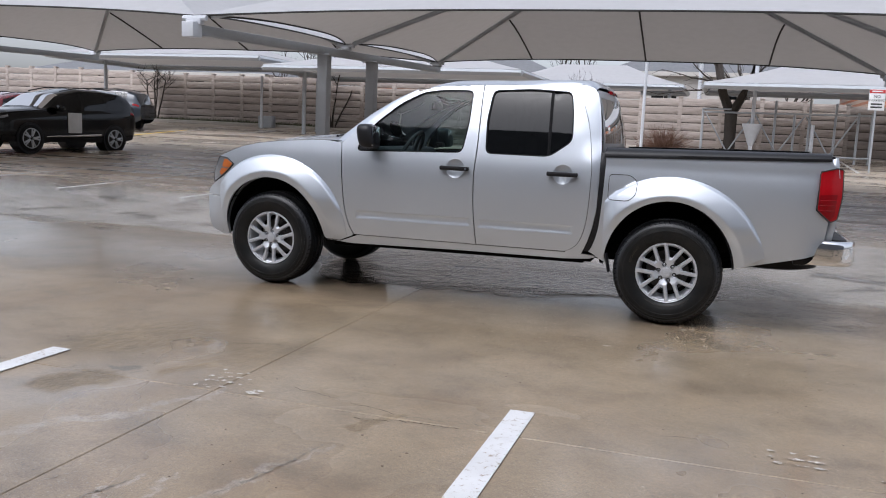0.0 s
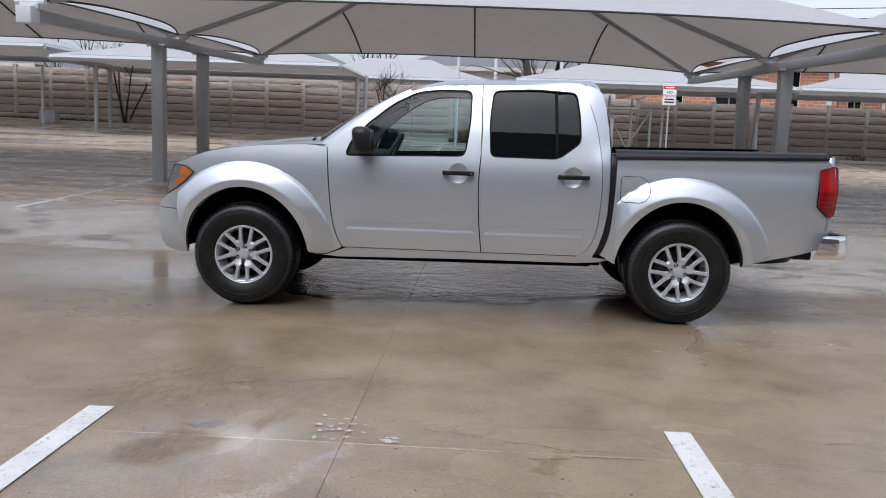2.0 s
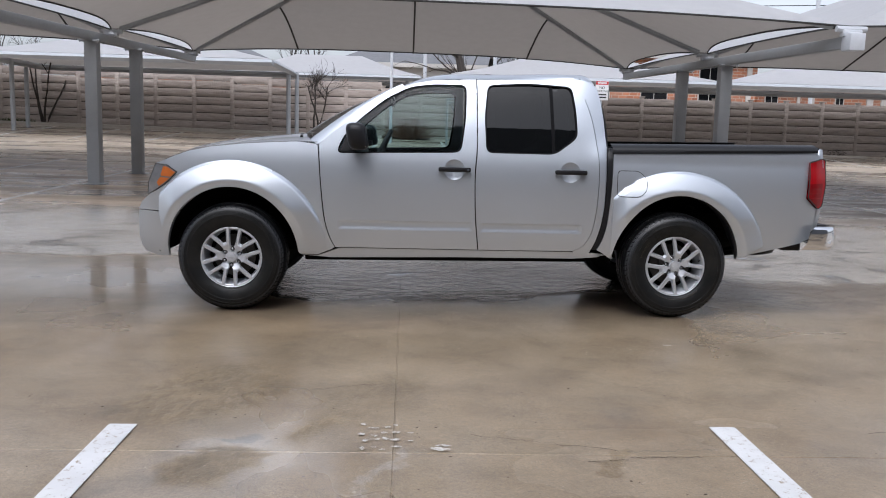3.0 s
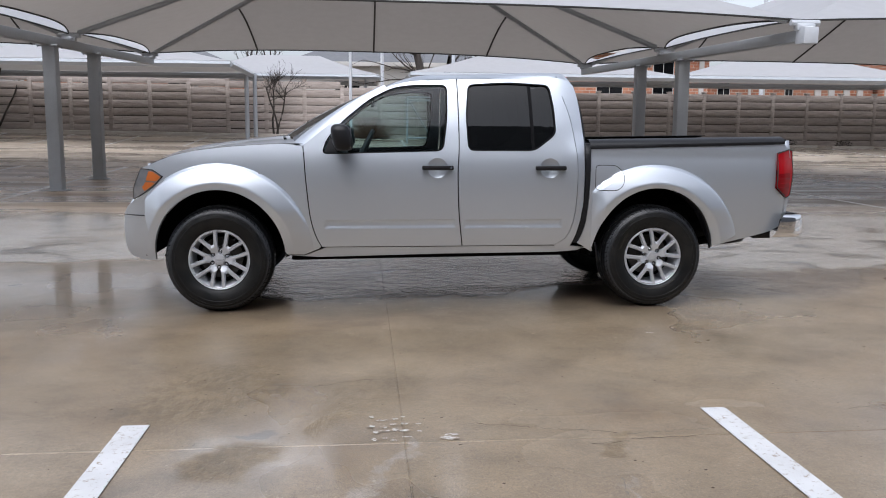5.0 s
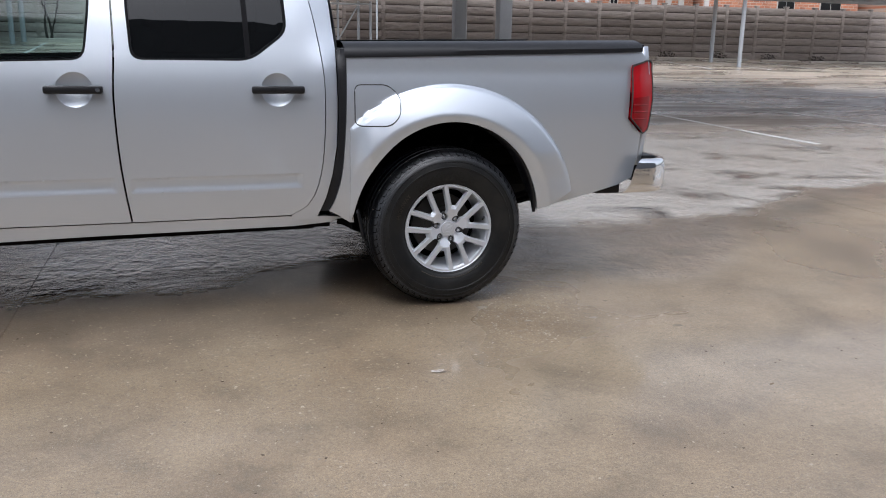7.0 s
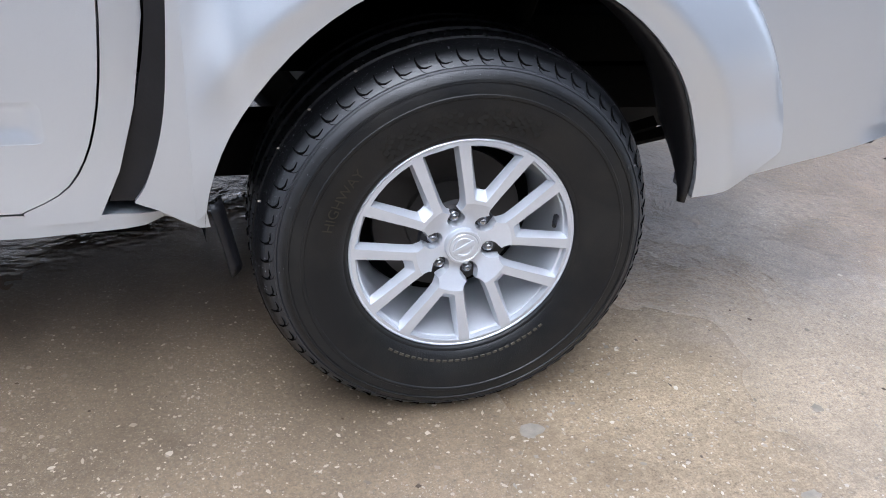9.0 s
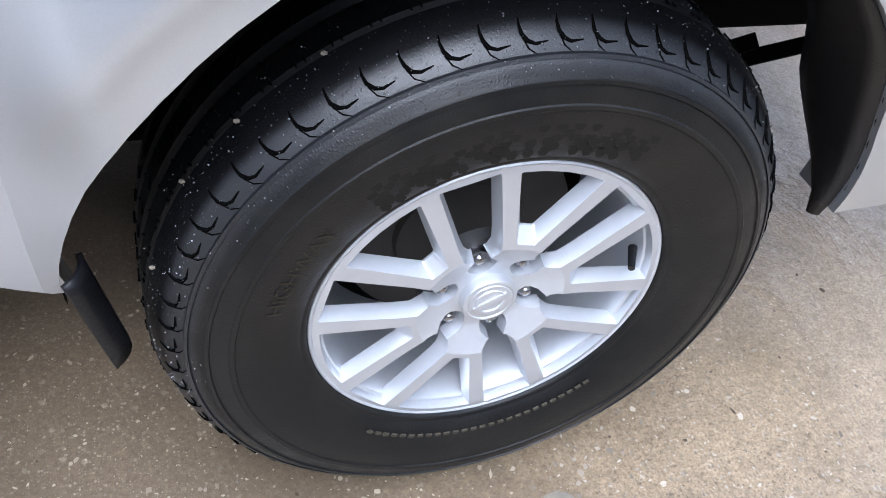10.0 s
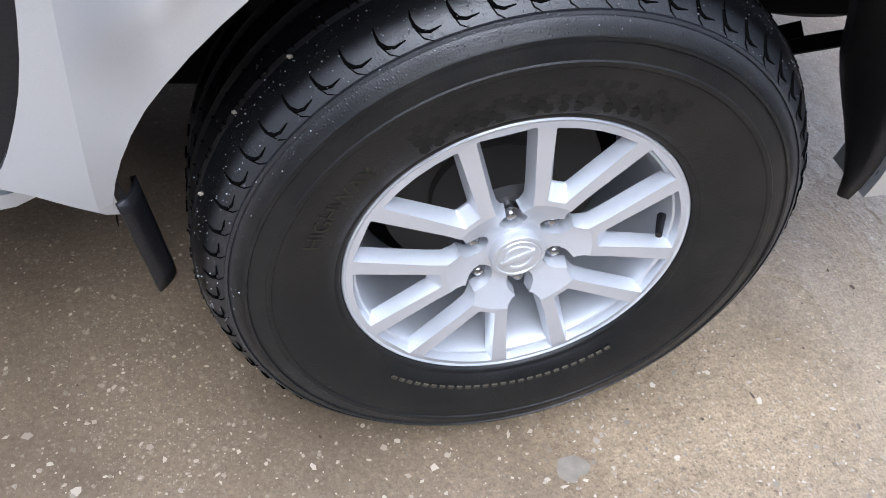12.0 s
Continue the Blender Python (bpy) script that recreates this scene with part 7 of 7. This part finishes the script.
# ---------------------------------------------------------------- parked cars
def car(name, label, paint, at, turn, sheet_on_door=False, size=1.0):
    """A five-door crossover, nose towards -y."""
    e = thing(name, label, "car", "parked cars", at=at)
    e.rotation_euler.z = radians(turn)
    e.scale = (size, size, size)
    L = 2.33
    ys = [-2.33, -2.2, -1.9, -1.45, -0.95, -0.40, 0.4, 1.2, 1.75, 2.1, 2.28]
    low = [0.42, 0.30, 0.26, 0.25, 0.25, 0.25, 0.25, 0.25, 0.27, 0.34, 0.48]
    belt = [0.72, 0.88, 0.96, 1.01, 1.03, 1.04, 1.06, 1.09, 1.13, 1.12, 1.02]
    roof = [0.74, 0.95, 1.03, 1.08, 1.13, 1.50, 1.67, 1.68, 1.64, 1.53, 1.10]
    half = [0.62, 0.80, 0.89, 0.92, 0.925, 0.925, 0.925, 0.925, 0.91, 0.87, 0.76]

    def at_(table, y):
        return float(np.interp(y, ys, table))

    def skin(y, q, out=0.0):
        """q from -1 to 1 goes round the section from sill to sill."""
        lo, be, ro, w = at_(low, y), at_(belt, y), at_(roof, y), at_(half, y)
        g = w * (1 - 0.20 * min(1, max(0, (ro - be) / 0.5)))
        prof = [(w * 0.93, lo), (w, lo + 0.18), (w, (lo + be) / 2), (w * 0.985, be - 0.05), (w * 0.955, be), ((w * 0.955 + g) / 2, (be + ro) / 2), (g * 0.93, ro - 0.06), (g * 0.72, ro - 0.005), (0, ro + 0.015)]
        k = (1 - abs(q)) * (len(prof) - 1)
        i = min(int(k), len(prof) - 2)
        f = k - i
        x = prof[i][0] * (1 - f) + prof[i + 1][0] * f
        z = prof[i][1] * (1 - f) + prof[i + 1][1] * f
        return (math.copysign(x + out, q), y, z)
    part("body", sheet(44, 32, lambda u, v: skin(-2.33 + 4.61 * u, 2 * v - 1)), paint, e)
    for y in (-2.33, 2.28):
        cap = bmesh.new()
        cap.faces.new([cap.verts.new(skin(y, -1 + 2 * k / 32)) for k in range(33)])
        part("bumper", cap, M_BLACK if y < 0 else paint, e, smooth=False)
    spans = ((-0.52, 0.28), (0.36, 1.10), (1.18, 1.72))
    for s in (-1, 1):
        for y0, y1 in spans:
            part("side_window", sheet(5, 4, lambda u, v: skin(y0 + (y1 - y0) * u + (0.25 * v if y0 < -0.4 else 0) * (1 - u), s * (1 - (4.15 + 1.7 * v) / 8), 0.006)), M_CARGLASS, e)
        part("lower_cladding", sheet(20, 3, lambda u, v: skin(-2.1 + 4.2 * u, s * (1 - 0.75 * v / 8), 0.012)), M_BLACK, e)
        part("roof_rail", tubed([(s * 0.60, y, at_(roof, y) + 0.04) for y in (-0.2, 0.3, 0.9, 1.5)], 0.016, 6), M_BLACK, e)
        part("sill_strip", tubed([(s * 0.945, y, z) for y, z in ((-0.9, 0.40), (0.0, 0.42), (0.85, 0.46))], [0.012, 0.024, 0.032], 5), M_CHROME, e)
        part("head_lamp", sheet(4, 3, lambda u, v: skin(-2.28 + 0.34 * u, s * (1 - (2.9 + 0.7 * v) / 8), 0.008)), M_LENS, e)
        part("tail_lamp", sheet(3, 3, lambda u, v: skin(1.98 + 0.24 * u, s * (1 - (2.9 + 0.9 * v) / 8), 0.008)), M_RED, e)
        part("door_mirror", boxes((s * 0.93, s * 1.12, -0.62, -0.46, 1.05, 1.22), bevel=0.04), paint, e)
        for y in (-1.36, 1.35):
            w = thing("wheel", "", "")
            w.parent = e
            w.location = (0, y, 0.35)
            well = bmesh.new()
            tube(well, [(s * 0.60, 0, 0.0), (s * 0.932, 0, 0.0)], 0.40, 24)
            part("wheel_arch", well, M_BLACK, w, smooth=False)
            t = bmesh.new()
            prof = [(0.255, 0.950), (0.30, 0.958), (0.340, 0.945), (0.355, 0.90), (0.355, 0.76)]
            for (r0, x0), (r1, x1) in zip(prof, prof[1:]):
                for k in range(28):
                    a, b2 = 2 * math.pi * k / 28, 2 * math.pi * (k + 1) / 28
                    t.faces.new([t.verts.new(p) for p in ((s * x0, r0 * math.cos(a), r0 * math.sin(a)), (s * x0, r0 * math.cos(b2), r0 * math.sin(b2)), (s * x1, r1 * math.cos(b2), r1 * math.sin(b2)), (s * x1, r1 * math.cos(a), r1 * math.sin(a)))])
            bmesh.ops.remove_doubles(t, verts=t.verts, dist=0.0005)
            bmesh.ops.recalc_face_normals(t, faces=t.faces)
            part("tyre", t, M_TYRE, w)
            r = bmesh.new()
            for k in range(5):
                a = 2 * math.pi * k / 5
                for d in (-0.16, 0.16):
                    tube(r, [(s * 0.950, 0.05 * math.cos(a), 0.05 * math.sin(a)), (s * 0.954, 0.250 * math.cos(a + d), 0.250 * math.sin(a + d))], [0.030, 0.021], 5)
            tube(r, [(s * 0.954, 0.248 * math.cos(2 * math.pi * k / 24), 0.248 * math.sin(2 * math.pi * k / 24)) for k in range(25)], 0.014, 5)
            part("rim", r, M_ALLOY, w)
    part("windscreen", sheet(6, 8, lambda u, v: skin(-0.92 + 0.60 * u, (v - 0.5) * 0.46, 0.0)[:2] + (skin(-0.92 + 0.60 * u, (v - 0.5) * 0.46)[2] + 0.008,)), M_CARGLASS, e)
    part("grille", boxes((-0.40, 0.40, -2.36, -2.325, 0.46, 0.74), bevel=0.02), M_BLACK, e)
    part("grille_trim", tubed([(-0.36, -2.37, 0.74), (-0.22, -2.375, 0.50), (0.22, -2.375, 0.50), (0.36, -2.37, 0.74)], 0.025, 6), M_CHROME, e)
    if sheet_on_door:
        part("door_notice", boxes((0.930, 0.938, -0.22, 0.22, 0.50, 1.03), bevel=0.002), M_WHITE, e, "white paper notice taped to a door")
    return e


car("crossover_car", "black crossover car parked under the canopy", M_CARBLACK, (-18.75, 13.6, ground_z(-18.75, 13.6)), -8, True, 1.1)
car("crossover_car", "dark blue crossover car parked by the wall", M_CARBLUE, (-25.2, 23.2, ground_z(-25.2, 23.2)), -75)
car("crossover_car", "dark red car parked behind another car", M_CARRED, (-22.9, 15.6, ground_z(-22.9, 15.6)), -4)
van = thing("white_van", "white box van parked behind the cars", "van", "parked cars", at=(-38.0, 26.0, ground_z(-38.0, 26.0)))
part("body", boxes((-1.1, 1.1, -3.2, 1.6, 0.5, 3.2), bevel=0.12), M_WHITE, van)
part("cab", boxes((-1.0, 1.0, 1.6, 3.2, 0.45, 2.1), bevel=0.2), M_WHITE, van)
for sx in (-0.95, 0.95):
    for y in (-2.0, 2.3):
        part("wheel", tubed([(sx - 0.12, y, 0.38), (sx + 0.12, y, 0.38)], 0.38, 20), M_TYRE, van)
